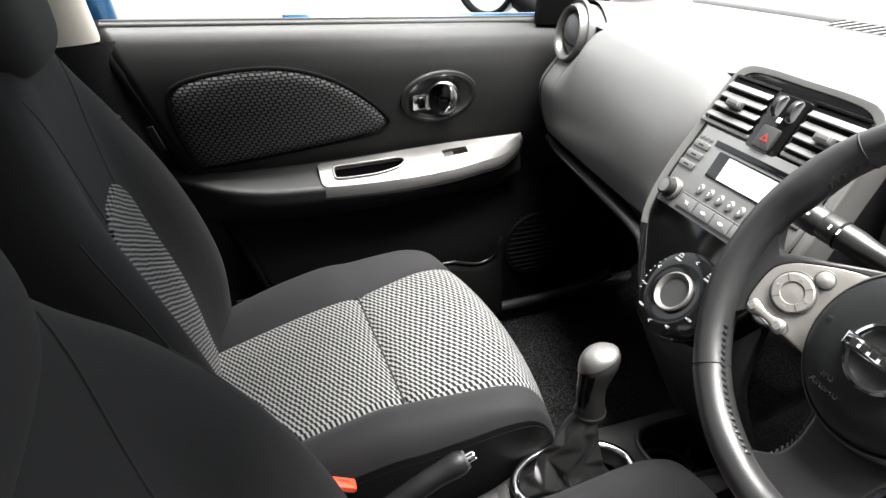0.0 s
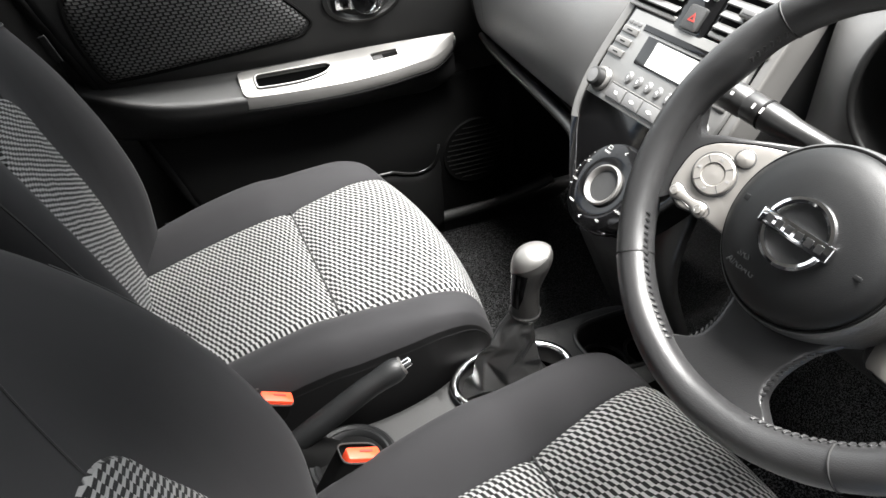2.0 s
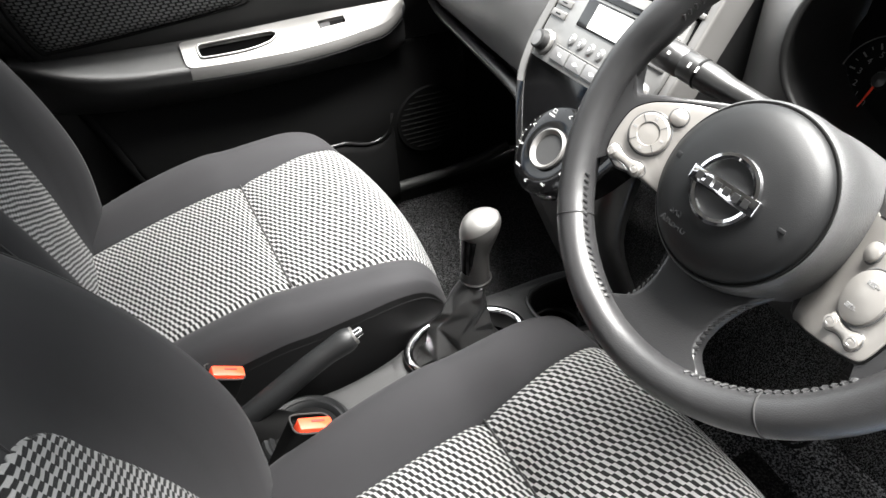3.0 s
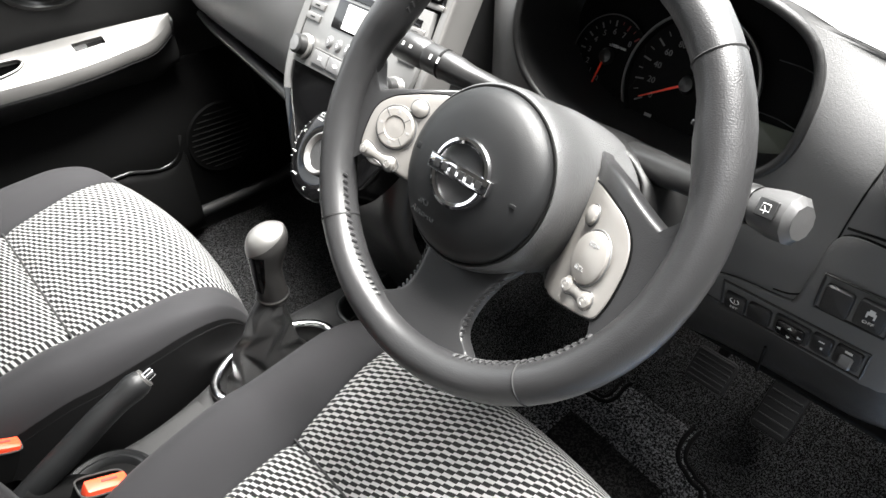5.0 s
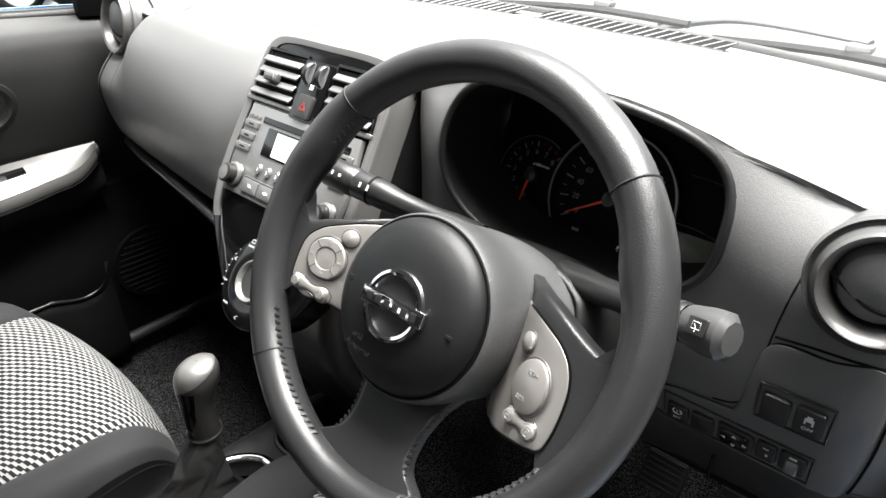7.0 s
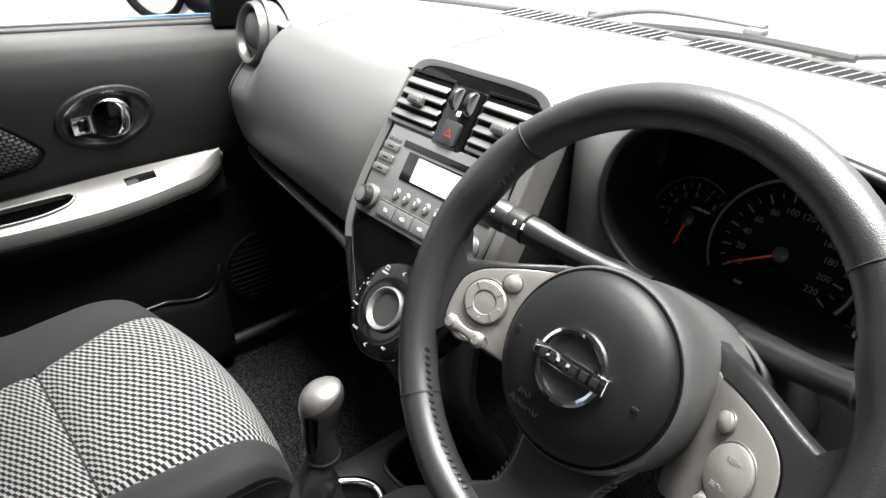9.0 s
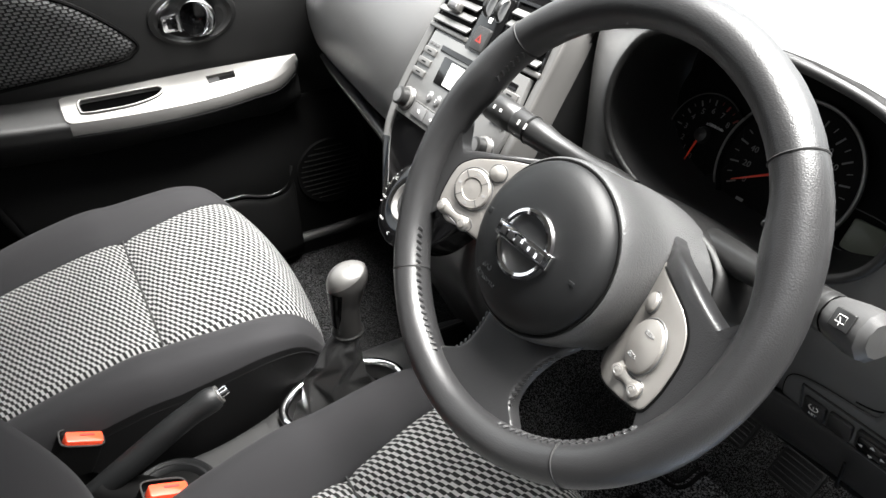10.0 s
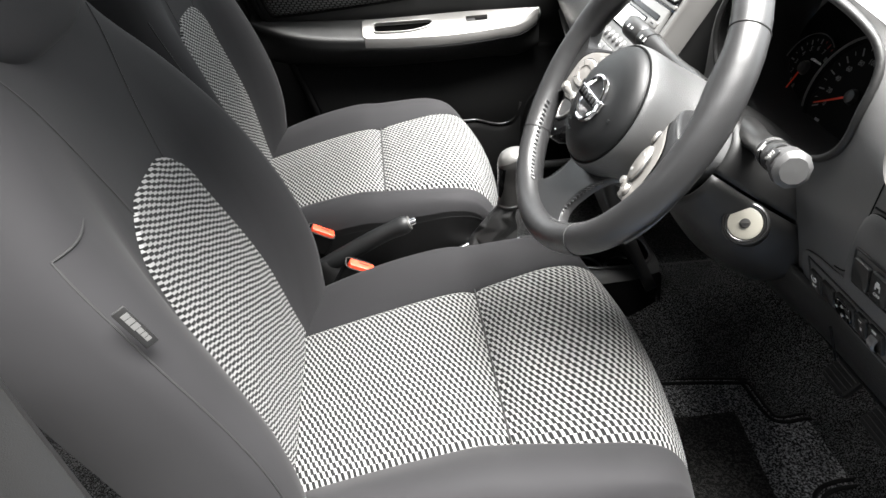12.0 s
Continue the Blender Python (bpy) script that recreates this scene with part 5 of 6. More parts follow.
arc = [(-0.096 + 0.0425 * math.cos(a), 0.0425 * math.sin(a), 0.001) for a in lin(radians(55), radians(290), 50)]
part("rev_arc", tube(arc, 0.0007, 6), SILVER, cl, "fine silver arc")
part("trip_display", prism(rrect(0.050, 0.028, 0.003, 0.098, -0.022), 0.002, 0.0006, z0=-0.004), LCDDARK, cl, "dark olive trip display")
for y in (-0.004, -0.041, 0.043):
    part("panel_line", tube(cr([(0.070, y + 0.003, 0), (0.095, y + 0.002, 0), (0.125, y - 0.005, 0)], 10), 0.0006, 4), KEY, cl)
for k, (x, y) in enumerate(((-0.028, -0.040), (-0.010, -0.047), (0.010, -0.047))):
    part("warning_icon", moved(block(0.008, 0.003, 0.0004, 0.0), T(x, y, -0.001)), GREYPRINT, cl)

# seam lines and switch panel on the fascia
def fline(pts, r=0.0009, n=24, off=0.0):
    return tube([(fascia_x(q.x, q.y) - off, q.x, q.y) for q in cr([(a, b, 0) for a, b in pts], n)], r, 5)


apart("fascia_joint", fline([(-0.5225, 0.958), (-0.519, 0.945), (-0.515, 0.925), (-0.510, 0.880), (-0.507, 0.830), (-0.503, 0.806), (-0.493, 0.794), (-0.478, 0.789)]), DARK, "dark joint in the fascia")
apart("vent_joint", fline([(-0.512, 0.878), (-0.54, 0.881), (-0.569, 0.883), (-0.60, 0.884)], 0.0012), DARK, "dark joint below the side vent")


PANEL_EDGE = [(-0.511, 0.872), (-0.55, 0.877), (-0.590, 0.881), (-0.596, 0.82), (-0.592, 0.745), (-0.584, 0.724), (-0.568, 0.714), (-0.50, 0.712), (-0.44, 0.712), (-0.424, 0.717), (-0.416, 0.732), (-0.418, 0.760), (-0.428, 0.774), (-0.45, 0.781), (-0.488, 0.786), (-0.497, 0.794), (-0.503, 0.83)]
panel_line = [(q.x, q.y) for q in cr([(a, b, 0) for a, b in PANEL_EDGE], 120, closed=True)]


def panel_point(i, k):
    """The panel's face follows the fascia and rolls over at its edge."""
    t, lift = ((0.02, 0.0032), (0.2, 0.0032), (0.4, 0.0032), (0.6, 0.0032), (0.8, 0.0032), (0.92, 0.0032), (0.965, 0.0029), (0.985, 0.0020), (1.0, -0.003))[i]
    y, z = -0.545 + (panel_line[k][0] + 0.545) * t, 0.755 + (panel_line[k][1] - 0.755) * t
    return fascia_x(y, z) - lift, y, z


swp = apart("switch_panel", grid(panel_point, range(9), range(120), cv=True), DASHFRONT, "black switch panel")

apart("panel_joint", tube([(fascia_x(q.x, q.y) - 0.0005, q.x, q.y) for q in cr([(a * 1.003, b - 0.001, 0) for a, b in PANEL_EDGE], 120, closed=True)], 0.0010, 6, closed=True), DARK, "dark joint round the switch panel")


def switch_at(name, y, z, w, h, lab, material=PLASTIC, tilt=0.0, text="", kind=""):
    nx = (fascia_x(y, z + 0.01) - fascia_x(y, z - 0.01)) / 0.02
    m = frame_at((fascia_x(y, z) - 0.003, y, z), (0, -1, 0), (nx, 0, 1)) @ pose(0, 0, 0, 0, 0, tilt)
    o = apart(name, moved(prism(rrect(w, h, 0.003), 0.004, 0.0012), m), material, lab, swp)
    if kind == "blank":
        return
    if text:
        words("print", text, 0.0050, DIALPRINT, o, ainv @ m @ T(0, -h * 0.2, 0.0043))
    if kind == "car":
        part("icon", moved(joined(block(0.010, 0.005, 0.0004, 0), moved(block(0.006, 0.004, 0.0004, 0), T(0, 0.0045, 0)), moved(block(0.002, 0.005, 0.0004, 0), T(-0.004, -0.005, 0)), moved(block(0.002, 0.005, 0.0004, 0), T(0.004, -0.005, 0))), ainv @ m @ T(0, 0.005, 0.0043) @ Matrix.Scale(0.68, 4)), DIALPRINT, o)
    if kind == "tyre":
        part("icon", moved(joined(tube([(0.0055 * math.cos(a), 0.0055 * math.sin(a), 0) for a in lin(radians(125), radians(415), 14)], 0.0008, 4), block(0.0012, 0.006, 0.0004, 0)), ainv @ m @ T(0, 0.0055, 0.0043) @ Matrix.Scale(0.75, 4)), DIALPRINT, o)
    if kind == "cross":
        part("pad", moved(prism(rrect(w * 0.8, h * 0.8, 0.004), 0.002, 0.001, z0=0.004), ainv @ m), GLOSS, o)
        for k in range(4):
            a = radians(90 * k)
            part("arrow", moved(prism([(0.0022, 0), (-0.0015, 0.002), (-0.0015, -0.002)], 0.0003, z0=0.0062), ainv @ m @ T(0.009 * math.cos(a), 0.007 * math.sin(a), 0) @ pose(0, 0, 0, 0, 0, 90 * k)), DIALPRINT, o)
    if kind == "rocker":
        part("icon", moved(joined(moved(block(0.007, 0.002, 0.0004, 0), T(0, 0.010, 0)), moved(block(0.003, 0.005, 0.0004, 0), T(0.002, -0.004, 0))), ainv @ m @ T(0, 0, 0.0043) @ Matrix.Scale(0.7, 4)), DIALPRINT, o)
    if kind == "dial":
        part("thumb_wheel", moved(rev([(0.009, -0.0055), (0.0105, -0.004), (0.0105, 0.004), (0.009, 0.0055)], 24), ainv @ m @ T(0, -0.004, -0.001) @ pose(0, 0, 0, 0, 90, 0)), KEY, o)
        part("icon", moved(block(0.006, 0.003, 0.0004, 0), ainv @ m @ T(0, 0.011, 0.0043)), DIALPRINT, o)


switch_at("blank_switch", -0.5275, 0.816, 0.0215, 0.029, "blank black switch cover", PLASTIC, kind="blank")
switch_at("stability_switch", -0.5525, 0.818, 0.0215, 0.029, "black switch marked OFF", text="OFF", kind="car")
switch_at("tyre_switch", -0.450, 0.747, 0.020, 0.025, "black switch marked SET", text="SET", kind="tyre")
switch_at("blank_switch", -0.473, 0.749, 0.021, 0.025, "blank black switch cover", PLASTIC, kind="blank")
switch_at("mirror_switch", -0.5025, 0.752, 0.031, 0.026, "black mirror adjuster with four arrows", kind="cross")
switch_at("fold_switch", -0.5285, 0.754, 0.017, 0.026, "black rocker switch", kind="rocker")
switch_at("lamp_dial", -0.550, 0.755, 0.021, 0.027, "black lamp levelling dial", kind="dial")


def straight(pts, n=8):
    """Places along a closed line of straight pieces."""
    return [Vector((*p, 0)).lerp(Vector((*q, 0)), k / n) for p, q in zip(pts, pts[1:] + pts[:1]) for k in range(n)]


for y0, y1, z0, z1 in ((-0.513, -0.567, 0.797, 0.836), (-0.436, -0.564, 0.731, 0.770)):
    q = straight([(y0, z0), (y0, z1), (y1, z1 + 0.002), (y1, z0 + 0.002)])
    apart("switch_surround", tube([(fascia_x(p.x, p.y) - 0.0035, p.x, p.y) for p in q], 0.0013, 6, closed=True), PLASTIC, "", swp)
# knee panel below
apart("knee_panel", grid(lambda u, v: (fascia_x(u, 0.72) + curve(v, [0, 0.3, 0.7, 1], [-0.002, 0.006, 0.03, 0.08]) - 0.012 * bumpf(u, -0.30, 0.12), u, 0.735 - 0.105 * v - 0.05 * (u + 0.4) * 0.3), lin(-0.635, -0.15, 40), lin(0, 1, 12), flip=True), PLASTIC, "black knee panel under the column", thick=0.006)
apart("knee_joint", tube([(fascia_x(-0.488, 0.72) - 0.012 + 0.026 * k, -0.488 + 0.004 * k, 0.715 - 0.055 * k) for k in lin(0, 1, 6)], 0.0016, 5), DARK, "dark joint in the knee panel")
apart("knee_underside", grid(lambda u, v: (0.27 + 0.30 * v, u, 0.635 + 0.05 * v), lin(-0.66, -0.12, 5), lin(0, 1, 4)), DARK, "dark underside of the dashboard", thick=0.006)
for y in (-0.50, -0.545):
    apart("fuse_clip", moved(block(0.012, 0.02, 0.003, 0.001), T(0.285, y, 0.636)), KEY, "small pale clip")
apart("right_end", grid(lambda u, v: (0.215 + 0.16 * u, -0.635 - 0.04 * u ** 0.6, 0.60 + 0.36 * v), lin(0, 1, 8), lin(0, 1, 8)), PLASTIC, "black end of the dashboard")


# ---- steering column ----
WHEEL = frame_at((0.0250, -0.303, 0.9125), (0, -1, 0), (0.5, 0, 0.866))
col = thing("steering_column", "black plastic steering column cover with two stalks", "steering column", WHEEL)


def cowl_point(u, v):
    z = -0.100 - 0.167 * u
    c, s = math.cos(v), math.sin(v)
    a = curve(u, [0, 0.25, 0.6, 1], [0.082, 0.097, 0.104, 0.103])
    bt = curve(u, [0, 0.3, 0.7, 1], [0.054, 0.060, 0.056, 0.046])
    bb = curve(u, [0, 0.3, 0.55, 1], [0.06, 0.08, 0.098, 0.105])
    ridge = 1 + 0.014 * math.exp(-(((v - 0.55) / 0.14) ** 2)) + 0.014 * math.exp(-(((v - math.pi + 0.55) / 0.10) ** 2))
    p = 0.78
    return a * ridge * math.copysign(abs(c) ** p, c), (bt if s > 0 else bb) * ridge * math.copysign(abs(s) ** p, s) - 0.012, z


part("upper_cover", grid(cowl_point, lin(0, 1, 20), lin(0.0, math.pi, 65), flip=True), PLASTIC, col, "satin black upper cover", thick=0.003)
part("lower_cover", grid(cowl_point, lin(0, 1, 20), lin(math.pi + 0.02, 2 * math.pi - 0.02, 33), flip=True), PLASTIC, col, "grained black lower cover", thick=0.003)
part("front_plate", prism(oval(0.068, 0.055, 40, 2.6, 0, -0.014), 0.004, z0=-0.104), DARK, col)
ign = Vector((-0.50, -0.70, 0.51)).normalized()
igx = Vector((0.8, -0.6, 0.0))
igx = (igx - ign * igx.dot(ign)).normalized()
ig = WHEEL.inverted() @ frame_at((0.1385, -0.4115, 0.8025), igx, ign.cross(igx)) @ Matrix.Scale(0.80, 4)
lock = part("ignition_lock", moved(rev([(0.034, -0.07), (0.030, -0.002), (0.0285, 0.001), (0.0265, 0.002), (0.0255, 0.0)], 48), ig), SMOOTH, col, "black collar of the ignition lock")
part("lock_face", moved(rev([(0.001, 0.001), (0.0185, 0.001), (0.0215, 0.0)], 48), ig), IVORY, lock, "pale ivory lock face")
part("lock_ring", moved(rev([(0.0225, 0.0005), (0.0240, 0.0015), (0.0252, 0.0005)], 48), ig), SMOOTH, lock)
part("key_slot", moved(joined(rev([(0.001, 0.0045), (0.006, 0.004), (0.0068, 0.001)], 24), moved(block(0.010, 0.0024, 0.002, 0.0004), T(0, 0, 0.0045) @ pose(0, 0, 0, 0, 0, 20))), ig), TITAN, lock)


def stalk(name, root, tip, lab, knob, bars):
    inv = WHEEL.inverted()
    a, b = inv @ Vector(root), inv @ Vector(tip)
    d = (b - a).normalized()
    L = (b - a).length
    m = Matrix.Translation(a) @ d.to_track_quat("Z", "Y").to_matrix().to_4x4()
    so = part(name, moved(rev([(0.015, -0.03), (0.014, 0.0), (0.0125, 0.012), (0.0115, 0.03), (0.0118, L * 0.40), (0.0138, L * 0.5), (0.0145, L * 0.72), (0.0138, L * 0.74)], 28), m), SMOOTH, col, lab)
    part("collar", moved(rev([(0.0143, L * 0.60), (0.0150, L * 0.605), (0.0150, L * 0.615), (0.0143, L * 0.62)], 28), m), DARK, so)
    if knob == "bulb":
        for k in (0.50, 0.54, 0.68):
            part("collar_ring", moved(rev([(0.0132, L * k), (0.0146, L * (k + 0.006)), (0.0146, L * (k + 0.02)), (0.0132, L * (k + 0.026))], 28), m), CONSOLE, so)
        prof = lambda u: curve(u, [0, 0.12, 0.6, 0.86, 1], [0.0132, 0.0150, 0.0178, 0.0176, 0.0120])
        part("end_knob", moved(grid(lambda u, v: (prof(u) * math.cos(v), 0.94 * prof(u) * math.sin(v), L * 0.74 + L * 0.27 * u), (0, 0.12, 0.6, 0.86, 1), [radians(18 + 36 * k) for k in range(10)], cv=True, smooth=42), m), KNOB, so, "faceted grey end knob")
        part("end_cap", moved(rev([(0.0122, L * 1.0098), (0.001, L * 1.014)], 10, smooth=0), m @ pose(0, 0, 0, 0, 0, 18)), KNOB, so)
    else:
        part("end_knob", moved(rev([(0.0138, L * 0.74), (0.0150, L * 0.76), (0.0150, L * 0.98), (0.0130, L * 1.0), (0.001, L * 1.0)], 28), m), SMOOTH, so, "black turning end of the light stalk")
        part("end_button", moved(block(0.016, 0.022, 0.022, 0.005), m @ T(-0.004, 0, L * 0.96)), SMOOTH, so)
    # the printing on the stalk, turned towards the driver
    eye = (inv @ Vector((-0.30, -0.55, 1.19)) - a)
    side = (eye - d * eye.dot(d)).normalized()
    for t, wd, ht in bars:
        c = a + d * (L * t) + side * (0.0156 if t < 0.74 else 0.0176)
        mm = frame_at(c, d, side.cross(d))
        part("print", moved(block(wd, ht, 0.0006, 0.0), mm), DIALPRINT, so)
    if knob == "bulb":
        mm = frame_at(a + d * (L * 0.885) + side * 0.0172, d, side.cross(d))
        pad = part("button", moved(block(0.015, 0.013, 0.0024, 0.001), mm), SMOOTH, so, "dark wash button on the knob")
        icon = joined(tube([(-0.0035, -0.002, 0), (0.0035, -0.002, 0), (0.003, 0.0028, 0), (-0.003, 0.0028, 0)], 0.00035, 4, closed=True), tube([(0, -0.004, 0), (0, -0.001, 0), (-0.0015, 0.0012, 0)], 0.0003, 4))
        part("icon", moved(icon, mm @ T(0, 0, 0.0014)), DIALPRINT, pad)


stalk("light_stalk", (0.130, -0.240, 0.897), (0.110, -0.092, 0.918), "black light stalk with white symbols", "flat", [(0.60, 0.0022, 0.006), (0.66, 0.0022, 0.005), (0.82, 0.003, 0.003), (0.88, 0.002, 0.004)])
stalk("wiper_stalk", (0.145, -0.375, 0.885), (0.110, -0.500, 0.914), "black wiper stalk with a grey knob", "bulb", [(0.60, 0.0016, 0.010), (0.64, 0.0016, 0.006)])

# ---- steering wheel ----
sw_ = thing("steering_wheel", "black leather steering wheel with silver spoke panels and chrome badge", "steering wheel", WHEEL)
R0 = 0.1705


def rim_point(u, v):
    # thicker at the thumb rests
    bump = sum(math.exp(-(((((u - c + math.pi) % (2 * math.pi)) - math.pi) / 0.16) ** 2)) for c in (radians(24), radians(156)))
    rx, rz = 0.0158 + 0.0022 * bump, 0.0182 + 0.001 * bump
    wrinkle = 0.00025 * math.sin(37 * u + 3 * v) * math.sin(23 * u)
    r = R0 - 0.0022 * bump + (rx + wrinkle) * math.cos(v)
    return r * math.cos(u), r * math.sin(u), (rz + wrinkle) * math.sin(v)


rim = part("rim", grid(rim_point, lin(0, 2 * math.pi, 161)[:-1], lin(0, 2 * math.pi, 29)[:-1], cu=True, cv=True, flip=True), LEATHER, sw_, "black grained leather rim")
for a in (42, 138, 222, 309):
    u = radians(a)
    part("rim_joint", tube([rim_point(u, v) for v in lin(0, 2 * math.pi, 29)[:-1]], 0.0009, 5, closed=True), THREAD, rim, "fine joint in the leather")
# stitches along the inner side of the rim
for k in range(160):
    u = 2 * math.pi * k / 160
    if any(abs(((u - radians(c) + math.pi) % (2 * math.pi)) - math.pi) < w for c, w in ((0, 0.50), (180, 0.50), (270, 0.28), (85, 0.95))):
        continue
    a, b = Vector(rim_point(u - 0.008, math.pi - 0.42)), Vector(rim_point(u + 0.008, math.pi - 0.20))
    part("stitch", tube([a, (a + b) / 2 * 0.9945, b], 0.0016, 5), LEATHER, rim)

HX, HY = -0.0035, -0.0193
HUBR = ([0, 0.06, 0.16, 0.36, 0.55, 0.75, 1], [0.0675, 0.0708, 0.0735, 0.0750, 0.0765, 0.0790, 0.0800], [0.003, 0.002, -0.008, -0.035, -0.058, -0.082, -0.108])
HUBLOW = [0.0675, 0.0708, 0.0735, 0.0745, 0.0740, 0.0725, 0.0700]


def hub_point(u, v):
    # wider towards the back over the upper half
    k = min(1, max(0, (math.sin(v) + 0.25) / 0.5))
    r = curve(u, HUBR[0], HUBR[1]) * k + curve(u, HUBR[0], HUBLOW) * (1 - k)
    return r * math.cos(v) * (1 + (0.13 if math.cos(v) > 0 else 0.03) * k * max(0, u - 0.5) * 2), r * math.sin(v) * (1 - 0.12 * u * max(0, math.sin(v))), curve(u, HUBR[0], HUBR[2])


part("hub_shell", moved(grid(hub_point, lin(0, 1, 24), lin(0, 2 * math.pi, 97)[:-1], cv=True), T(HX, HY, 0)), HUB, sw_, "grained hub shell, coloured paler for the light it faces")
pad = part("airbag_pad", moved(rev([(0.001, 0.0235), (0.025, 0.0228), (0.045, 0.0195), (0.058, 0.0145), (0.065, 0.009), (0.0672, 0.004), (0.0672, -0.004)], 72), T(HX, HY, 0)), PAD, sw_, "round black airbag cover")
part("pad_joint", moved(tube([(0.0682 * math.cos(a), 0.0682 * math.sin(a), 0.0030) for a in lin(0, 2 * math.pi, 73)[:-1]], 0.0013, 6, closed=True), T(HX, HY, 0)), DARK, sw_)
bm_ = T(HX + 0.001, HY - 0.001, 0.0238)
badge = part("badge_ring", moved(rev([(0.0275, -0.001), (0.0268, 0.0022), (0.0245, 0.0030), (0.0222, 0.0022), (0.0215, -0.001)], 56), bm_), CHROME, sw_, "chrome ring badge")
part("badge_bar", moved(prism(rrect(0.061, 0.0125, 0.0015), 0.005, 0.0015, z0=-0.0015), bm_), CHROME, badge, "chrome bar across the badge")
for k in range(6):
    part("bar_relief", moved(block(0.0058, 0.0060, 0.0006, 0.0002), bm_ @ T(-0.0215 + 0.0086 * k, 0, 0.0037)), SMOOTH, badge)
# embossed writing on the pad
def pad_z(x, y):
    return curve(math.hypot(x, y), [0, 0.025, 0.045, 0.058, 0.065], [0.0235, 0.0228, 0.0195, 0.0145, 0.009])


for text, x, y, size in (("SRS", -0.024, -0.034, 0.0085), ("AIRBAG", -0.022, -0.043, 0.0085)):
    z = pad_z(x, y)
    m = T(HX + x, HY + y, z - 0.0002) @ pose(0, 0, 0, math.degrees(math.atan((pad_z(x, y - 0.004) - pad_z(x, y + 0.004)) / 0.008)), math.degrees(math.atan((pad_z(x - 0.004, y) - pad_z(x + 0.004, y)) / 0.008)), 0)
    words("embossed_word", text, size, PAD, pad, m, depth=0.0004)
for x, y, w, h in ((-0.052, 0.002, 0.005, 0.005), (0.050, -0.004, 0.007, 0.003)):
    part("embossed_mark", moved(block(w, h, 0.0008, 0.0003), T(HX + x, HY + y, pad_z(x, y))), PAD, pad)


def spoke_z(x):
    """The spokes fall back towards the hub."""
    return curve(abs(x), [0.04, 0.062, 0.076, 0.09, 0.108, 0.13, 0.16], [-0.066, -0.050, -0.031, -0.0165, -0.007, -0.003, -0.001])


def bottom_z(x, y=-0.1):
    return curve(-y, [0.07, 0.09, 0.12, 0.16], [-0.034, -0.024, -0.014, -0.002])


def spoke_sheet(ctrl, centre, lift, height, bev, material, name, lab, fall, n=80):
    """A rounded sheet over an outline, laid on the fall of the spoke."""
    line = cr([(a, b, 0) for a, b in ctrl], n, closed=True)
    c = Vector((*centre, 0))
    prof = [(0.0, 0.0), (0.25, 0.0), (0.5, 0.0), (0.7, 0.0), (0.82, 0.0), (0.9, 0.0), (0.95, -0.15), (0.98, -0.45), (1.0, -1.0), (1.0, -1.0 - height / bev)]

    def f(i, k):
        t, h = prof[i]
        q = line[k]
        d = (q - c).length
        p = c + (q - c) * (t if i < 5 else 1 - (1 - t) * min(1, 10 * bev / max(d, 0.01)))
        return p.x, p.y, fall(p.x, p.y) + lift + h * bev

    area = sum(p.x * q.y - q.x * p.y for p, q in zip(line, line[1:] + line[:1]))
    return part(name, grid(f, range(len(prof)), range(n), cv=True, smooth=50, flip=area < 0), material, sw_, lab)


fall = lambda x, y: spoke_z(x)
# (inner end, top edge, into the rim, lower edge) of the leather and of the silver panel, for either side
SPOKES = {
    1: (((0.046, 0.030), (0.062, 0.0305), (0.078, 0.0295), (0.0955, 0.0262), (0.1116, 0.0205), (0.1332, 0.0110), (0.1485, 0.0065), (0.1555, 0.0105), (0.163, 0.030), (0.174, 0.01), (0.172, -0.04), (0.163, -0.075), (0.1495, -0.098), (0.1385, -0.0985), (0.1335, -0.086), (0.1315, -0.073), (0.1275, -0.0665), (0.10, -0.070), (0.074, -0.0745), (0.05, -0.076), (0.044, -0.02)),
        ((0.058, 0.0125), (0.070, 0.0138), (0.082, 0.0136), (0.0954, 0.0113), (0.1126, 0.0050), (0.1235, -0.0030), (0.1302, -0.0130), (0.1335, -0.0265), (0.1335, -0.0455), (0.1315, -0.059), (0.1285, -0.0665), (0.121, -0.0695), (0.10, -0.0725), (0.074, -0.0765), (0.058, -0.076), (0.054, -0.03))),
    -1: (((0.046, 0.036), (0.060, 0.0370), (0.0714, 0.0350), (0.088, 0.0268), (0.105, 0.0190), (0.1266, 0.0115), (0.141, 0.0060), (0.151, 0.0095), (0.163, 0.030), (0.174, 0.01), (0.172, -0.03), (0.164, -0.056), (0.155, -0.072), (0.1475, -0.064), (0.1425, -0.0545), (0.133, -0.0525), (0.118, -0.0545), (0.095, -0.0535), (0.072, -0.060), (0.05, -0.070), (0.044, -0.02)),
         ((0.056, 0.029), (0.071, 0.0275), (0.087, 0.0215), (0.1087, 0.0115), (0.1245, 0.0030), (0.1365, -0.0105), (0.1395, -0.0335), (0.1365, -0.0480), (0.1225, -0.0565), (0.109, -0.0555), (0.096, -0.0545), (0.076, -0.060), (0.060, -0.066), (0.054, -0.03))),
}
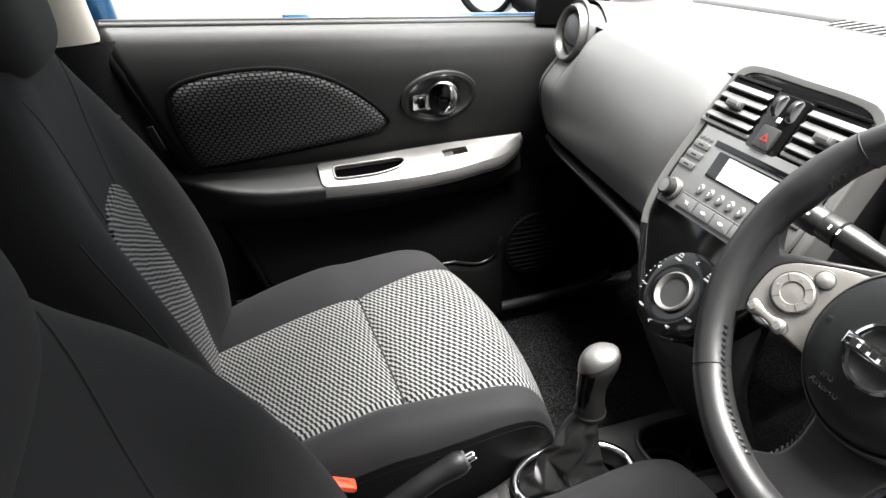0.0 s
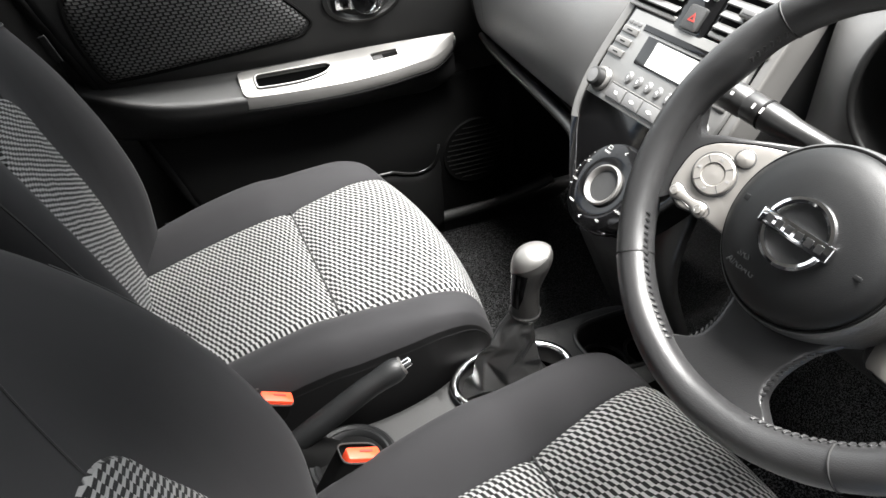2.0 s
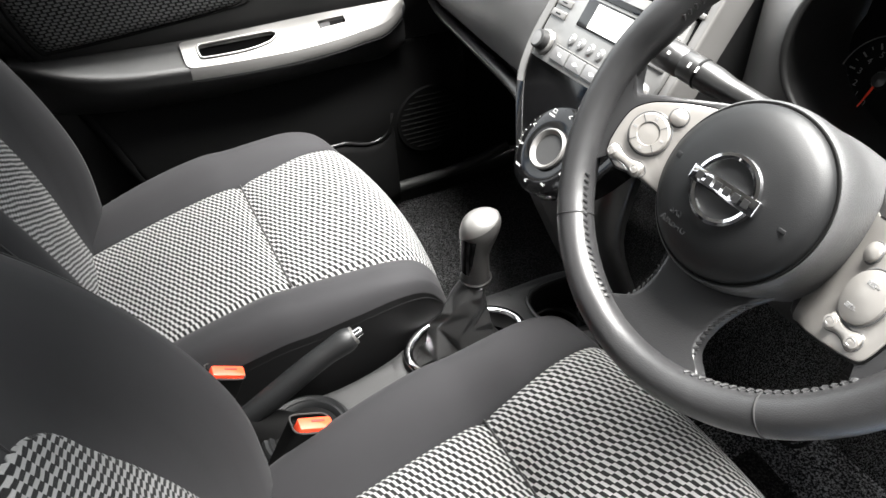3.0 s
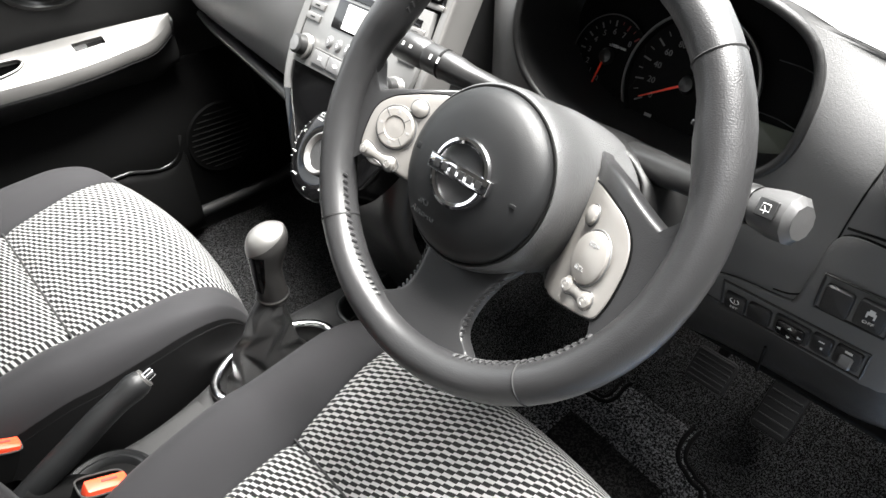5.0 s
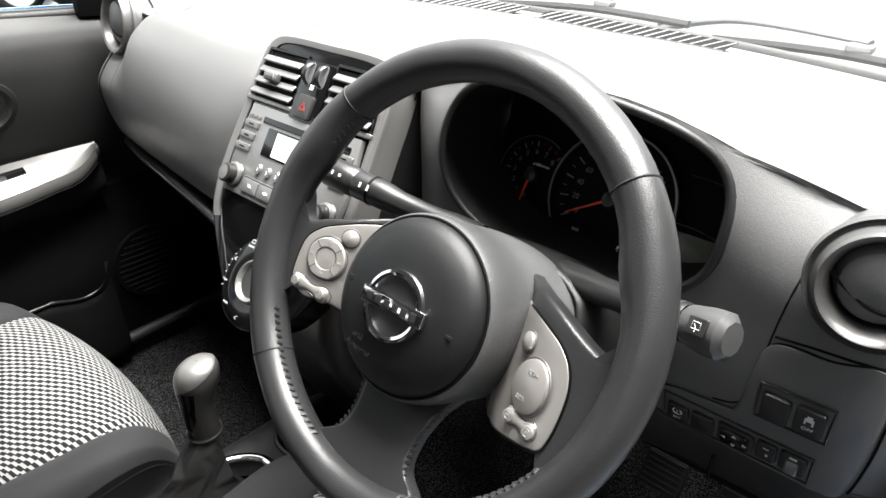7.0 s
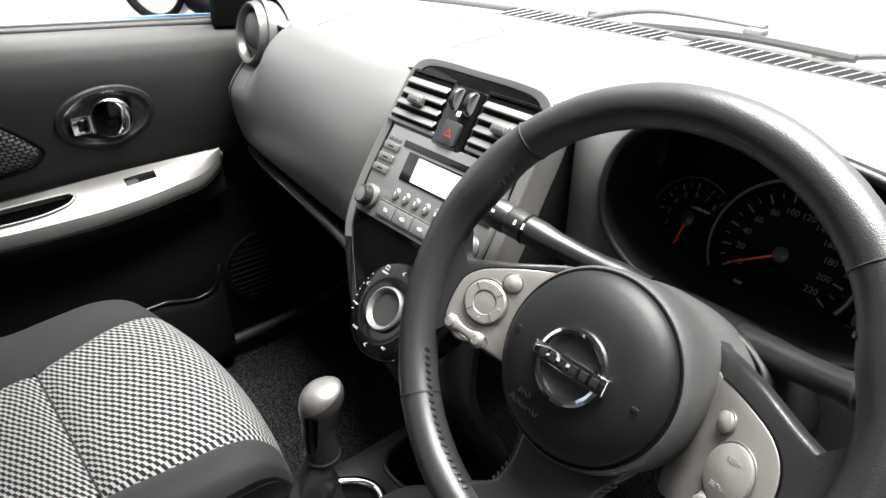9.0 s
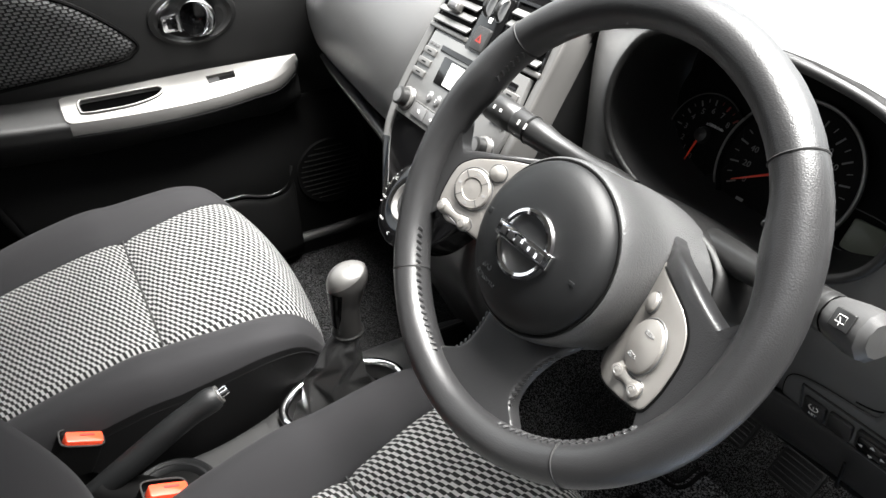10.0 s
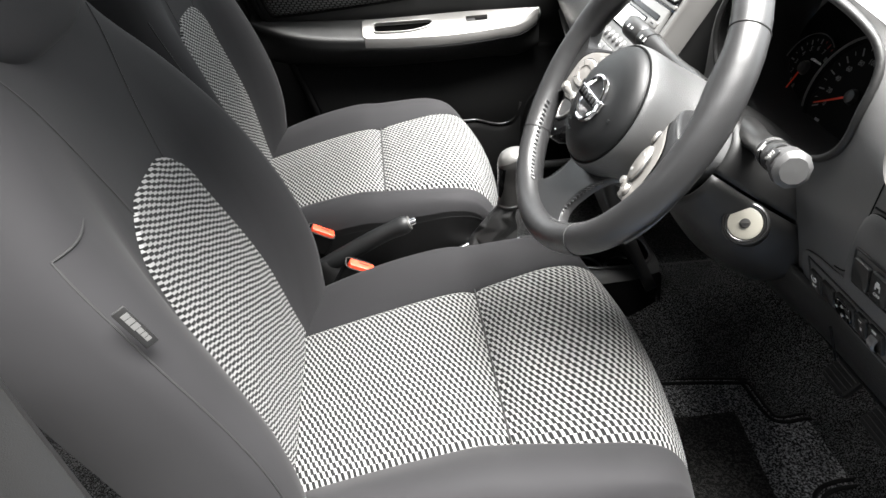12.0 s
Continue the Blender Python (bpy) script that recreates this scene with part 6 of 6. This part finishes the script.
for s in (1, -1):
    skin, plate = ([(s * a, b) for a, b in line] for line in SPOKES[s])
    spoke_sheet(skin, (s * 0.112, -0.030), -0.0006, 0.012, 0.0045, LEATHER, "spoke", "leather covered side spoke", fall, n=120)
    pl = spoke_sheet(plate, (s * 0.098, -0.028), 0.0012, 0.004, 0.0016, SPOKE, "spoke_panel", "warm silver panel with buttons", fall, n=110)
    on = lambda x, y, dz=0.0: Vector((x, y, fall(x, y) + 0.0012 + dz))

    def seat_on(x, y):
        sl = (spoke_z(x + 0.004) - spoke_z(x - 0.004)) / 0.008
        return frame_at(on(x, y), (1, 0, sl), (0, 1, 0))

    part("panel_joint", tube([on(q.x * 1.003, q.y * 1.008, -0.0012) for q in cr([(a, b, 0) for a, b in plate[1:-2]], 60)], 0.0009, 5), DARK, pl)
    if s < 0:
        mb = seat_on(-0.1085, -0.0185)
        bt = part("button_ring", moved(rev([(0.0182, 0.0), (0.0178, 0.0026), (0.0165, 0.0036), (0.0102, 0.0038), (0.0094, 0.0024), (0.0090, 0.0028), (0.001, 0.0034)], 48), mb), SPOKE, pl, "round four-way button")
        for k in range(4):
            a = radians(45 + 90 * k)
            part("joint", moved(block(0.0072, 0.0008, 0.0008, 0), mb @ T(0.0136 * math.cos(a), 0.0136 * math.sin(a), 0.0036) @ pose(0, 0, 0, 0, 0, 45 + 90 * k)), KEY, bt)
            a = radians(90 * k)
            part("icon", moved(block(0.0032, 0.0018, 0.0003, 0), mb @ T(0.0134 * math.cos(a), 0.0134 * math.sin(a), 0.0039)), GREYPRINT, bt)
        gr, ey = 0.0190, 1.0
        xs, ys = -0.0955, 0.0045
        lo = ((-0.129, -0.0466), (-0.102, -0.0495))
    else:
        mb = seat_on(0.1065, -0.032)
        bt = part("button_pad", moved(rev([(0.0178, 0.0), (0.0172, 0.0028), (0.0148, 0.0040), (0.001, 0.0044)], 48, ex=0.94, ey=1.1), mb), SPOKE, pl, "oval silver button")
        words("print", "RES/+", 0.0044, GREYPRINT, bt, mb @ T(0.002, 0.0095, 0.0044))
        words("print", "SET/-", 0.0044, GREYPRINT, bt, mb @ T(-0.002, -0.0095, 0.0044))
        gr, ey = 0.0184, 1.1
        xs, ys = 0.0905, -0.0065
        lo = ((0.0985, -0.0565), (0.1185, -0.0585))
    part("groove", moved(tube([(gr * (0.94 if s > 0 else 1) * math.cos(a), gr * ey * math.sin(a), 0.0003) for a in lin(0, 2 * math.pi, 45)[:-1]], 0.0007, 5, closed=True), mb), KEY, pl)
    ms = seat_on(xs, ys)
    part("small_button", moved(rev([(0.0074, 0.0), (0.0072, 0.003), (0.0052, 0.0044), (0.001, 0.005)], 28), ms), SPOKE, pl, "small round button")
    part("groove", moved(tube([(0.0079 * math.cos(a), 0.0079 * math.sin(a), 0.0004) for a in lin(0, 2 * math.pi, 33)[:-1]], 0.0007, 5, closed=True), ms), KEY, pl)
    ends = [on(*q, 0.0012) for q in lo]
    bb = part("double_button", tube([ends[0] + (ends[1] - ends[0]) * t for t in lin(-0.2, 1.2, 26)], lambda t: 0.0036 + 0.0030 * abs(math.cos(math.pi * (t * 1.4 - 0.2))) ** 3 if 0.03 < t < 0.97 else 0.002, 14, squash=0.45), SPOKE, pl, "bone-shaped double button")
    dq = (ends[1] - ends[0]).normalized()
    dn = Vector((-dq.y, dq.x, 0))
    loop = []
    for sg in (1, -1):
        for t in (lin(-0.25, 1.25, 24) if sg > 0 else lin(1.25, -0.25, 24)):
            w = 0.0042 + 0.0030 * abs(math.cos(math.pi * t)) ** 3
            w *= math.sqrt(max(0, 1 - max(0, -t / 0.27, (t - 1) / 0.27) ** 2))
            q = ends[0] + (ends[1] - ends[0]) * t + dn * (sg * w)
            loop.append(on(q.x, q.y, 0.0002))
    part("groove", tube(loop, 0.0006, 5, closed=True), KEY, pl)
    for q in ends:
        part("button_cap", moved(rev([(0.0046, 0.002), (0.0042, 0.0040), (0.001, 0.0046)], 20), T(q.x, q.y, q.z)), SPOKE, bb)
        part("cap_mark", moved(tube([(0.0026 * math.cos(a), 0.0026 * math.sin(a), 0.0043) for a in lin(0, 5, 12)], 0.0003, 4), T(q.x, q.y, q.z)), KEY, bb)
bot = spoke_sheet([(-0.046, -0.068), (0.0, -0.060), (0.046, -0.068), (0.039, -0.092), (0.0345, -0.116), (0.0385, -0.136), (0.058, -0.152), (0.05, -0.168), (0.0, -0.175), (-0.05, -0.168), (-0.058, -0.152), (-0.0385, -0.136), (-0.0345, -0.116), (-0.039, -0.092)], (0, -0.122), 0.004, 0.003, 0.008, LEATHER, "bottom_spoke", "leather covered bottom spoke", bottom_z)
for s in (1, -1):
    for k in range(13):
        y = -0.086 - 0.0046 * k
        x = s * (0.0335 + 0.009 * (abs(y + 0.116) / 0.03) ** 2)
        z = bottom_z(x, y) + 0.0030
        part("stitch", tube([(x + s * 0.0012, y, z - 0.0012), (x, y - 0.0012, z), (x - s * 0.0016, y - 0.0026, z + 0.0004)], 0.0014, 5), LEATHER, bot)

# ---- centre console ----
con = thing("centre_console", "grey plastic centre console between the seats", "console", T(-0.1, 0, 0.38))
cinv = T(-0.1, 0, 0.38).inverted()


def cpart(name, me, material, lab="", parent=None, **k):
    return part(name, moved(me, cinv), material, parent or con, lab, **k)


def con_z(x):
    return curve(x, [-0.75, -0.45, -0.25, -0.10, 0.04, 0.14, 0.26], [0.455, 0.450, 0.455, 0.478, 0.482, 0.478, 0.475])


def con_w(x, s=1):
    """Half width of the top, towards the passenger (s = 1) or the driver (s = -1)."""
    if s > 0:
        return curve(x, [-0.75, -0.40, -0.33, -0.28, -0.13, -0.08, -0.04, 0.08, 0.20, 0.24], [0.078, 0.078, 0.060, 0.047, 0.047, 0.066, 0.080, 0.088, 0.084, 0.070])
    return curve(x, [-0.75, -0.30, -0.16, -0.05, 0.08, 0.15, 0.20, 0.24], [0.062, 0.056, 0.062, 0.080, 0.080, 0.072, 0.066, 0.050])


def con_clip(px, py):
    return px, max(-con_w(px, -1), min(con_w(px), py))


CUPS = ((0.118, 0.008, 0.036), (0.194, -0.002, 0.034))
gear_hole = oval(0.088, 0.056, 48, 2.0, -0.040, 0.006)


def con_top(x, y):
    w = con_w(x, y)
    return x, y, con_z(x) - 0.016 * max(0, (abs(y) / w - 0.62) / 0.38) ** 2


g1 = ogrid(gear_hole, [con_clip(px, py * 1.3) for px, py in box_outline(gear_hole, -0.15, 0.065, -0.092, 0.092)], 7, con_top)
cup_hole = oval(0.080, 0.053, 56, 3.0, 0.155, 0.003)
g2 = ogrid(cup_hole, [con_clip(px, py) for px, py in box_outline(cup_hole, 0.065, 0.242, -0.105, 0.105)], 5, con_top)
g3 = grid(lambda u, v: con_top(u, v * con_w(u, v)), lin(-0.75, -0.15, 24), lin(-1, 1, 15))
cpart("console_top", joined(g1, g2, g3), CONSOLE, "smooth grey console top")
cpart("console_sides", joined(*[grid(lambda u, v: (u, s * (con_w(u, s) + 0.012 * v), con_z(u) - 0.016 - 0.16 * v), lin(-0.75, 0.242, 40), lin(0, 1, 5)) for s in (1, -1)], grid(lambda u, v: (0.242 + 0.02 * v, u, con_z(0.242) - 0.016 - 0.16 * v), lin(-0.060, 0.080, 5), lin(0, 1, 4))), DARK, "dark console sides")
cup = cpart("cup_holder", grid(lambda r, k: Vector(con_top(*cup_hole[k])) + Vector((0, 0, -0.07 * r)), lin(0, 1, 5), range(56), cv=True), SMOOTH, "black double cup holder")
cpart("cup_floor", grid(lambda u, v: (u, v, 0.408), lin(0.07, 0.238, 3), lin(-0.06, 0.06, 3)), DARK, "", cup)
cpart("cup_rim", tube([con_top(*p) for p in cup_hole], 0.004, 8, closed=True), SMOOTH, "", cup)
for x, y, r in CUPS:
    cpart("cup_ring", tube([(x + r * math.cos(a), y + r * math.sin(a), 0.437) for a in lin(0, 2 * math.pi, 41)[:-1]], 0.003, 6, closed=True), SMOOTH, "", cup)
cpart("cup_divider", moved(block(0.010, 0.075, 0.030, 0.004), T(0.158, 0.004, 0.424)), DARK, "", cup)
cpart("cup_finger", moved(block(0.012, 0.02, 0.045, 0.005), T(0.185, -0.042, 0.440) @ pose(0, 0, 0, 10, 12, 0)), SMOOTH, "", cup)
TRAY = (-0.287, -0.022, 0.461)
coin = cpart("tray_ring", moved(rev([(0.058, -0.004), (0.058, 0.003), (0.054, 0.006), (0.050, 0.0035), (0.047, 0.0045), (0.043, 0.001), (0.041, -0.004)], 56), T(*TRAY)), PAD, "stepped black rim of the round tray")
cpart("tray_floor", moved(rev([(0.042, -0.002), (0.001, -0.002)], 40), T(*TRAY)), DARK, "", coin)
# Ribs take the pale radio grey in place of light catching them.
for y, a, b in ((0.062, -0.50, -0.322), (0.006, -0.50, -0.322), (-0.032, -0.50, -0.342)):
    cpart("console_rib", tube([(a, y, con_z(a) + 0.004), (0.5 * (a + b), y, con_z(-0.4) + 0.005), (b, y, con_z(b) + 0.004)], 0.0042, 8, squash=0.8), RADIO, "rib along the handbrake slot, coloured pale as if lit")
# No hollow here: a flat black sheet stands for the slot's shade.
cpart("slot_dark_sheet", grid(lambda u, v: (u, 0.034 + 0.024 * v, con_z(u) + 0.0025), lin(-0.50, -0.34, 6), lin(-1, 1, 4)), DARK, "flat black sheet for the shaded slot beside the handbrake", thick=0.002)
# ---- gear lever ----
gl = thing("gear_lever", "gear lever with silver-capped knob and black leather boot", "gear lever", T(-0.04, 0.006, 0.482))
part("boot_well", grid(lambda r, v: ((0.086 - 0.012 * r) * math.cos(v), (0.054 - 0.010 * r) * math.sin(v), 0.001 - 0.022 * r), lin(0, 1, 4), lin(0, 2 * math.pi, 49)[:-1], cv=True), SMOOTH, gl, "black well inside the ring")
part("ring", tube([(0.088 * math.cos(a), 0.056 * math.sin(a), 0.001) for a in lin(0, 2 * math.pi, 65)[:-1]], 0.0065, 10, closed=True, squash=0.7), CHROME, gl, "chrome ring round the boot")


def crumpled(rings, around, seed):
    """A tent of leatherette whose control points are pushed in and out, so that it falls in sharp folds."""
    rnd = random.Random(seed)
    table = []
    for i in range(rings):
        u = i / (rings - 1)
        a = 0.072 + (0.0165 - 0.072) * u ** 0.72
        b = 0.049 + (0.0165 - 0.049) * u ** 0.68
        w = math.sin(math.pi * u) ** 0.7
        row = []
        for k in range(around):
            v = 2 * math.pi * (k + 0.5 * (i % 2) + 0.25 * w * rnd.uniform(-1, 1)) / around + 0.5 * u
            f = 1 + w * (0.10 * (-1) ** (k + i // 2) + rnd.uniform(-0.09, 0.09))
            row.append(Vector((a * f * math.cos(v) + 0.025 * u - 0.011 - 0.008 * w, b * f * math.sin(v) + 0.005 * u, -0.016 * (1 - u) ** 4 + 0.112 * u + 0.006 * w * rnd.uniform(-1, 1))))
        table.append(row)
    bm = bmesh.new()
    vs = [[bm.verts.new(q) for q in row] for row in table]
    for i in range(rings - 1):
        for k in range(around):
            n = (k + 1) % around
            a, b, c, d = vs[i][k], vs[i][n], vs[i + 1][n], vs[i + 1][k]
            for tri_ in (((a, b, d), (b, c, d)) if i % 2 else ((a, b, c), (a, c, d))):
                bm.faces.new(tri_)
    bmesh.ops.bevel(bm, geom=list(bm.edges), offset=0.005, segments=3, profile=0.5, affect="EDGES", clamp_overlap=True)
    bmesh.ops.recalc_face_normals(bm, faces=bm.faces)
    me = bpy.data.meshes.new("boot")
    bm.to_mesh(me)
    bm.free()
    return finish(me, 70)


part("boot", crumpled(6, 8, 11), BOOT, gl, "creased black leatherette boot")
KM = T(0.014, 0.005, 0.110) @ pose(0, 0, 0, 0, -3, 0) @ Matrix.Diagonal((1, 1, 0.81, 1))
part("collar", moved(rev([(0.0190, -0.008), (0.0208, -0.002), (0.0210, 0.002), (0.0195, 0.006)], 36), KM), SMOOTH, gl, "black collar")
part("collar_ring", moved(rev([(0.0203, 0.001), (0.0214, 0.0025), (0.0203, 0.004)], 36), KM), TITAN, gl, "thin bright ring below the knob")
knobp = [(0.0190, 0.003), (0.0186, 0.02), (0.0186, 0.042), (0.0196, 0.062), (0.0224, 0.082), (0.0240, 0.099), (0.0214, 0.114), (0.0130, 0.1225), (0.00001, 0.1245)]
kn = cr([(a, 0, b) for a, b in knobp], 40)


def knob(u, v, grow=0.0):
    q = kn[u]
    tip = max(0, (q.z - 0.05) / 0.07)
    return (q.x + grow) * math.cos(v) * (1 + 0.12 * tip) + 0.013 * tip, (q.x + grow) * math.sin(v) * 0.95, q.z + grow


part("knob", moved(grid(knob, range(40), lin(0, 2 * math.pi, 49)[:-1], cv=True), KM), TITAN, gl, "dark satin gear knob")


def capf(u, v):
    # a cap drawn low towards the back and high at the front
    low = 25 + 6.5 * math.cos(v + 0.75) + 1.0 * math.cos(2 * v)
    i = low + (39 - low) * u
    a, b = int(i), min(int(i) + 1, 39)
    p, q = Vector(knob(a, v, 0.0008)), Vector(knob(b, v, 0.0008))
    return p + (q - p) * (i - a)


part("knob_cap", moved(grid(capf, lin(0, 1, 18), lin(0, 2 * math.pi, 49)[:-1], cv=True), KM), SILVER, gl, "bright satin silver cap")
part("knob_insert", moved(grid(lambda u, v: Vector(knob(5 + int(17 * u), math.pi + 0.15 + (0.45 + 0.35 * min(1, 3 * u)) * v, 0.0007)), lin(0, 1, 18), lin(-1, 1, 16)), KM), GLOSS, gl, "gloss black side of the knob")

# ---- handbrake ----
hb = thing("handbrake", "black handbrake lever with a chrome button", "handbrake", T(-0.36, 0.012, 0.455))
hbp = cr([(-0.03, 0, 0.02), (0.0, 0, 0.032), (0.05, 0.0, 0.058), (0.11, 0.001, 0.090), (0.160, 0.001, 0.110)], 30)
part("grip", tube(hbp, lambda s: curve(s, [0, 0.2, 0.45, 0.8, 0.97, 1.0], [0.011, 0.0128, 0.0144, 0.0138, 0.0130, 0.010]), 20, squash=1.12), PAD, hb, "grained black grip")
part("button", tube([(0.158, 0.001, 0.1095), (0.168, 0.001, 0.1134), (0.1705, 0.001, 0.1143)], lambda s: 0.0065 if s < 0.9 else 0.0055, 14), CHROME, hb, "chrome release button")
part("button_rim", tube([(0.155, 0.001, 0.1083), (0.1605, 0.001, 0.1104)], 0.0118, 18, squash=1.05), SILVER, hb, "bright rim")
part("gaiter", grid(lambda u, v: (0.02 - 0.03 * u + 0.055 * (1 - 0.6 * u) * math.cos(v), 0.026 * (1 - 0.35 * u) * math.sin(v), 0.05 * u), lin(0, 1, 8), lin(0, 2 * math.pi, 33)[:-1], cv=True), DARK, hb, "dark cover at the foot")

# ---- mats and pedals ----
def floor_mat(name, cx, cy, lab):
    mt = thing(name, lab, "floor mat", T(cx, cy, FLOOR + 0.004), "floor mats")
    plan = ((-0.04, -0.14), (0.20, -0.142), (0.372, -0.160), (0.390, -0.172), (0.396, -0.240), (0.408, -0.256), (0.450, -0.254), (0.468, -0.266), (0.486, -0.335), (0.493, -0.378), (0.482, -0.398), (0.425, -0.400), (0.392, -0.412), (0.376, -0.438), (0.34, -0.475), (0.10, -0.48), (-0.04, -0.48))
    oc = [(p.x, p.y) for p in cr([(a - cx, b - cy, 0) for a, b in plan], 150, closed=True)]
    part("carpet_sheet", prism(oc, 0.008, 0.003), MAT, mt, "grey speckled carpet")
    for inset, h in ((0.0, 0.006), (0.011, 0.0075)):
        line = [Vector(q) + Vector((oc[k - 1][1] - oc[(k + 1) % len(oc)][1], oc[(k + 1) % len(oc)][0] - oc[k - 1][0])).normalized() * -inset for k, q in enumerate(oc)]
        part("binding", tube([(q.x, q.y, h) for q in line], 0.0042, 8, closed=True), DARK, mt, "black bound edge")
    part("heel_pad", prism([(a - cx, b - cy) for a, b in ((0.05, -0.238), (0.334, -0.234), (0.336, -0.25), (0.322, -0.381), (0.318, -0.42), (0.05, -0.42))], 0.0095, 0.001), HEEL, mt, "worn dark heel pad")


floor_mat("floor_mat", 0.18, -0.275, "grey carpet floor mat in the driver footwell")


def pedal(x, y, z, w, h, lab):
    pd = thing("pedal", lab, "pedal", T(x, y, z), "pedals")
    m = frame_at((0, 0, 0), (0, -1, 0), (0.62, 0, 0.78))
    part("pad", moved(prism(rrect(w, h, 0.008), 0.010, 0.003), m), RUBBER, pd, "ribbed black rubber pad")
    for k in range(6):
        part("rib", moved(block(w * 0.86, 0.004, 0.004, 0.001), m @ T(0, -h * 0.4 + h * 0.16 * k, 0.011)), RUBBER, pd)
    part("arm", tube([(0.005, 0, 0), (0.06, 0, 0.06), (0.10, 0, 0.28)], 0.009, 8), DARK, pd)


pedal(0.485, -0.375, 0.385, 0.065, 0.055, "black ribbed brake pedal in the driver footwell")
pedal(0.505, -0.480, 0.372, 0.055, 0.085, "black ribbed accelerator pedal in the driver footwell")
pedal(0.485, -0.27, 0.385, 0.06, 0.055, "black ribbed clutch pedal in the driver footwell")

# ---- seat belt on the passenger pillar ----
blt = thing("seat_belt", "black webbing seat belt hanging at the door pillar", "seat belt", T(-0.60, 0.60, 0.40))
part("webbing", grid(lambda u, v: (-0.02 - 0.05 * u + 0.023 * v, 0.045 - 0.05 * max(0, u - 0.7), 0.0 + 0.85 * u), lin(0, 1, 12), lin(-1, 1, 4)), RUBBER, blt, "flat black webbing", thick=0.0015)
